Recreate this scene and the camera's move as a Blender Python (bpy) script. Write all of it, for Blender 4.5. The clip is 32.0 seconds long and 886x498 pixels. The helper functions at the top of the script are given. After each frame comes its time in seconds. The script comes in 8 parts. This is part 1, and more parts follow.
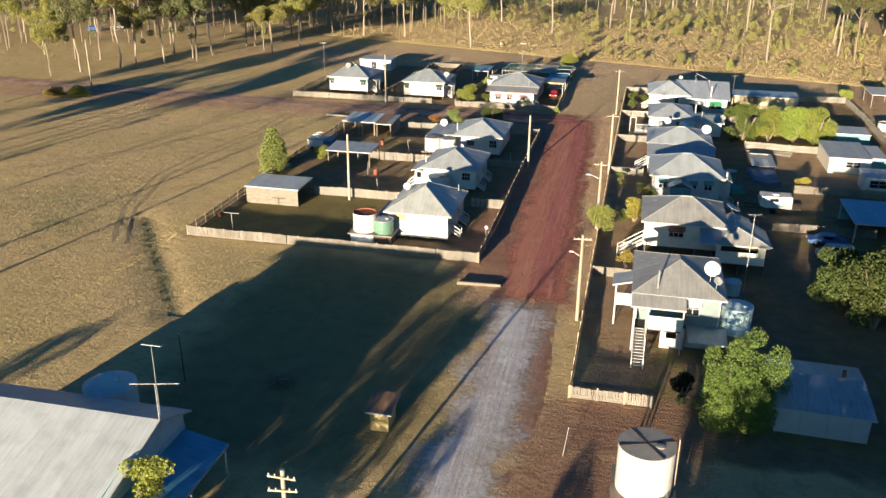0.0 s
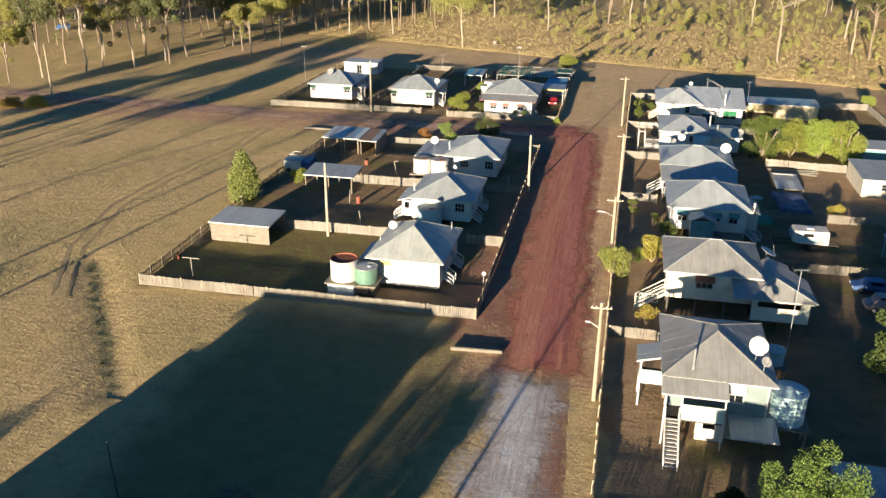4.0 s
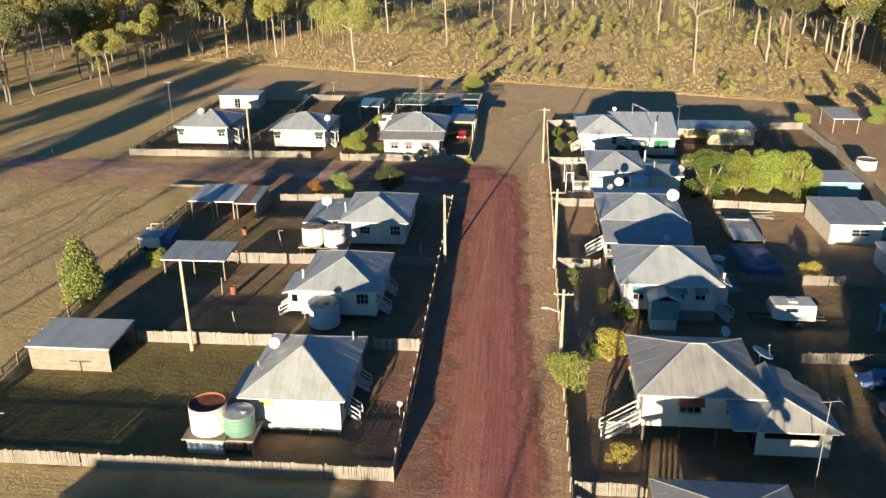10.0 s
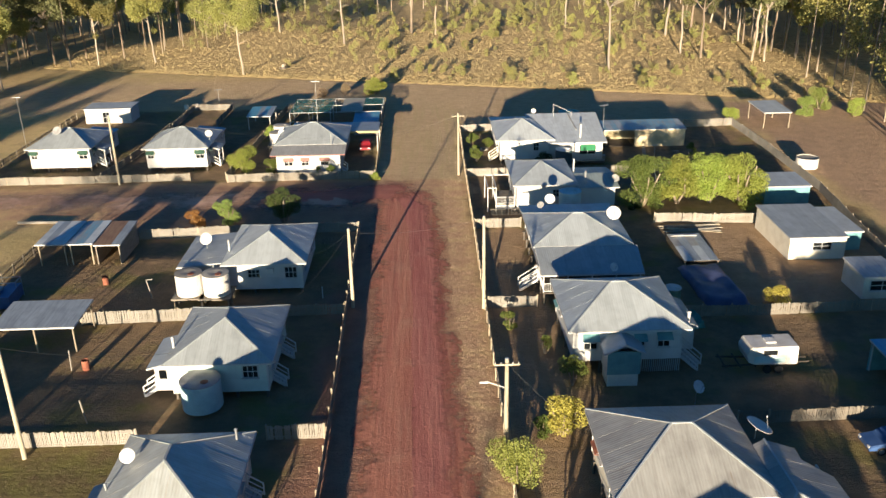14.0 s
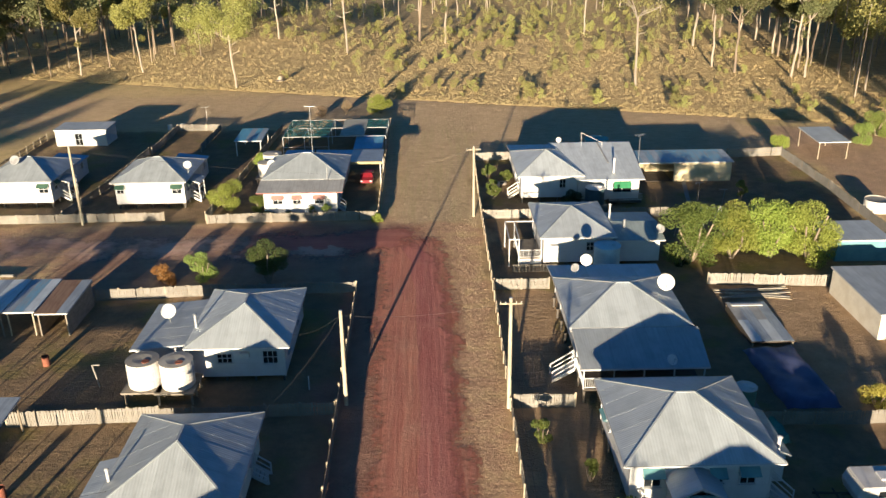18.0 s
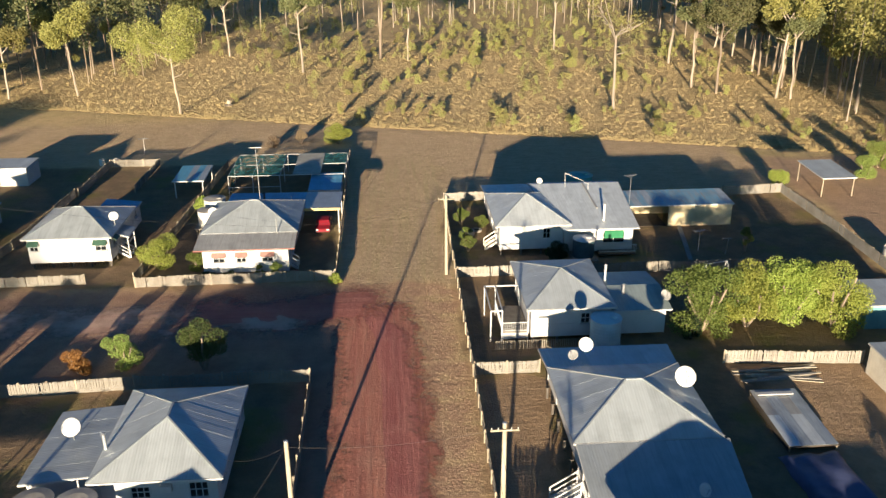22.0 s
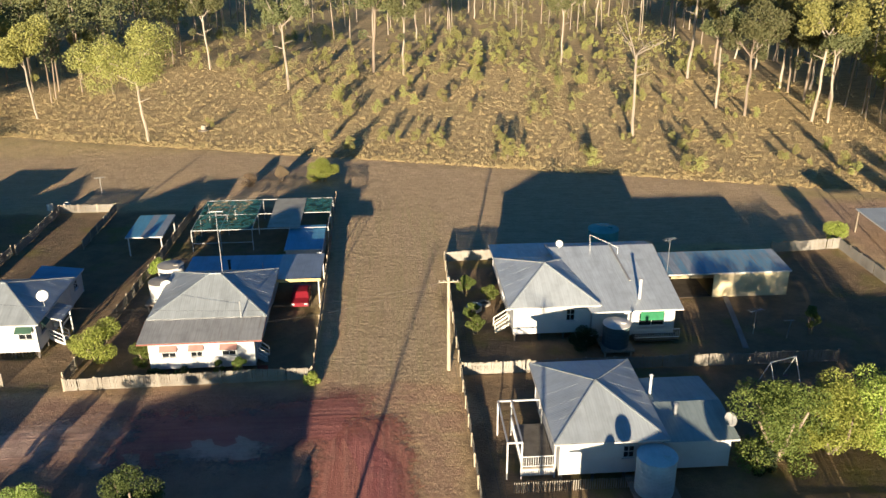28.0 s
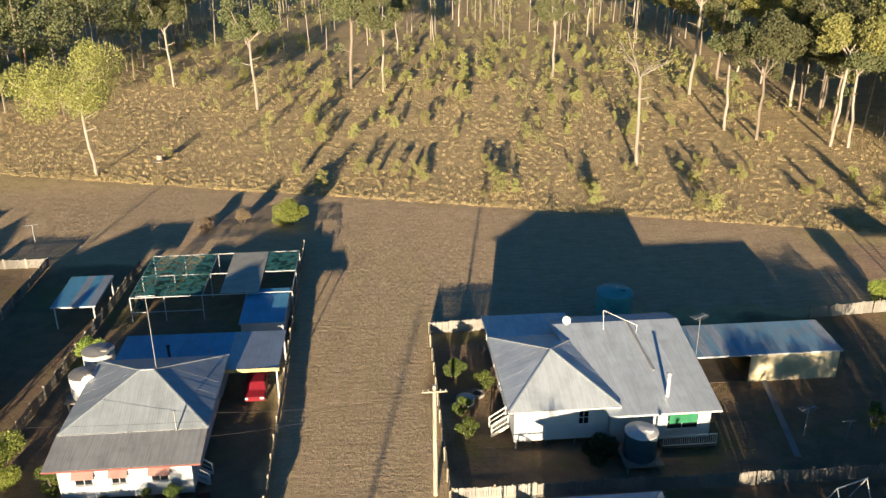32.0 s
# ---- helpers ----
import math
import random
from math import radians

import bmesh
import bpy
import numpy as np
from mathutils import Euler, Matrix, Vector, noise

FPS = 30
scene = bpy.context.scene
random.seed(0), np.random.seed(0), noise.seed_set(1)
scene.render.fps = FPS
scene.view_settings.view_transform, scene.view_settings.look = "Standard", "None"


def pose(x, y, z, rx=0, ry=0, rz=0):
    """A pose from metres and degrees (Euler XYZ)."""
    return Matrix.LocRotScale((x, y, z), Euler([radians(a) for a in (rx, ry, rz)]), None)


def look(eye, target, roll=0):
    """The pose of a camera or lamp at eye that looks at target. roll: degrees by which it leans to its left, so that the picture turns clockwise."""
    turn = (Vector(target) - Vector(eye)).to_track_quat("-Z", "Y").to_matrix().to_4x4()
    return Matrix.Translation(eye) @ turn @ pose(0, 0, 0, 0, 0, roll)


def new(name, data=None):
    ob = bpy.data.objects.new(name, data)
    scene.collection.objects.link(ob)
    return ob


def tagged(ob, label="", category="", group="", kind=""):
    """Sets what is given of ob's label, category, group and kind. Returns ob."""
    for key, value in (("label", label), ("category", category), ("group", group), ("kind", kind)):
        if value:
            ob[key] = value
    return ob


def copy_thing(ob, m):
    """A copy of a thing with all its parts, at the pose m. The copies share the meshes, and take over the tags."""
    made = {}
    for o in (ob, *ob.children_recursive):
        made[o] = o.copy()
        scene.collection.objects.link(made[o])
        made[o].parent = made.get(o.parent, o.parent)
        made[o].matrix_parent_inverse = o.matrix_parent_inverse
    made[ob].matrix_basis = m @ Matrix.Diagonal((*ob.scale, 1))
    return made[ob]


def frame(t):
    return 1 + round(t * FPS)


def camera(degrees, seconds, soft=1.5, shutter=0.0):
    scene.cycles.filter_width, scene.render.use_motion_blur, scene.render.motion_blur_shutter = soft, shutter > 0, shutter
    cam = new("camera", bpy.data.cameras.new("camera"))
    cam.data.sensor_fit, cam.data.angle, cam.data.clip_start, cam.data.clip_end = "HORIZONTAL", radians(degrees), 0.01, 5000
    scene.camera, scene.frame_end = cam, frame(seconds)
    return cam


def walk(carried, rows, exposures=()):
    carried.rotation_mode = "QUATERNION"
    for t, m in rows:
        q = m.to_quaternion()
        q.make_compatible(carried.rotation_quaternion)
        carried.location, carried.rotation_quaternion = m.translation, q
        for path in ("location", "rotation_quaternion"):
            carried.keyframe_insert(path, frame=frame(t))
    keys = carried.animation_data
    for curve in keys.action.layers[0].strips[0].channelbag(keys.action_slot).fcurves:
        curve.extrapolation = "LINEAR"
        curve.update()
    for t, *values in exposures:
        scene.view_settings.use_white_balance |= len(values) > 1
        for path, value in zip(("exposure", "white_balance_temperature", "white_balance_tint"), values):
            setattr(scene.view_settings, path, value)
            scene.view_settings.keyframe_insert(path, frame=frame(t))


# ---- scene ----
cam = camera(54.92, 32.0, soft=1.5)
PATH = [
    (0, (12.070, -24.612, 36.730), (7.971, -6.485, 29.342), 0.56),
    (0.5, (11.726, -23.082, 36.893), (7.629, -4.957, 29.497), 0.54),
    (1, (11.301, -21.721, 37.101), (7.214, -3.594, 29.704), 0.58),
    (1.5, (10.903, -20.150, 37.174), (6.893, -2.019, 29.746), 0.64),
    (2, (10.466, -17.864, 37.003), (6.475, 0.269, 29.568), 0.57),
    (2.5, (9.973, -15.301, 37.260), (6.063, 2.810, 29.731), 0.49),
    (3, (9.654, -13.688, 37.352), (5.725, 4.403, 29.784), 0.40),
    (3.5, (9.270, -12.002, 37.604), (5.352, 6.069, 29.980), 0.43),
    (5.5, (7.718, -4.230, 38.161), (3.922, 13.843, 30.485), 0.22),
    (6, (7.412, -2.120, 38.144), (3.454, 15.930, 30.492), 0.18),
    (6.5, (6.988, -0.104, 38.352), (2.897, 17.930, 30.735), 0.20),
    (7, (6.604, 1.943, 38.580), (2.741, 20.044, 31.001), 0.10),
    (7.5, (6.359, 4.136, 38.612), (3.541, 22.444, 31.068), -0.31),
    (8, (6.069, 5.899, 38.828), (4.617, 24.355, 31.260), -0.60),
    (8.5, (5.702, 7.630, 38.778), (4.351, 26.089, 31.201), -0.58),
    (9, (5.349, 9.631, 38.442), (3.747, 28.091, 30.915), -0.52),
    (9.5, (5.113, 11.445, 38.302), (3.423, 29.891, 30.761), -0.62),
    (10, (4.784, 13.298, 38.002), (3.062, 31.736, 30.447), -0.56),
    (10.5, (4.506, 15.418, 37.649), (2.806, 33.853, 30.081), -0.51),
    (11, (4.334, 17.441, 37.493), (3.062, 35.902, 29.906), -0.54),
    (11.5, (4.251, 19.597, 37.246), (3.844, 38.088, 29.637), -0.81),
    (12, (4.157, 21.585, 36.997), (4.322, 40.065, 29.351), -0.94),
    (12.5, (3.985, 23.659, 36.660), (4.275, 42.133, 29.005), -0.90),
    (13, (3.872, 25.593, 36.413), (4.276, 44.059, 28.742), -0.89),
    (13.5, (3.811, 27.575, 36.113), (4.318, 46.041, 28.447), -0.99),
    (14, (3.775, 29.724, 35.859), (4.161, 48.194, 28.197), -1.06),
    (14.5, (3.693, 31.800, 35.668), (3.880, 50.276, 28.014), -0.99),
    (16.5, (3.614, 40.395, 35.599), (4.019, 58.831, 27.854), -0.98),
    (17, (3.616, 42.467, 35.673), (3.822, 60.915, 27.951), -0.86),
    (17.5, (3.470, 44.621, 35.763), (3.515, 63.077, 28.057), -0.66),
    (18, (3.444, 46.776, 35.826), (3.699, 65.238, 28.140), -0.73),
    (18.5, (3.447, 48.777, 35.992), (3.910, 67.239, 28.316), -0.73),
    (19, (3.587, 50.774, 35.985), (3.865, 69.256, 28.348), -0.65),
    (19.5, (3.396, 52.563, 36.230), (3.530, 71.049, 28.596), -0.46),
    (20, (3.338, 54.382, 36.293), (3.440, 72.874, 28.675), -0.39),
    (20.5, (3.445, 56.121, 36.346), (3.506, 74.615, 28.732), -0.33),
    (21, (3.199, 57.873, 36.280), (3.434, 76.378, 28.695), -0.27),
    (21.5, (3.172, 59.659, 36.226), (3.864, 78.160, 28.661), -0.34),
    (22, (3.159, 61.348, 36.184), (4.294, 79.829, 28.624), -0.42),
    (22.5, (3.196, 62.898, 36.266), (4.461, 81.366, 28.694), -0.49),
    (23, (3.252, 64.381, 36.297), (4.520, 82.850, 28.730), -0.60),
    (23.5, (3.198, 65.883, 36.329), (4.549, 84.351, 28.773), -0.58),
    (24, (3.264, 67.337, 36.378), (4.670, 85.806, 28.833), -0.57),
    (24.5, (3.260, 68.867, 36.433), (4.632, 87.341, 28.894), -0.52),
    (25, (3.350, 70.368, 36.528), (4.618, 88.845, 28.977), -0.55),
    (25.5, (3.352, 71.776, 36.642), (4.578, 90.245, 29.067), -0.52),
    (27.5, (3.788, 78.108, 37.255), (5.122, 96.532, 29.589), -0.44),
    (28, (3.977, 79.780, 37.436), (5.174, 98.209, 29.760), -0.43),
    (28.5, (4.006, 81.572, 37.616), (5.100, 100.002, 29.925), -0.41),
    (29, (4.158, 83.522, 37.732), (5.313, 101.944, 30.031), -0.43),
    (29.5, (4.276, 85.416, 37.939), (5.578, 103.814, 30.206), -0.46),
    (30, (4.402, 87.422, 38.150), (5.913, 105.785, 30.371), -0.46),
    (30.5, (4.646, 89.478, 38.168), (6.277, 107.838, 30.406), -0.46),
    (31, (4.894, 91.268, 38.052), (6.516, 109.652, 30.345), -0.47),
    (31.5, (5.013, 93.378, 38.118), (6.602, 111.765, 30.413), -0.49),
    (32, (5.130, 95.424, 38.099), (6.684, 113.815, 30.396), -0.44),
]
walk(cam, [(t, look(eye, target, roll)) for t, eye, target, roll in PATH], [(0, 1.51), (32, 1.51)])

SUN_AZ, SUN_EL = 10.3, 6.5   # light travels towards +y, leaning to +x
world = bpy.data.worlds.new("World")
scene.world = world
world.use_nodes = True
wn = world.node_tree
sky = wn.nodes.new("ShaderNodeTexSky")
sky.sky_type, sky.sun_disc = "NISHITA", False
sky.sun_elevation = radians(SUN_EL)
sky.sun_rotation = radians(180 + SUN_AZ)
sky.air_density, sky.dust_density, sky.ozone_density = 1.0, 2.0, 4.5
tint = wn.nodes.new("ShaderNodeMix")
tint.data_type, tint.blend_type = "RGBA", "MULTIPLY"
tint.inputs[0].default_value, tint.inputs[7].default_value = 1.0, (0.50, 1.04, 1.30, 1)
wn.links.new(sky.outputs[0], tint.inputs[6])
wn.links.new(tint.outputs[2], wn.nodes["Background"].inputs[0])
wn.nodes["Background"].inputs[1].default_value = 0.040
sun_data = bpy.data.lights.new("sun", "SUN")
sun_data.energy, sun_data.angle, sun_data.color = 5.0, radians(0.6), (1.0, 0.825, 0.595)
sun = new("sun", sun_data)
d = Vector((math.sin(radians(SUN_AZ)), math.cos(radians(SUN_AZ)), -math.tan(radians(SUN_EL))))
sun.matrix_basis = look((-30, -160, 60), Vector((-30, -160, 60)) + d)

# ---- materials ----
MATS = {}


def nodes_of(name):
    m = bpy.data.materials.new(name)
    m.use_nodes = True
    nt = m.node_tree
    return m, nt, nt.nodes["Principled BSDF"]


def link(nt, a, b):
    nt.links.new(a, b)


def mixc(nt, fac, a, b):
    n = nt.nodes.new("ShaderNodeMix")
    n.data_type = "RGBA"
    for sock, v in ((n.inputs[0], fac), (n.inputs[6], a), (n.inputs[7], b)):
        if hasattr(v, "links"):
            link(nt, v, sock)
        elif isinstance(v, tuple):
            sock.default_value = (*v, 1)
        else:
            sock.default_value = v
    return n.outputs[2]


def math_n(nt, op, a, b=None, c=None):
    n = nt.nodes.new("ShaderNodeMath")
    n.operation = op
    for i, v in enumerate((a, b, c)):
        if v is None:
            continue
        if hasattr(v, "links"):
            link(nt, v, n.inputs[i])
        else:
            n.inputs[i].default_value = v
    return n.outputs[0]


def ramp(nt, val, lo, hi, a=0.0, b=1.0):
    n = nt.nodes.new("ShaderNodeMapRange")
    n.interpolation_type = "SMOOTHSTEP"
    link(nt, val, n.inputs[0])
    for i, v in enumerate((lo, hi, a, b)):
        n.inputs[i + 1].default_value = v
    return n.outputs[0]


def noise_n(nt, vec, scale, detail=4.0, rough=0.6):
    n = nt.nodes.new("ShaderNodeTexNoise")
    n.inputs["Scale"].default_value, n.inputs["Detail"].default_value, n.inputs["Roughness"].default_value = scale, detail, rough
    if vec is not None:
        link(nt, vec, n.inputs["Vector"])
    return n.outputs[0]


def place_n(nt, stretch=(1, 1, 1), uv=False):
    src = nt.nodes.new("ShaderNodeUVMap").outputs[0] if uv else nt.nodes.new("ShaderNodeNewGeometry").outputs["Position"]
    if stretch == (1, 1, 1):
        return src
    n = nt.nodes.new("ShaderNodeMapping")
    n.inputs["Scale"].default_value = stretch
    link(nt, src, n.inputs[0])
    return n.outputs[0]


def bump_n(nt, bsdf, height, strength, dist):
    n = nt.nodes.new("ShaderNodeBump")
    n.inputs["Strength"].default_value, n.inputs["Distance"].default_value = strength, dist
    link(nt, height, n.inputs["Height"])
    link(nt, n.outputs[0], bsdf.inputs["Normal"])


def surface(name, base, dark, scale=1.5, rough=0.7, metal=0.0, bump=0.3, dist=0.01, fine=25.0, stretch=(1, 1, 1), vary=0.15, spec=0.4):
    """Two-scale weathered surface: broad stains, fine grain, a little change from piece to piece."""
    m, nt, bsdf = nodes_of(name)
    pos = place_n(nt, stretch)
    big, small = noise_n(nt, pos, scale), noise_n(nt, pos, fine, 3)
    col = mixc(nt, ramp(nt, big, 0.35, 0.72), base, dark)
    col = mixc(nt, ramp(nt, small, 0.3, 0.8, 0, 0.45), col, tuple(0.6 * v for v in dark))
    if vary:
        info = nt.nodes.new("ShaderNodeObjectInfo")
        f = math_n(nt, "MULTIPLY_ADD", info.outputs["Random"], 2 * vary, 1 - vary)
        h = nt.nodes.new("ShaderNodeHueSaturation")
        link(nt, f, h.inputs["Value"])
        link(nt, col, h.inputs["Color"])
        col = h.outputs[0]
    link(nt, col, bsdf.inputs["Base Color"])
    bsdf.inputs["Roughness"].default_value, bsdf.inputs["Metallic"].default_value = rough, metal
    bsdf.inputs["Specular IOR Level"].default_value = spec
    if bump:
        bump_n(nt, bsdf, small, bump, dist)
    MATS[name] = m
    return m


def roofing(name, base, dark, rust=(0.22, 0.10, 0.05), rust_amount=0.0, rough=0.5, metal=0.3, lines=0.3):
    """Corrugated sheet: streaks run down the slope, ribs across it, a change of tone from sheet to sheet."""
    m, nt, bsdf = nodes_of(name)
    uv = place_n(nt, (1, 1, 1), True)
    st = place_n(nt, (3.0, 0.25, 1), True)
    pos = place_n(nt)
    info = nt.nodes.new("ShaderNodeObjectInfo")
    streak = noise_n(nt, st, 1.6, 5, 0.65)
    blot = noise_n(nt, pos, 0.7, 5)
    base, dark = (tuple(min(0.8, 0.94 * v * k) for v, k in zip(c, (0.92, 1.0, 1.03))) for c in (base, dark))
    col = mixc(nt, ramp(nt, streak, 0.35, 0.75), base, dark)
    col = mixc(nt, ramp(nt, blot, 0.4, 0.75, 0, 0.5), col, tuple(0.75 * v for v in dark))
    if rust_amount:
        r = noise_n(nt, st, 0.9, 6, 0.7)
        col = mixc(nt, ramp(nt, r, 0.72 - rust_amount, 0.85 - rust_amount * 0.6, 0, 0.9), col, rust)
    h = nt.nodes.new("ShaderNodeHueSaturation")
    link(nt, math_n(nt, "MULTIPLY_ADD", info.outputs["Random"], 0.13, 0.935), h.inputs["Value"])
    link(nt, col, h.inputs["Color"])
    link(nt, h.outputs[0], bsdf.inputs["Base Color"])
    w = nt.nodes.new("ShaderNodeTexWave")
    w.bands_direction = "X"
    w.inputs["Scale"].default_value = 1.65
    link(nt, uv, w.inputs["Vector"])
    mixh = math_n(nt, "ADD", w.outputs["Fac"], math_n(nt, "MULTIPLY", noise_n(nt, pos, 9, 3), 0.5))
    bump_n(nt, bsdf, mixh, lines, 0.02)
    bsdf.inputs["Roughness"].default_value, bsdf.inputs["Metallic"].default_value = rough, metal
    MATS[name] = m
    return m


roofing("roof_grey", (0.50, 0.50, 0.50), (0.40, 0.40, 0.40))
roofing("roof_pale", (0.58, 0.58, 0.58), (0.49, 0.49, 0.49))
roofing("roof_white", (0.74, 0.73, 0.72), (0.60, 0.59, 0.58), rust_amount=0.03)
roofing("roof_streaked", (0.62, 0.605, 0.58), (0.49, 0.46, 0.41), rust=(0.36, 0.24, 0.14), rust_amount=0.16)
roofing("roof_weathered", (0.50, 0.46, 0.425), (0.37, 0.33, 0.30), rust=(0.22, 0.15, 0.10), rust_amount=0.15)
roofing("roof_green_grey", (0.41, 0.44, 0.41), (0.31, 0.345, 0.32))
roofing("roof_blue", (0.15, 0.42, 0.58), (0.11, 0.33, 0.47), rust=(0.5, 0.5, 0.5), rust_amount=0.04)
roofing("roof_patch", (0.16, 0.38, 0.52), (0.38, 0.38, 0.39), rust=(0.27, 0.19, 0.14), rust_amount=0.2)
roofing("roof_rust", (0.40, 0.24, 0.14), (0.24, 0.11, 0.06), rust_amount=0.2)
roofing("roof_iron", (0.45, 0.47, 0.50), (0.30, 0.31, 0.34), rust=(0.30, 0.16, 0.10), rust_amount=0.10)
surface("paint_white", (0.56, 0.56, 0.56), (0.49, 0.49, 0.48), 0.8, 0.6, vary=0.03, bump=0.1)
surface("paint_cream", (0.74, 0.70, 0.60), (0.62, 0.57, 0.47), 0.8, 0.6, vary=0.03, bump=0.1)
surface("paint_straw", (0.60, 0.52, 0.34), (0.44, 0.37, 0.23), 0.6, 0.7, vary=0.04, bump=0.2)
surface("paint_mint", (0.60, 0.68, 0.64), (0.50, 0.58, 0.55), 0.8, 0.6, vary=0.03, bump=0.1)
surface("paint_grey", (0.50, 0.51, 0.50), (0.40, 0.41, 0.40), 0.8, 0.6, vary=0.03, bump=0.1)
# grey-green wall paint, darkened to include the yard tree's shadow
surface("paint_slate_shaded", (0.22, 0.28, 0.28), (0.16, 0.21, 0.21), 0.8, 0.6, vary=0.03, bump=0.1)
surface("paint_teal", (0.16, 0.34, 0.36), (0.10, 0.24, 0.27), 0.8, 0.5, vary=0.03)
surface("paint_darkgreen", (0.06, 0.13, 0.09), (0.04, 0.09, 0.07), 0.8, 0.5)
surface("paint_red", (0.24, 0.085, 0.07), (0.19, 0.065, 0.055), 0.8, 0.45)
surface("paint_rose", (0.36, 0.20, 0.17), (0.28, 0.14, 0.12), 0.8, 0.5)
surface("paint_yellow", (0.62, 0.50, 0.22), (0.5, 0.38, 0.15), 0.8, 0.55)
surface("board_grey", (0.30, 0.265, 0.215), (0.20, 0.17, 0.135), 1.4, 0.85, stretch=(1, 1, 3), bump=0.5)
surface("picket_wood", (0.26, 0.24, 0.205), (0.17, 0.15, 0.125), 0.5, 0.85, bump=0.5, fine=14)
surface("picket_pale", (0.32, 0.30, 0.265), (0.23, 0.21, 0.18), 0.5, 0.8, bump=0.4, fine=14)
surface("post_wood", (0.40, 0.34, 0.25), (0.24, 0.20, 0.15), 0.9, 0.85, stretch=(1, 1, 0.3), bump=0.5)
surface("pole_wood", (0.52, 0.46, 0.34), (0.34, 0.29, 0.21), 0.9, 0.85, stretch=(4, 4, 0.3), bump=0.5)
surface("dark_timber", (0.09, 0.075, 0.06), (0.05, 0.04, 0.035), 1.0, 0.85)
surface("stump", (0.15, 0.13, 0.11), (0.08, 0.07, 0.06), 1.0, 0.85)
surface("steel_galv", (0.55, 0.57, 0.58), (0.40, 0.42, 0.43), 2.0, 0.45, metal=0.7)
surface("tank_white", (0.68, 0.665, 0.64), (0.56, 0.53, 0.48), 0.9, 0.5, vary=0.05)
surface("tank_blue", (0.50, 0.68, 0.72), (0.40, 0.56, 0.60), 0.9, 0.5, vary=0.05)
surface("tank_green", (0.14, 0.27, 0.20), (0.10, 0.19, 0.15), 0.9, 0.5, vary=0.05)
surface("tank_dark", (0.05, 0.09, 0.11), (0.03, 0.06, 0.075), 0.9, 0.5, vary=0.05)
surface("tank_teal", (0.14, 0.48, 0.44), (0.10, 0.38, 0.36), 0.9, 0.5, vary=0.05)
surface("rust", (0.34, 0.12, 0.07), (0.18, 0.06, 0.04), 1.6, 0.85)
surface("dish_white", (0.80, 0.79, 0.77), (0.66, 0.65, 0.62), 1.2, 0.4, vary=0.05)
surface("dish_grey", (0.34, 0.34, 0.34), (0.24, 0.24, 0.24), 1.2, 0.5, vary=0.05)
surface("wire", (0.05, 0.05, 0.05), (0.03, 0.03, 0.03), 1.0, 0.6)
surface("concrete", (0.40, 0.38, 0.34), (0.28, 0.26, 0.23), 0.8, 0.9, bump=0.5)
surface("brickwork_paint", (0.46, 0.52, 0.56), (0.36, 0.42, 0.46), 1.0, 0.7)
surface("rubber", (0.03, 0.03, 0.03), (0.02, 0.02, 0.02), 2, 0.8)
surface("car_blue", (0.06, 0.12, 0.28), (0.04, 0.09, 0.22), 1, 0.3, vary=0.05, bump=0.0)
surface("car_pink", (0.50, 0.36, 0.34), (0.40, 0.28, 0.27), 1, 0.35, vary=0.05, bump=0.0)
surface("car_red", (0.28, 0.02, 0.035), (0.20, 0.015, 0.025), 1, 0.3, vary=0.05, bump=0.0)
surface("car_silver", (0.55, 0.56, 0.58), (0.45, 0.46, 0.48), 1, 0.3, vary=0.05, bump=0.0)
surface("bark_pale", (0.40, 0.34, 0.275), (0.25, 0.205, 0.16), 0.7, 0.85, stretch=(1, 1, 0.25), bump=0.4)
surface("bark_brown", (0.30, 0.24, 0.18), (0.17, 0.13, 0.10), 0.9, 0.9, stretch=(1, 1, 0.25), bump=0.6)
surface("canvas", (0.52, 0.50, 0.42), (0.40, 0.38, 0.31), 1.0, 0.8)
surface("track_soil", (0.50, 0.38, 0.22), (0.40, 0.30, 0.165), 0.4, 0.95, bump=0.2, fine=6, vary=0.0, spec=0.1)
surface("curtain_green", (0.03, 0.23, 0.10), (0.02, 0.16, 0.07), 1.0, 0.8)


def leafy(name, base, tip, rough=0.65):
    m, nt, bsdf = nodes_of(name)
    geo = nt.nodes.new("ShaderNodeNewGeometry")
    info = nt.nodes.new("ShaderNodeObjectInfo")
    col = mixc(nt, geo.outputs["Random Per Island"], base, tip)
    col = mixc(nt, ramp(nt, noise_n(nt, place_n(nt), 0.6, 3), 0.35, 0.7, 0, 0.3), col, tuple(0.6 * v for v in base))
    h = nt.nodes.new("ShaderNodeHueSaturation")
    link(nt, math_n(nt, "MULTIPLY_ADD", info.outputs["Random"], 0.4, 0.8), h.inputs["Value"])
    link(nt, math_n(nt, "MULTIPLY_ADD", info.outputs["Random"], 0.03, 0.485), h.inputs["Hue"])
    link(nt, col, h.inputs["Color"])
    link(nt, h.outputs[0], bsdf.inputs["Base Color"])
    bsdf.inputs["Roughness"].default_value = rough
    bsdf.inputs["Specular IOR Level"].default_value = 0.25
    tr = nt.nodes.new("ShaderNodeBsdfTranslucent")
    link(nt, h.outputs[0], tr.inputs[0])
    ms = nt.nodes.new("ShaderNodeMixShader")
    ms.inputs[0].default_value = 0.42
    link(nt, bsdf.outputs[0], ms.inputs[1])
    link(nt, tr.outputs[0], ms.inputs[2])
    link(nt, ms.outputs[0], nt.nodes["Material Output"].inputs[0])
    MATS[name] = m


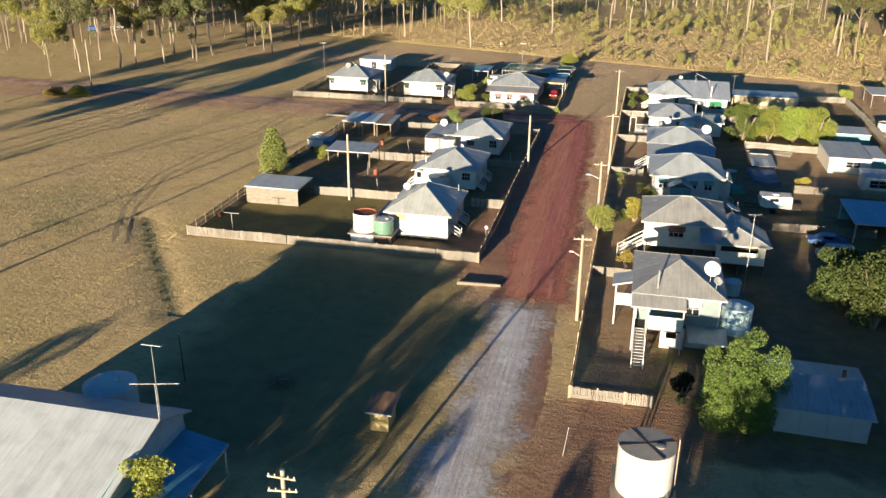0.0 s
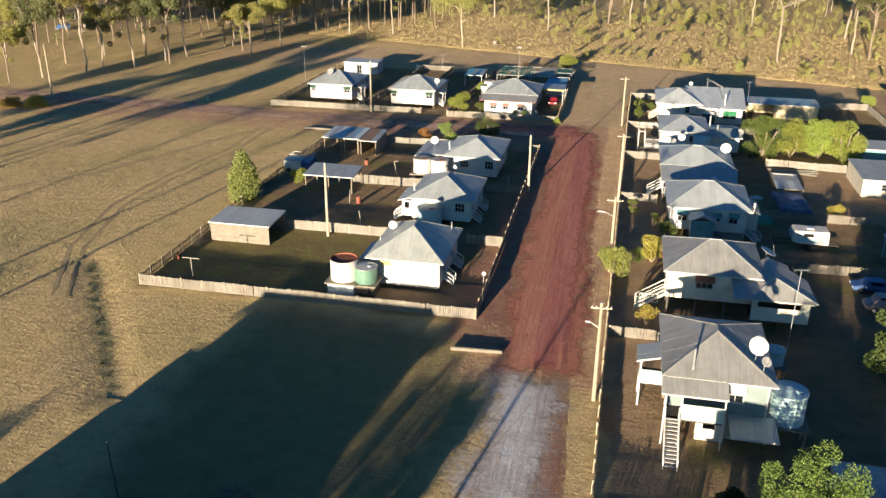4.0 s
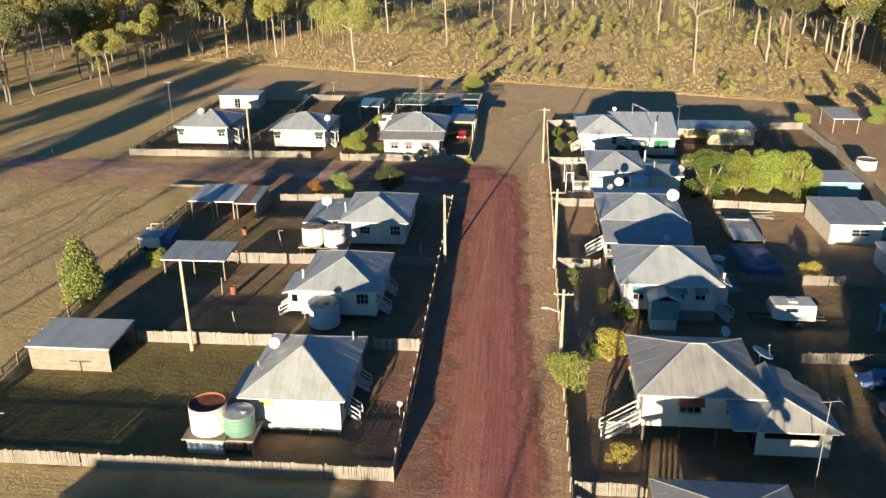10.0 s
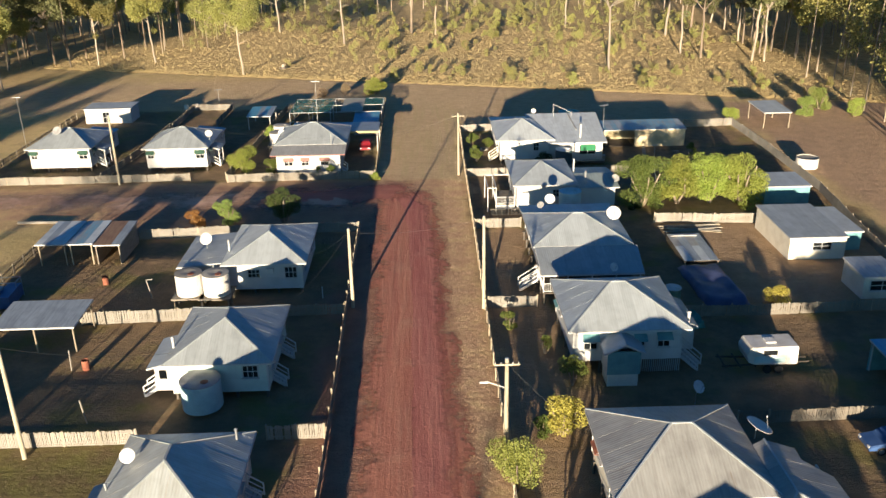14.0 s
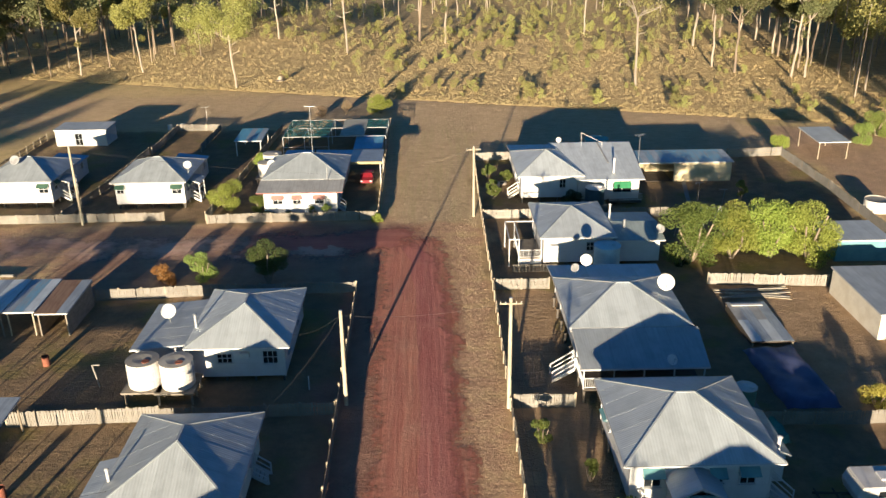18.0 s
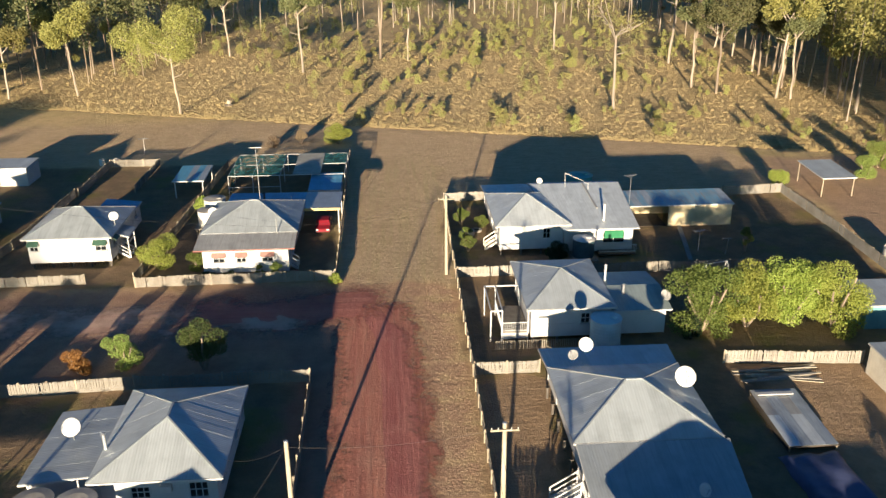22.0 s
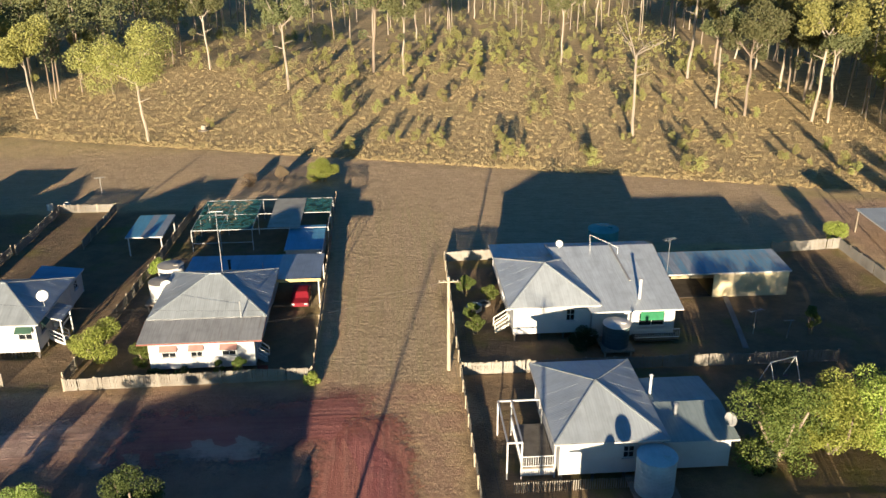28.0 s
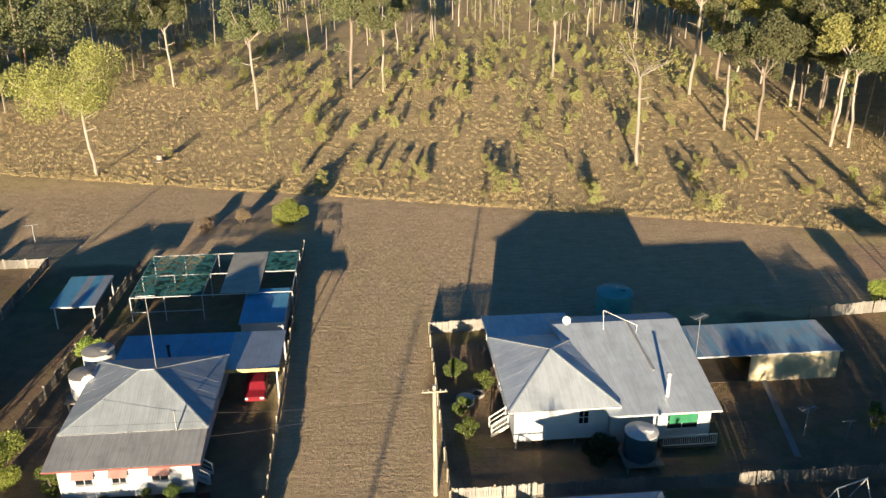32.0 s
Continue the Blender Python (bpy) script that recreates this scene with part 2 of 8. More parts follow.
leafy("leaf_gum", (0.27, 0.265, 0.085), (0.45, 0.42, 0.15))
# green darkened to stand for foliage in shade
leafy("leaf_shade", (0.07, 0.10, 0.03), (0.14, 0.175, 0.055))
leafy("leaf_sapling", (0.28, 0.28, 0.09), (0.46, 0.43, 0.165))
leafy("leaf_green", (0.12, 0.18, 0.045), (0.24, 0.29, 0.075))
leafy("leaf_cypress", (0.24, 0.30, 0.09), (0.39, 0.44, 0.15))
leafy("leaf_yellow", (0.32, 0.27, 0.06), (0.52, 0.44, 0.12))
leafy("leaf_lime", (0.28, 0.35, 0.07), (0.46, 0.50, 0.13))
leafy("leaf_grey", (0.14, 0.155, 0.07), (0.25, 0.25, 0.115))
leafy("leaf_mid", (0.21, 0.27, 0.07), (0.36, 0.41, 0.12))
leafy("leaf_olive", (0.25, 0.265, 0.07), (0.42, 0.41, 0.12))
leafy("leaf_orange", (0.34, 0.18, 0.05), (0.50, 0.30, 0.10))
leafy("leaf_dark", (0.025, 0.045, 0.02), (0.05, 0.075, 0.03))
leafy("leaf_dry", (0.26, 0.20, 0.13), (0.38, 0.29, 0.19))


def grassy(name, base, tip):
    """Dry blades: tone changes from blade to blade and in broad patches."""
    m, nt, bsdf = nodes_of(name)
    geo = nt.nodes.new("ShaderNodeNewGeometry")
    col = mixc(nt, geo.outputs["Random Per Island"], base, tip)
    col = mixc(nt, ramp(nt, noise_n(nt, place_n(nt), 0.11, 5, 0.65), 0.42, 0.66, 0, 0.55), col, tuple(0.72 * v for v in base))
    link(nt, col, bsdf.inputs["Base Color"])
    bsdf.inputs["Roughness"].default_value = 0.9
    bsdf.inputs["Specular IOR Level"].default_value = 0.1
    MATS[name] = m


grassy("grass_dry", (0.40, 0.31, 0.155), (0.49, 0.38, 0.195))
grassy("grass_brown", (0.60, 0.46, 0.295), (0.66, 0.51, 0.33))
grassy("grass_yard", (0.30, 0.25, 0.12), (0.44, 0.35, 0.18))
grassy("grass_olive", (0.61, 0.485, 0.225), (0.68, 0.54, 0.27))

gm, gnt, gb = nodes_of("glass")
gb.inputs["Base Color"].default_value = (0.02, 0.025, 0.03, 1)
gb.inputs["Roughness"].default_value = 0.06
gb.inputs["Specular IOR Level"].default_value = 0.6
gb.inputs["Transmission Weight"].default_value = 0.35
MATS["glass"] = gm
gm, gnt, gb = nodes_of("netting")
gb.inputs["Base Color"].default_value = (0.06, 0.26, 0.22, 1)
gb.inputs["Roughness"].default_value = 0.8
gw = noise_n(gnt, place_n(gnt), 1.2, 3)
gb.inputs["Alpha"].default_value = 0.5
link(gnt, ramp(gnt, gw, 0.4, 0.62, 0.05, 0.7), gb.inputs["Alpha"])
MATS["netting"] = gm

# ground: field, yards, straw under the forest, bare red soil
m, nt, bsdf = nodes_of("ground_soil")
pos = place_n(nt)
wob = nt.nodes.new("ShaderNodeTexNoise")
wob.inputs["Scale"].default_value, wob.inputs["Detail"].default_value = 0.18, 4
link(nt, pos, wob.inputs["Vector"])
off = nt.nodes.new("ShaderNodeVectorMath")
off.operation = "MULTIPLY_ADD"
link(nt, wob.outputs[1], off.inputs[0])
off.inputs[1].default_value, off.inputs[2].default_value = (7, 7, 0), (-3.5, -3.5, 0)
add = nt.nodes.new("ShaderNodeVectorMath")
link(nt, off.outputs[0], add.inputs[0])
link(nt, pos, add.inputs[1])
sep = nt.nodes.new("ShaderNodeSeparateXYZ")
link(nt, add.outputs[0], sep.inputs[0])
gx, gy = sep.outputs[0], sep.outputs[1]


def zone(x0, x1, y0, y1, soft=1.5):
    out = None
    for v, lo, up in ((gx, x0, True), (gx, x1, False), (gy, y0, True), (gy, y1, False)):
        r = ramp(nt, v, lo - soft, lo + soft, 0.0 if up else 1.0, 1.0 if up else 0.0)
        out = r if out is None else math_n(nt, "MULTIPLY", out, r)
    return out


n_big, n_mid, n_fine = noise_n(nt, pos, 0.05, 5), noise_n(nt, pos, 0.5, 6, 0.65), noise_n(nt, pos, 2.2, 6, 0.7)
col = mixc(nt, ramp(nt, n_big, 0.35, 0.65), (0.64, 0.47, 0.25), (0.56, 0.43, 0.205))
col = mixc(nt, ramp(nt, n_mid, 0.45, 0.75, 0, 0.7), col, (0.35, 0.265, 0.13))
# yards
yard = mixc(nt, ramp(nt, n_mid, 0.35, 0.7), (0.22, 0.155, 0.095), (0.32, 0.22, 0.13))
yard = mixc(nt, ramp(nt, noise_n(nt, pos, 0.16, 4), 0.5, 0.66, 0, 0.6), yard, (0.22, 0.20, 0.06))
col = mixc(nt, zone(-39.5, -3.5, 62.5, 122, 0.8), col, yard)
lawn = mixc(nt, ramp(nt, n_mid, 0.35, 0.7), (0.21, 0.19, 0.065), (0.18, 0.13, 0.07))
col = mixc(nt, math_n(nt, "MULTIPLY", zone(-39, -16, 64, 83, 0.8), ramp(nt, n_big, 0.35, 0.55, 0.5, 1.0)), col, lawn)
col = mixc(nt, zone(9.5, 55, 30, 166, 0.8), col, yard)
col = mixc(nt, zone(-58, -3.5, 142, 186, 0.8), col, yard)
back = mixc(nt, ramp(nt, n_mid, 0.35, 0.7), (0.44, 0.30, 0.185), (0.35, 0.235, 0.14))
col = mixc(nt, zone(33, 54, 99, 121, 1.0), col, back)
col = mixc(nt, math_n(nt, "MULTIPLY", zone(9.6, 15, 36, 122, 0.6), ramp(nt, n_big, 0.3, 0.6, 0.5, 1.0)), col, back)
# front paddock: soil colour darkened where the hall's shadow lies
front = mixc(nt, ramp(nt, n_mid, 0.35, 0.7), (0.31, 0.25, 0.12), (0.24, 0.195, 0.095))
col = mixc(nt, zone(-25, -1.5, 22, 60, 3.0), col, front)
# bare soil beside and beyond the houses
bare = mixc(nt, ramp(nt, n_mid, 0.35, 0.7), (0.52, 0.35, 0.23), (0.42, 0.29, 0.19))
col = mixc(nt, zone(57, 200, 60, 182, 2.5), col, bare)
mown = mixc(nt, ramp(nt, n_mid, 0.3, 0.7), (0.63, 0.46, 0.285), (0.53, 0.385, 0.23))
mow = noise_n(nt, place_n(nt, (0.35, 2.6, 1)), 1.0, 5, 0.65)
mown = mixc(nt, ramp(nt, mow, 0.42, 0.68, 0, 0.6), mown, (0.39, 0.285, 0.17))
lane = mixc(nt, ramp(nt, noise_n(nt, place_n(nt, (1.5, 0.06, 1)), 1.0, 4, 0.6), 0.42, 0.66, 0, 0.5), mown, (0.46, 0.38, 0.19))
col = mixc(nt, zone(-3, 9.5, 141, 206, 1.2), col, lane)
col = mixc(nt, zone(-95, 70, 187, 213, 4), col, mown)
col = mixc(nt, zone(9.5, 56, 168, 192, 1.0), col, mown)
# verge soil along the street and the cross street
red = mixc(nt, ramp(nt, n_mid, 0.35, 0.7), (0.55, 0.33, 0.22), (0.46, 0.28, 0.18))
col = mixc(nt, math_n(nt, "MULTIPLY", zone(-3.6, 9.2, 52, 141, 1.3), ramp(nt, n_mid, 0.3, 0.6, 0.35, 0.9)), col, red)
col = mixc(nt, math_n(nt, "MULTIPLY", zone(-140, 0, 127, 142, 2.5), ramp(nt, n_mid, 0.3, 0.6, 0.3, 0.85)), col, red)
# left verge: shade between fence and street put into a darker soil colour
verge = mixc(nt, ramp(nt, n_mid, 0.35, 0.7), (0.38, 0.215, 0.15), (0.30, 0.16, 0.115))
col = mixc(nt, zone(-5.5, 0.3, 58, 141, 0.9), col, verge)
# side street left of the bend: soil colour darkened for the shade there
worn = mixc(nt, ramp(nt, n_mid, 0.35, 0.7), (0.36, 0.225, 0.16), (0.28, 0.165, 0.12))
col = mixc(nt, math_n(nt, "MULTIPLY", zone(-36, -1, 122, 141, 2.0), ramp(nt, n_big, 0.3, 0.6, 0.6, 1.0)), col, worn)
yardsoil = mixc(nt, ramp(nt, n_mid, 0.35, 0.7), (0.34, 0.19, 0.13), (0.27, 0.15, 0.105))
col = mixc(nt, math_n(nt, "MULTIPLY", zone(5.5, 19, 12, 37, 2.5), ramp(nt, n_big, 0.3, 0.6, 0.5, 1.0)), col, yardsoil)
# straw under the forest: beyond a slanting line
edge = math_n(nt, "MULTIPLY_ADD", gx, 0.31, gy)
straw = mixc(nt, ramp(nt, n_mid, 0.35, 0.7), (0.68, 0.50, 0.27), (0.57, 0.42, 0.215))
furrow = noise_n(nt, place_n(nt, (0.12, 0.5, 1)), 1.0, 5, 0.7)
straw = mixc(nt, ramp(nt, furrow, 0.48, 0.66, 0, 0.35), straw, (0.20, 0.15, 0.085))
tussock = noise_n(nt, pos, 0.8, 7, 0.72)
straw = mixc(nt, ramp(nt, tussock, 0.44, 0.66, 0, 0.55), straw, (0.25, 0.185, 0.095))
col = mixc(nt, ramp(nt, edge, 204.5, 208), col, straw)
col = mixc(nt, ramp(nt, n_fine, 0.42, 0.75, 0, 0.28), col, (0.16, 0.12, 0.07))
link(nt, col, bsdf.inputs["Base Color"])
bsdf.inputs["Roughness"].default_value = 0.95
bsdf.inputs["Specular IOR Level"].default_value = 0.1
bh = math_n(nt, "ADD", math_n(nt, "MULTIPLY", n_mid, 0.8), math_n(nt, "MULTIPLY", n_fine, 0.7))
bh = math_n(nt, "ADD", bh, math_n(nt, "MULTIPLY", noise_n(nt, pos, 8.0, 3, 0.7), 0.3))
bh = math_n(nt, "ADD", bh, math_n(nt, "MULTIPLY", mow, 0.5))
bh = math_n(nt, "ADD", bh, math_n(nt, "MULTIPLY", tussock, 0.5))
bump_n(nt, bsdf, bh, 0.75, 0.28)
MATS["ground_soil"] = m


def road_mat(name, a, b, c, pale, lo=0.45, hi=0.9, along=(1, 0.05, 1), thin=0.0):
    """Worn earth: wheel streaks along the way, blotches, loose pale patches; the edges thin out raggedly over the ground."""
    m, nt, bsdf = nodes_of(name)
    pos = place_n(nt)
    tr = noise_n(nt, place_n(nt, along), 0.55, 4, 0.55)
    streak = noise_n(nt, place_n(nt, along), 2.6, 4, 0.6)
    mid, fine = noise_n(nt, pos, 0.22, 6, 0.65), noise_n(nt, pos, 6, 4, 0.65)
    col = mixc(nt, ramp(nt, tr, 0.36, 0.64), a, b)
    col = mixc(nt, ramp(nt, streak, 0.42, 0.72, 0, 0.45), col, c)
    col = mixc(nt, ramp(nt, mid, 0.52, 0.74, 0, 0.7), col, c)
    col = mixc(nt, ramp(nt, noise_n(nt, place_n(nt, (1, 0.8, 1)), 0.5, 7, 0.72), 0.58, 0.78, 0, 0.4), col, pale)
    col = mixc(nt, ramp(nt, fine, 0.45, 0.8, 0, 0.3), col, tuple(0.6 * v for v in a))
    sp = nt.nodes.new("ShaderNodeSeparateXYZ")
    link(nt, place_n(nt, (1, 1, 1), True), sp.inputs[0])
    side = math_n(nt, "ABSOLUTE", sp.outputs[0])
    ragged = math_n(nt, "MULTIPLY_ADD", noise_n(nt, pos, 0.22, 7, 0.75), 1.5, -0.75)
    ragged = math_n(nt, "ADD", ragged, math_n(nt, "MULTIPLY_ADD", noise_n(nt, pos, 2.2, 6, 0.75), 0.7, -0.35))
    side = math_n(nt, "ADD", side, ragged)
    cover = ramp(nt, side, lo, hi, 1.0, 0.0)
    cover = math_n(nt, "MULTIPLY", cover, ramp(nt, sp.outputs[0], 0.86, 0.98, 1.0, 0.0))
    if thin:
        cover = math_n(nt, "MULTIPLY", cover, ramp(nt, noise_n(nt, pos, 0.14, 6, 0.7), 0.32, 0.62, 1.0 - thin, 1.0))
    link(nt, col, bsdf.inputs["Base Color"])
    bsdf.inputs["Roughness"].default_value = 0.95
    bsdf.inputs["Specular IOR Level"].default_value = 0.1
    bump_n(nt, bsdf, math_n(nt, "ADD", math_n(nt, "MULTIPLY", streak, 0.7), math_n(nt, "ADD", mid, math_n(nt, "MULTIPLY", fine, 0.5))), 0.6, 0.2)
    link(nt, cover, bsdf.inputs["Alpha"])
    MATS[name] = m


road_mat("road_red", (0.55, 0.23, 0.155), (0.46, 0.175, 0.125), (0.60, 0.32, 0.215), (0.66, 0.42, 0.30), 0.5, 0.9)
road_mat("road_wheels", (0.52, 0.20, 0.155), (0.42, 0.145, 0.12), (0.58, 0.27, 0.205), (0.62, 0.34, 0.26), 0.35, 0.85)
road_mat("road_gravel", (0.72, 0.70, 0.69), (0.60, 0.56, 0.56), (0.56, 0.43, 0.36), (0.80, 0.78, 0.77), 0.2, 0.8, thin=0.35)
road_mat("road_cross", (0.58, 0.38, 0.285), (0.62, 0.43, 0.32), (0.50, 0.285, 0.22), (0.63, 0.45, 0.35), 0.2, 0.8, (0.05, 1, 1), 0.75)
road_mat("road_shoulder", (0.42, 0.25, 0.17), (0.37, 0.19, 0.135), (0.48, 0.32, 0.21), (0.58, 0.42, 0.31), 0.1, 0.75, (1, 0.05, 1), 0.7)
road_mat("road_bend", (0.45, 0.165, 0.13), (0.48, 0.205, 0.16), (0.31, 0.11, 0.095), (0.48, 0.26, 0.20), 0.3, 0.85, (0.05, 1, 1), 0.3)


# ---- mesh helpers ----
def link_mesh(name, verts, faces, mat, parent=None, label="", uvs=None, smooth=False):
    me = bpy.data.meshes.new(name)
    me.from_pydata(verts, [], faces)
    if uvs is not None:
        lay = me.uv_layers.new(name="UVMap")
        for lp in me.loops:
            lay.data[lp.index].uv = uvs[lp.vertex_index]
    me.materials.append(MATS[mat])
    if smooth:
        for p in me.polygons:
            p.use_smooth = True
    ob = new(name, me)
    ob.parent = parent
    if label:
        ob["label"] = label
    return ob


def part(name, bm, mat, parent=None, label="", smooth=False):
    """Links a bmesh as one mesh object under a thing or a part."""
    me = bpy.data.meshes.new(name)
    if smooth:
        for f in bm.faces:
            f.smooth = True
    bm.to_mesh(me)
    bm.free()
    me.materials.append(MATS[mat])
    ob = new(name, me)
    ob.parent = parent
    if label:
        ob["label"] = label
    return ob


def same_part(name, mesh, m, parent):
    """Another object on a mesh that exists."""
    ob = new(name, mesh)
    ob.parent, ob.matrix_basis = parent, m
    return ob


def thing(name, x, y, z=0.0, rz=0.0, label="", category="", group="", kind=""):
    ob = new(name)
    ob.empty_display_size = 0.3
    ob.matrix_basis = pose(x, y, z, 0, 0, rz)
    return tagged(ob, label, category, group, kind)


def bx(bm, x0, x1, y0, y1, z0, z1):
    vs = [bm.verts.new((x, y, z)) for z in (z0, z1) for x, y in ((x0, y0), (x1, y0), (x1, y1), (x0, y1))]
    for f in ((3, 2, 1, 0), (4, 5, 6, 7), (0, 1, 5, 4), (1, 2, 6, 5), (2, 3, 7, 6), (3, 0, 4, 7)):
        bm.faces.new([vs[i] for i in f])
    return bm


def box(*a):
    return bx(bmesh.new(), *a)


def beam(bm, p, q, w=0.08, h=0.08):
    """A square bar from p to q."""
    p, q = Vector(p), Vector(q)
    d = (q - p).normalized()
    up = Vector((0, 0, 1)) if abs(d.z) < 0.9 else Vector((0, 1, 0))
    s = d.cross(up).normalized() * w / 2
    u = s.normalized().cross(d) * h / 2
    vs = [bm.verts.new(e + a * s + b * u) for e in (p, q) for a, b in ((-1, -1), (1, -1), (1, 1), (-1, 1))]
    for f in ((3, 2, 1, 0), (4, 5, 6, 7), (0, 1, 5, 4), (1, 2, 6, 5), (2, 3, 7, 6), (3, 0, 4, 7)):
        bm.faces.new([vs[i] for i in f])
    return bm


def rod(bm, p, q, r0, r1=None, n=8):
    """A tapered round bar from p to q, closed at its ends."""
    p, q = Vector(p), Vector(q)
    r1 = r0 if r1 is None else r1
    d = (q - p).normalized()
    s = d.orthogonal().normalized()
    t = d.cross(s)
    rings = []
    for c, r in ((p, r0), (q, r1)):
        rings.append([bm.verts.new(c + r * (math.cos(a) * s + math.sin(a) * t)) for a in (i * math.tau / n for i in range(n))])
    for i in range(n):
        j = (i + 1) % n
        bm.faces.new((rings[0][i], rings[0][j], rings[1][j], rings[1][i]))
    bm.faces.new(rings[0][::-1])
    bm.faces.new(rings[1])
    return bm


def lathe(bm, prof, n=28, cx=0.0, cy=0.0):
    """Turns a profile of (radius, height) round the upright axis."""
    rings = []
    for r, z in prof:
        rings.append([bm.verts.new((cx + max(r, 0.001) * math.cos(a), cy + max(r, 0.001) * math.sin(a), z)) for a in (i * math.tau / n for i in range(n))])
    for a, b in zip(rings, rings[1:]):
        for i in range(n):
            j = (i + 1) % n
            bm.faces.new((a[i], a[j], b[j], b[i]))
    return bm


# ---- building parts ----
def clip(poly, axis, lim, keep_more):
    out = []
    for a, b in zip(poly, poly[1:] + poly[:1]):
        ia, ib = (a[axis] >= lim) == keep_more, (b[axis] >= lim) == keep_more
        if ia:
            out.append(a)
        if ia != ib:
            f = (lim - a[axis]) / (b[axis] - a[axis])
            out.append(tuple(a[k] + f * (b[k] - a[k]) for k in (0, 1)))
    return out


def slope(poly, mat, parent, width=0.84, name="roof_sheet", thick=0.016):
    """One pitch of a roof laid with separate sheets. poly: 3D corners, the eave edge first, counter-clockwise from above."""
    p0, p1, p2 = Vector(poly[0]), Vector(poly[1]), Vector(poly[2])
    u = (p1 - p0).normalized()
    nrm = u.cross(p2 - p0).normalized()
    v = nrm.cross(u)
    flat = [((Vector(p) - p0).dot(u), (Vector(p) - p0).dot(v)) for p in poly]
    lo, hi = min(p[0] for p in flat), max(p[0] for p in flat)
    count = max(1, round((hi - lo) / width))
    w = (hi - lo) / count
    for k in range(count):
        strip = clip(clip(flat, 0, lo + k * w - (0.02 if k else 0), True), 0, lo + (k + 1) * w, False)
        if len(strip) < 3:
            continue
        lift = 0.004 if k % 2 else 0.0
        sheet = mat if isinstance(mat, str) else mat[(k * 7 + k // 3) % len(mat)]
        top = [p0 + a * u + b * v + nrm * (lift + thick) for a, b in strip]
        low = [p0 + a * u + b * v + nrm * lift for a, b in strip]
        n = len(strip)
        faces = [tuple(range(n)), tuple(range(2 * n - 1, n - 1, -1))] + [(i + n, (i + 1) % n + n, (i + 1) % n, i) for i in range(n)]
        link_mesh(name, [tuple(p) for p in top + low], faces, sheet, parent, uvs=[(a, b) for a, b in strip] * 2)


def hip_roof(x0, x1, y0, y1, ze, zr, mat, parent, cap="roof_grey", ridge=None):
    """A hipped roof over a rectangle of eaves, with caps on ridge and hips. ridge: (axis, start, end) where it is not of even pitch."""
    w, dpt = x1 - x0, y1 - y0
    ins = min(w, dpt) / 2
    if dpt >= w:
        a, b = Vector(((x0 + x1) / 2, y0 + ins, zr)), Vector(((x0 + x1) / 2, y1 - ins, zr))
    else:
        a, b = Vector((x0 + ins, (y0 + y1) / 2, zr)), Vector((x1 - ins, (y0 + y1) / 2, zr))
    along_y = dpt >= w
    if ridge:
        along_y = ridge[0] == "y"
        if along_y:
            a, b = Vector(((x0 + x1) / 2, ridge[1], zr)), Vector(((x0 + x1) / 2, ridge[2], zr))
        else:
            a, b = Vector((ridge[1], (y0 + y1) / 2, zr)), Vector((ridge[2], (y0 + y1) / 2, zr))
    c = [Vector((x0, y0, ze)), Vector((x1, y0, ze)), Vector((x1, y1, ze)), Vector((x0, y1, ze))]
    roof = part("roof", bx(bmesh.new(), x0 + 0.05, x1 - 0.05, y0 + 0.05, y1 - 0.05, ze - 0.16, ze - 0.01), "paint_white", parent)
    short = (a - b).length < 0.05
    if along_y:
        faces = ([c[0], c[1], a], [c[1], c[2], b] + ([] if short else [a]), [c[2], c[3], b], [c[3], c[0], a] + ([] if short else [b]))
        ends = (a, a, b, b)
    else:
        faces = ([c[0], c[1], b] + ([] if short else [a]), [c[1], c[2], b], [c[2], c[3], a] + ([] if short else [b]), [c[3], c[0], a])
        ends = (a, b, b, a)
    for f in faces:
        slope(f, mat, roof)
    lift = Vector((0, 0, 0.045))
    bm = bmesh.new()
    for k in range(4):
        beam(bm, c[k] + lift, ends[k] + lift, 0.13, 0.04)
    if not short:
        beam(bm, a + lift, b + lift, 0.15, 0.05)
    part("ridge_cap", bm, cap, roof, "pale metal ridge and hip capping")
    bm = bmesh.new()
    for p, q in ((c[0], c[1]), (c[1], c[2]), (c[2], c[3]), (c[3], c[0])):
        o = Vector((0, 0, -0.08))
        beam(bm, p + o, q + o, 0.12, 0.11)
    part("gutter", bm, "paint_white", roof, "painted metal gutter")
    return roof


def pitch_roof(poly, mat, parent, name="roof", trim="paint_white"):
    """A single plane of sheets with a fascia along its edges."""
    bm = bmesh.new()
    o = Vector((0, 0, -0.07))
    for p, q in zip(poly, poly[1:] + poly[:1]):
        beam(bm, Vector(p) + o, Vector(q) + o, 0.06, 0.12)
    roof = part(name, bm, trim, parent)
    slope(poly, mat, roof)
    return roof


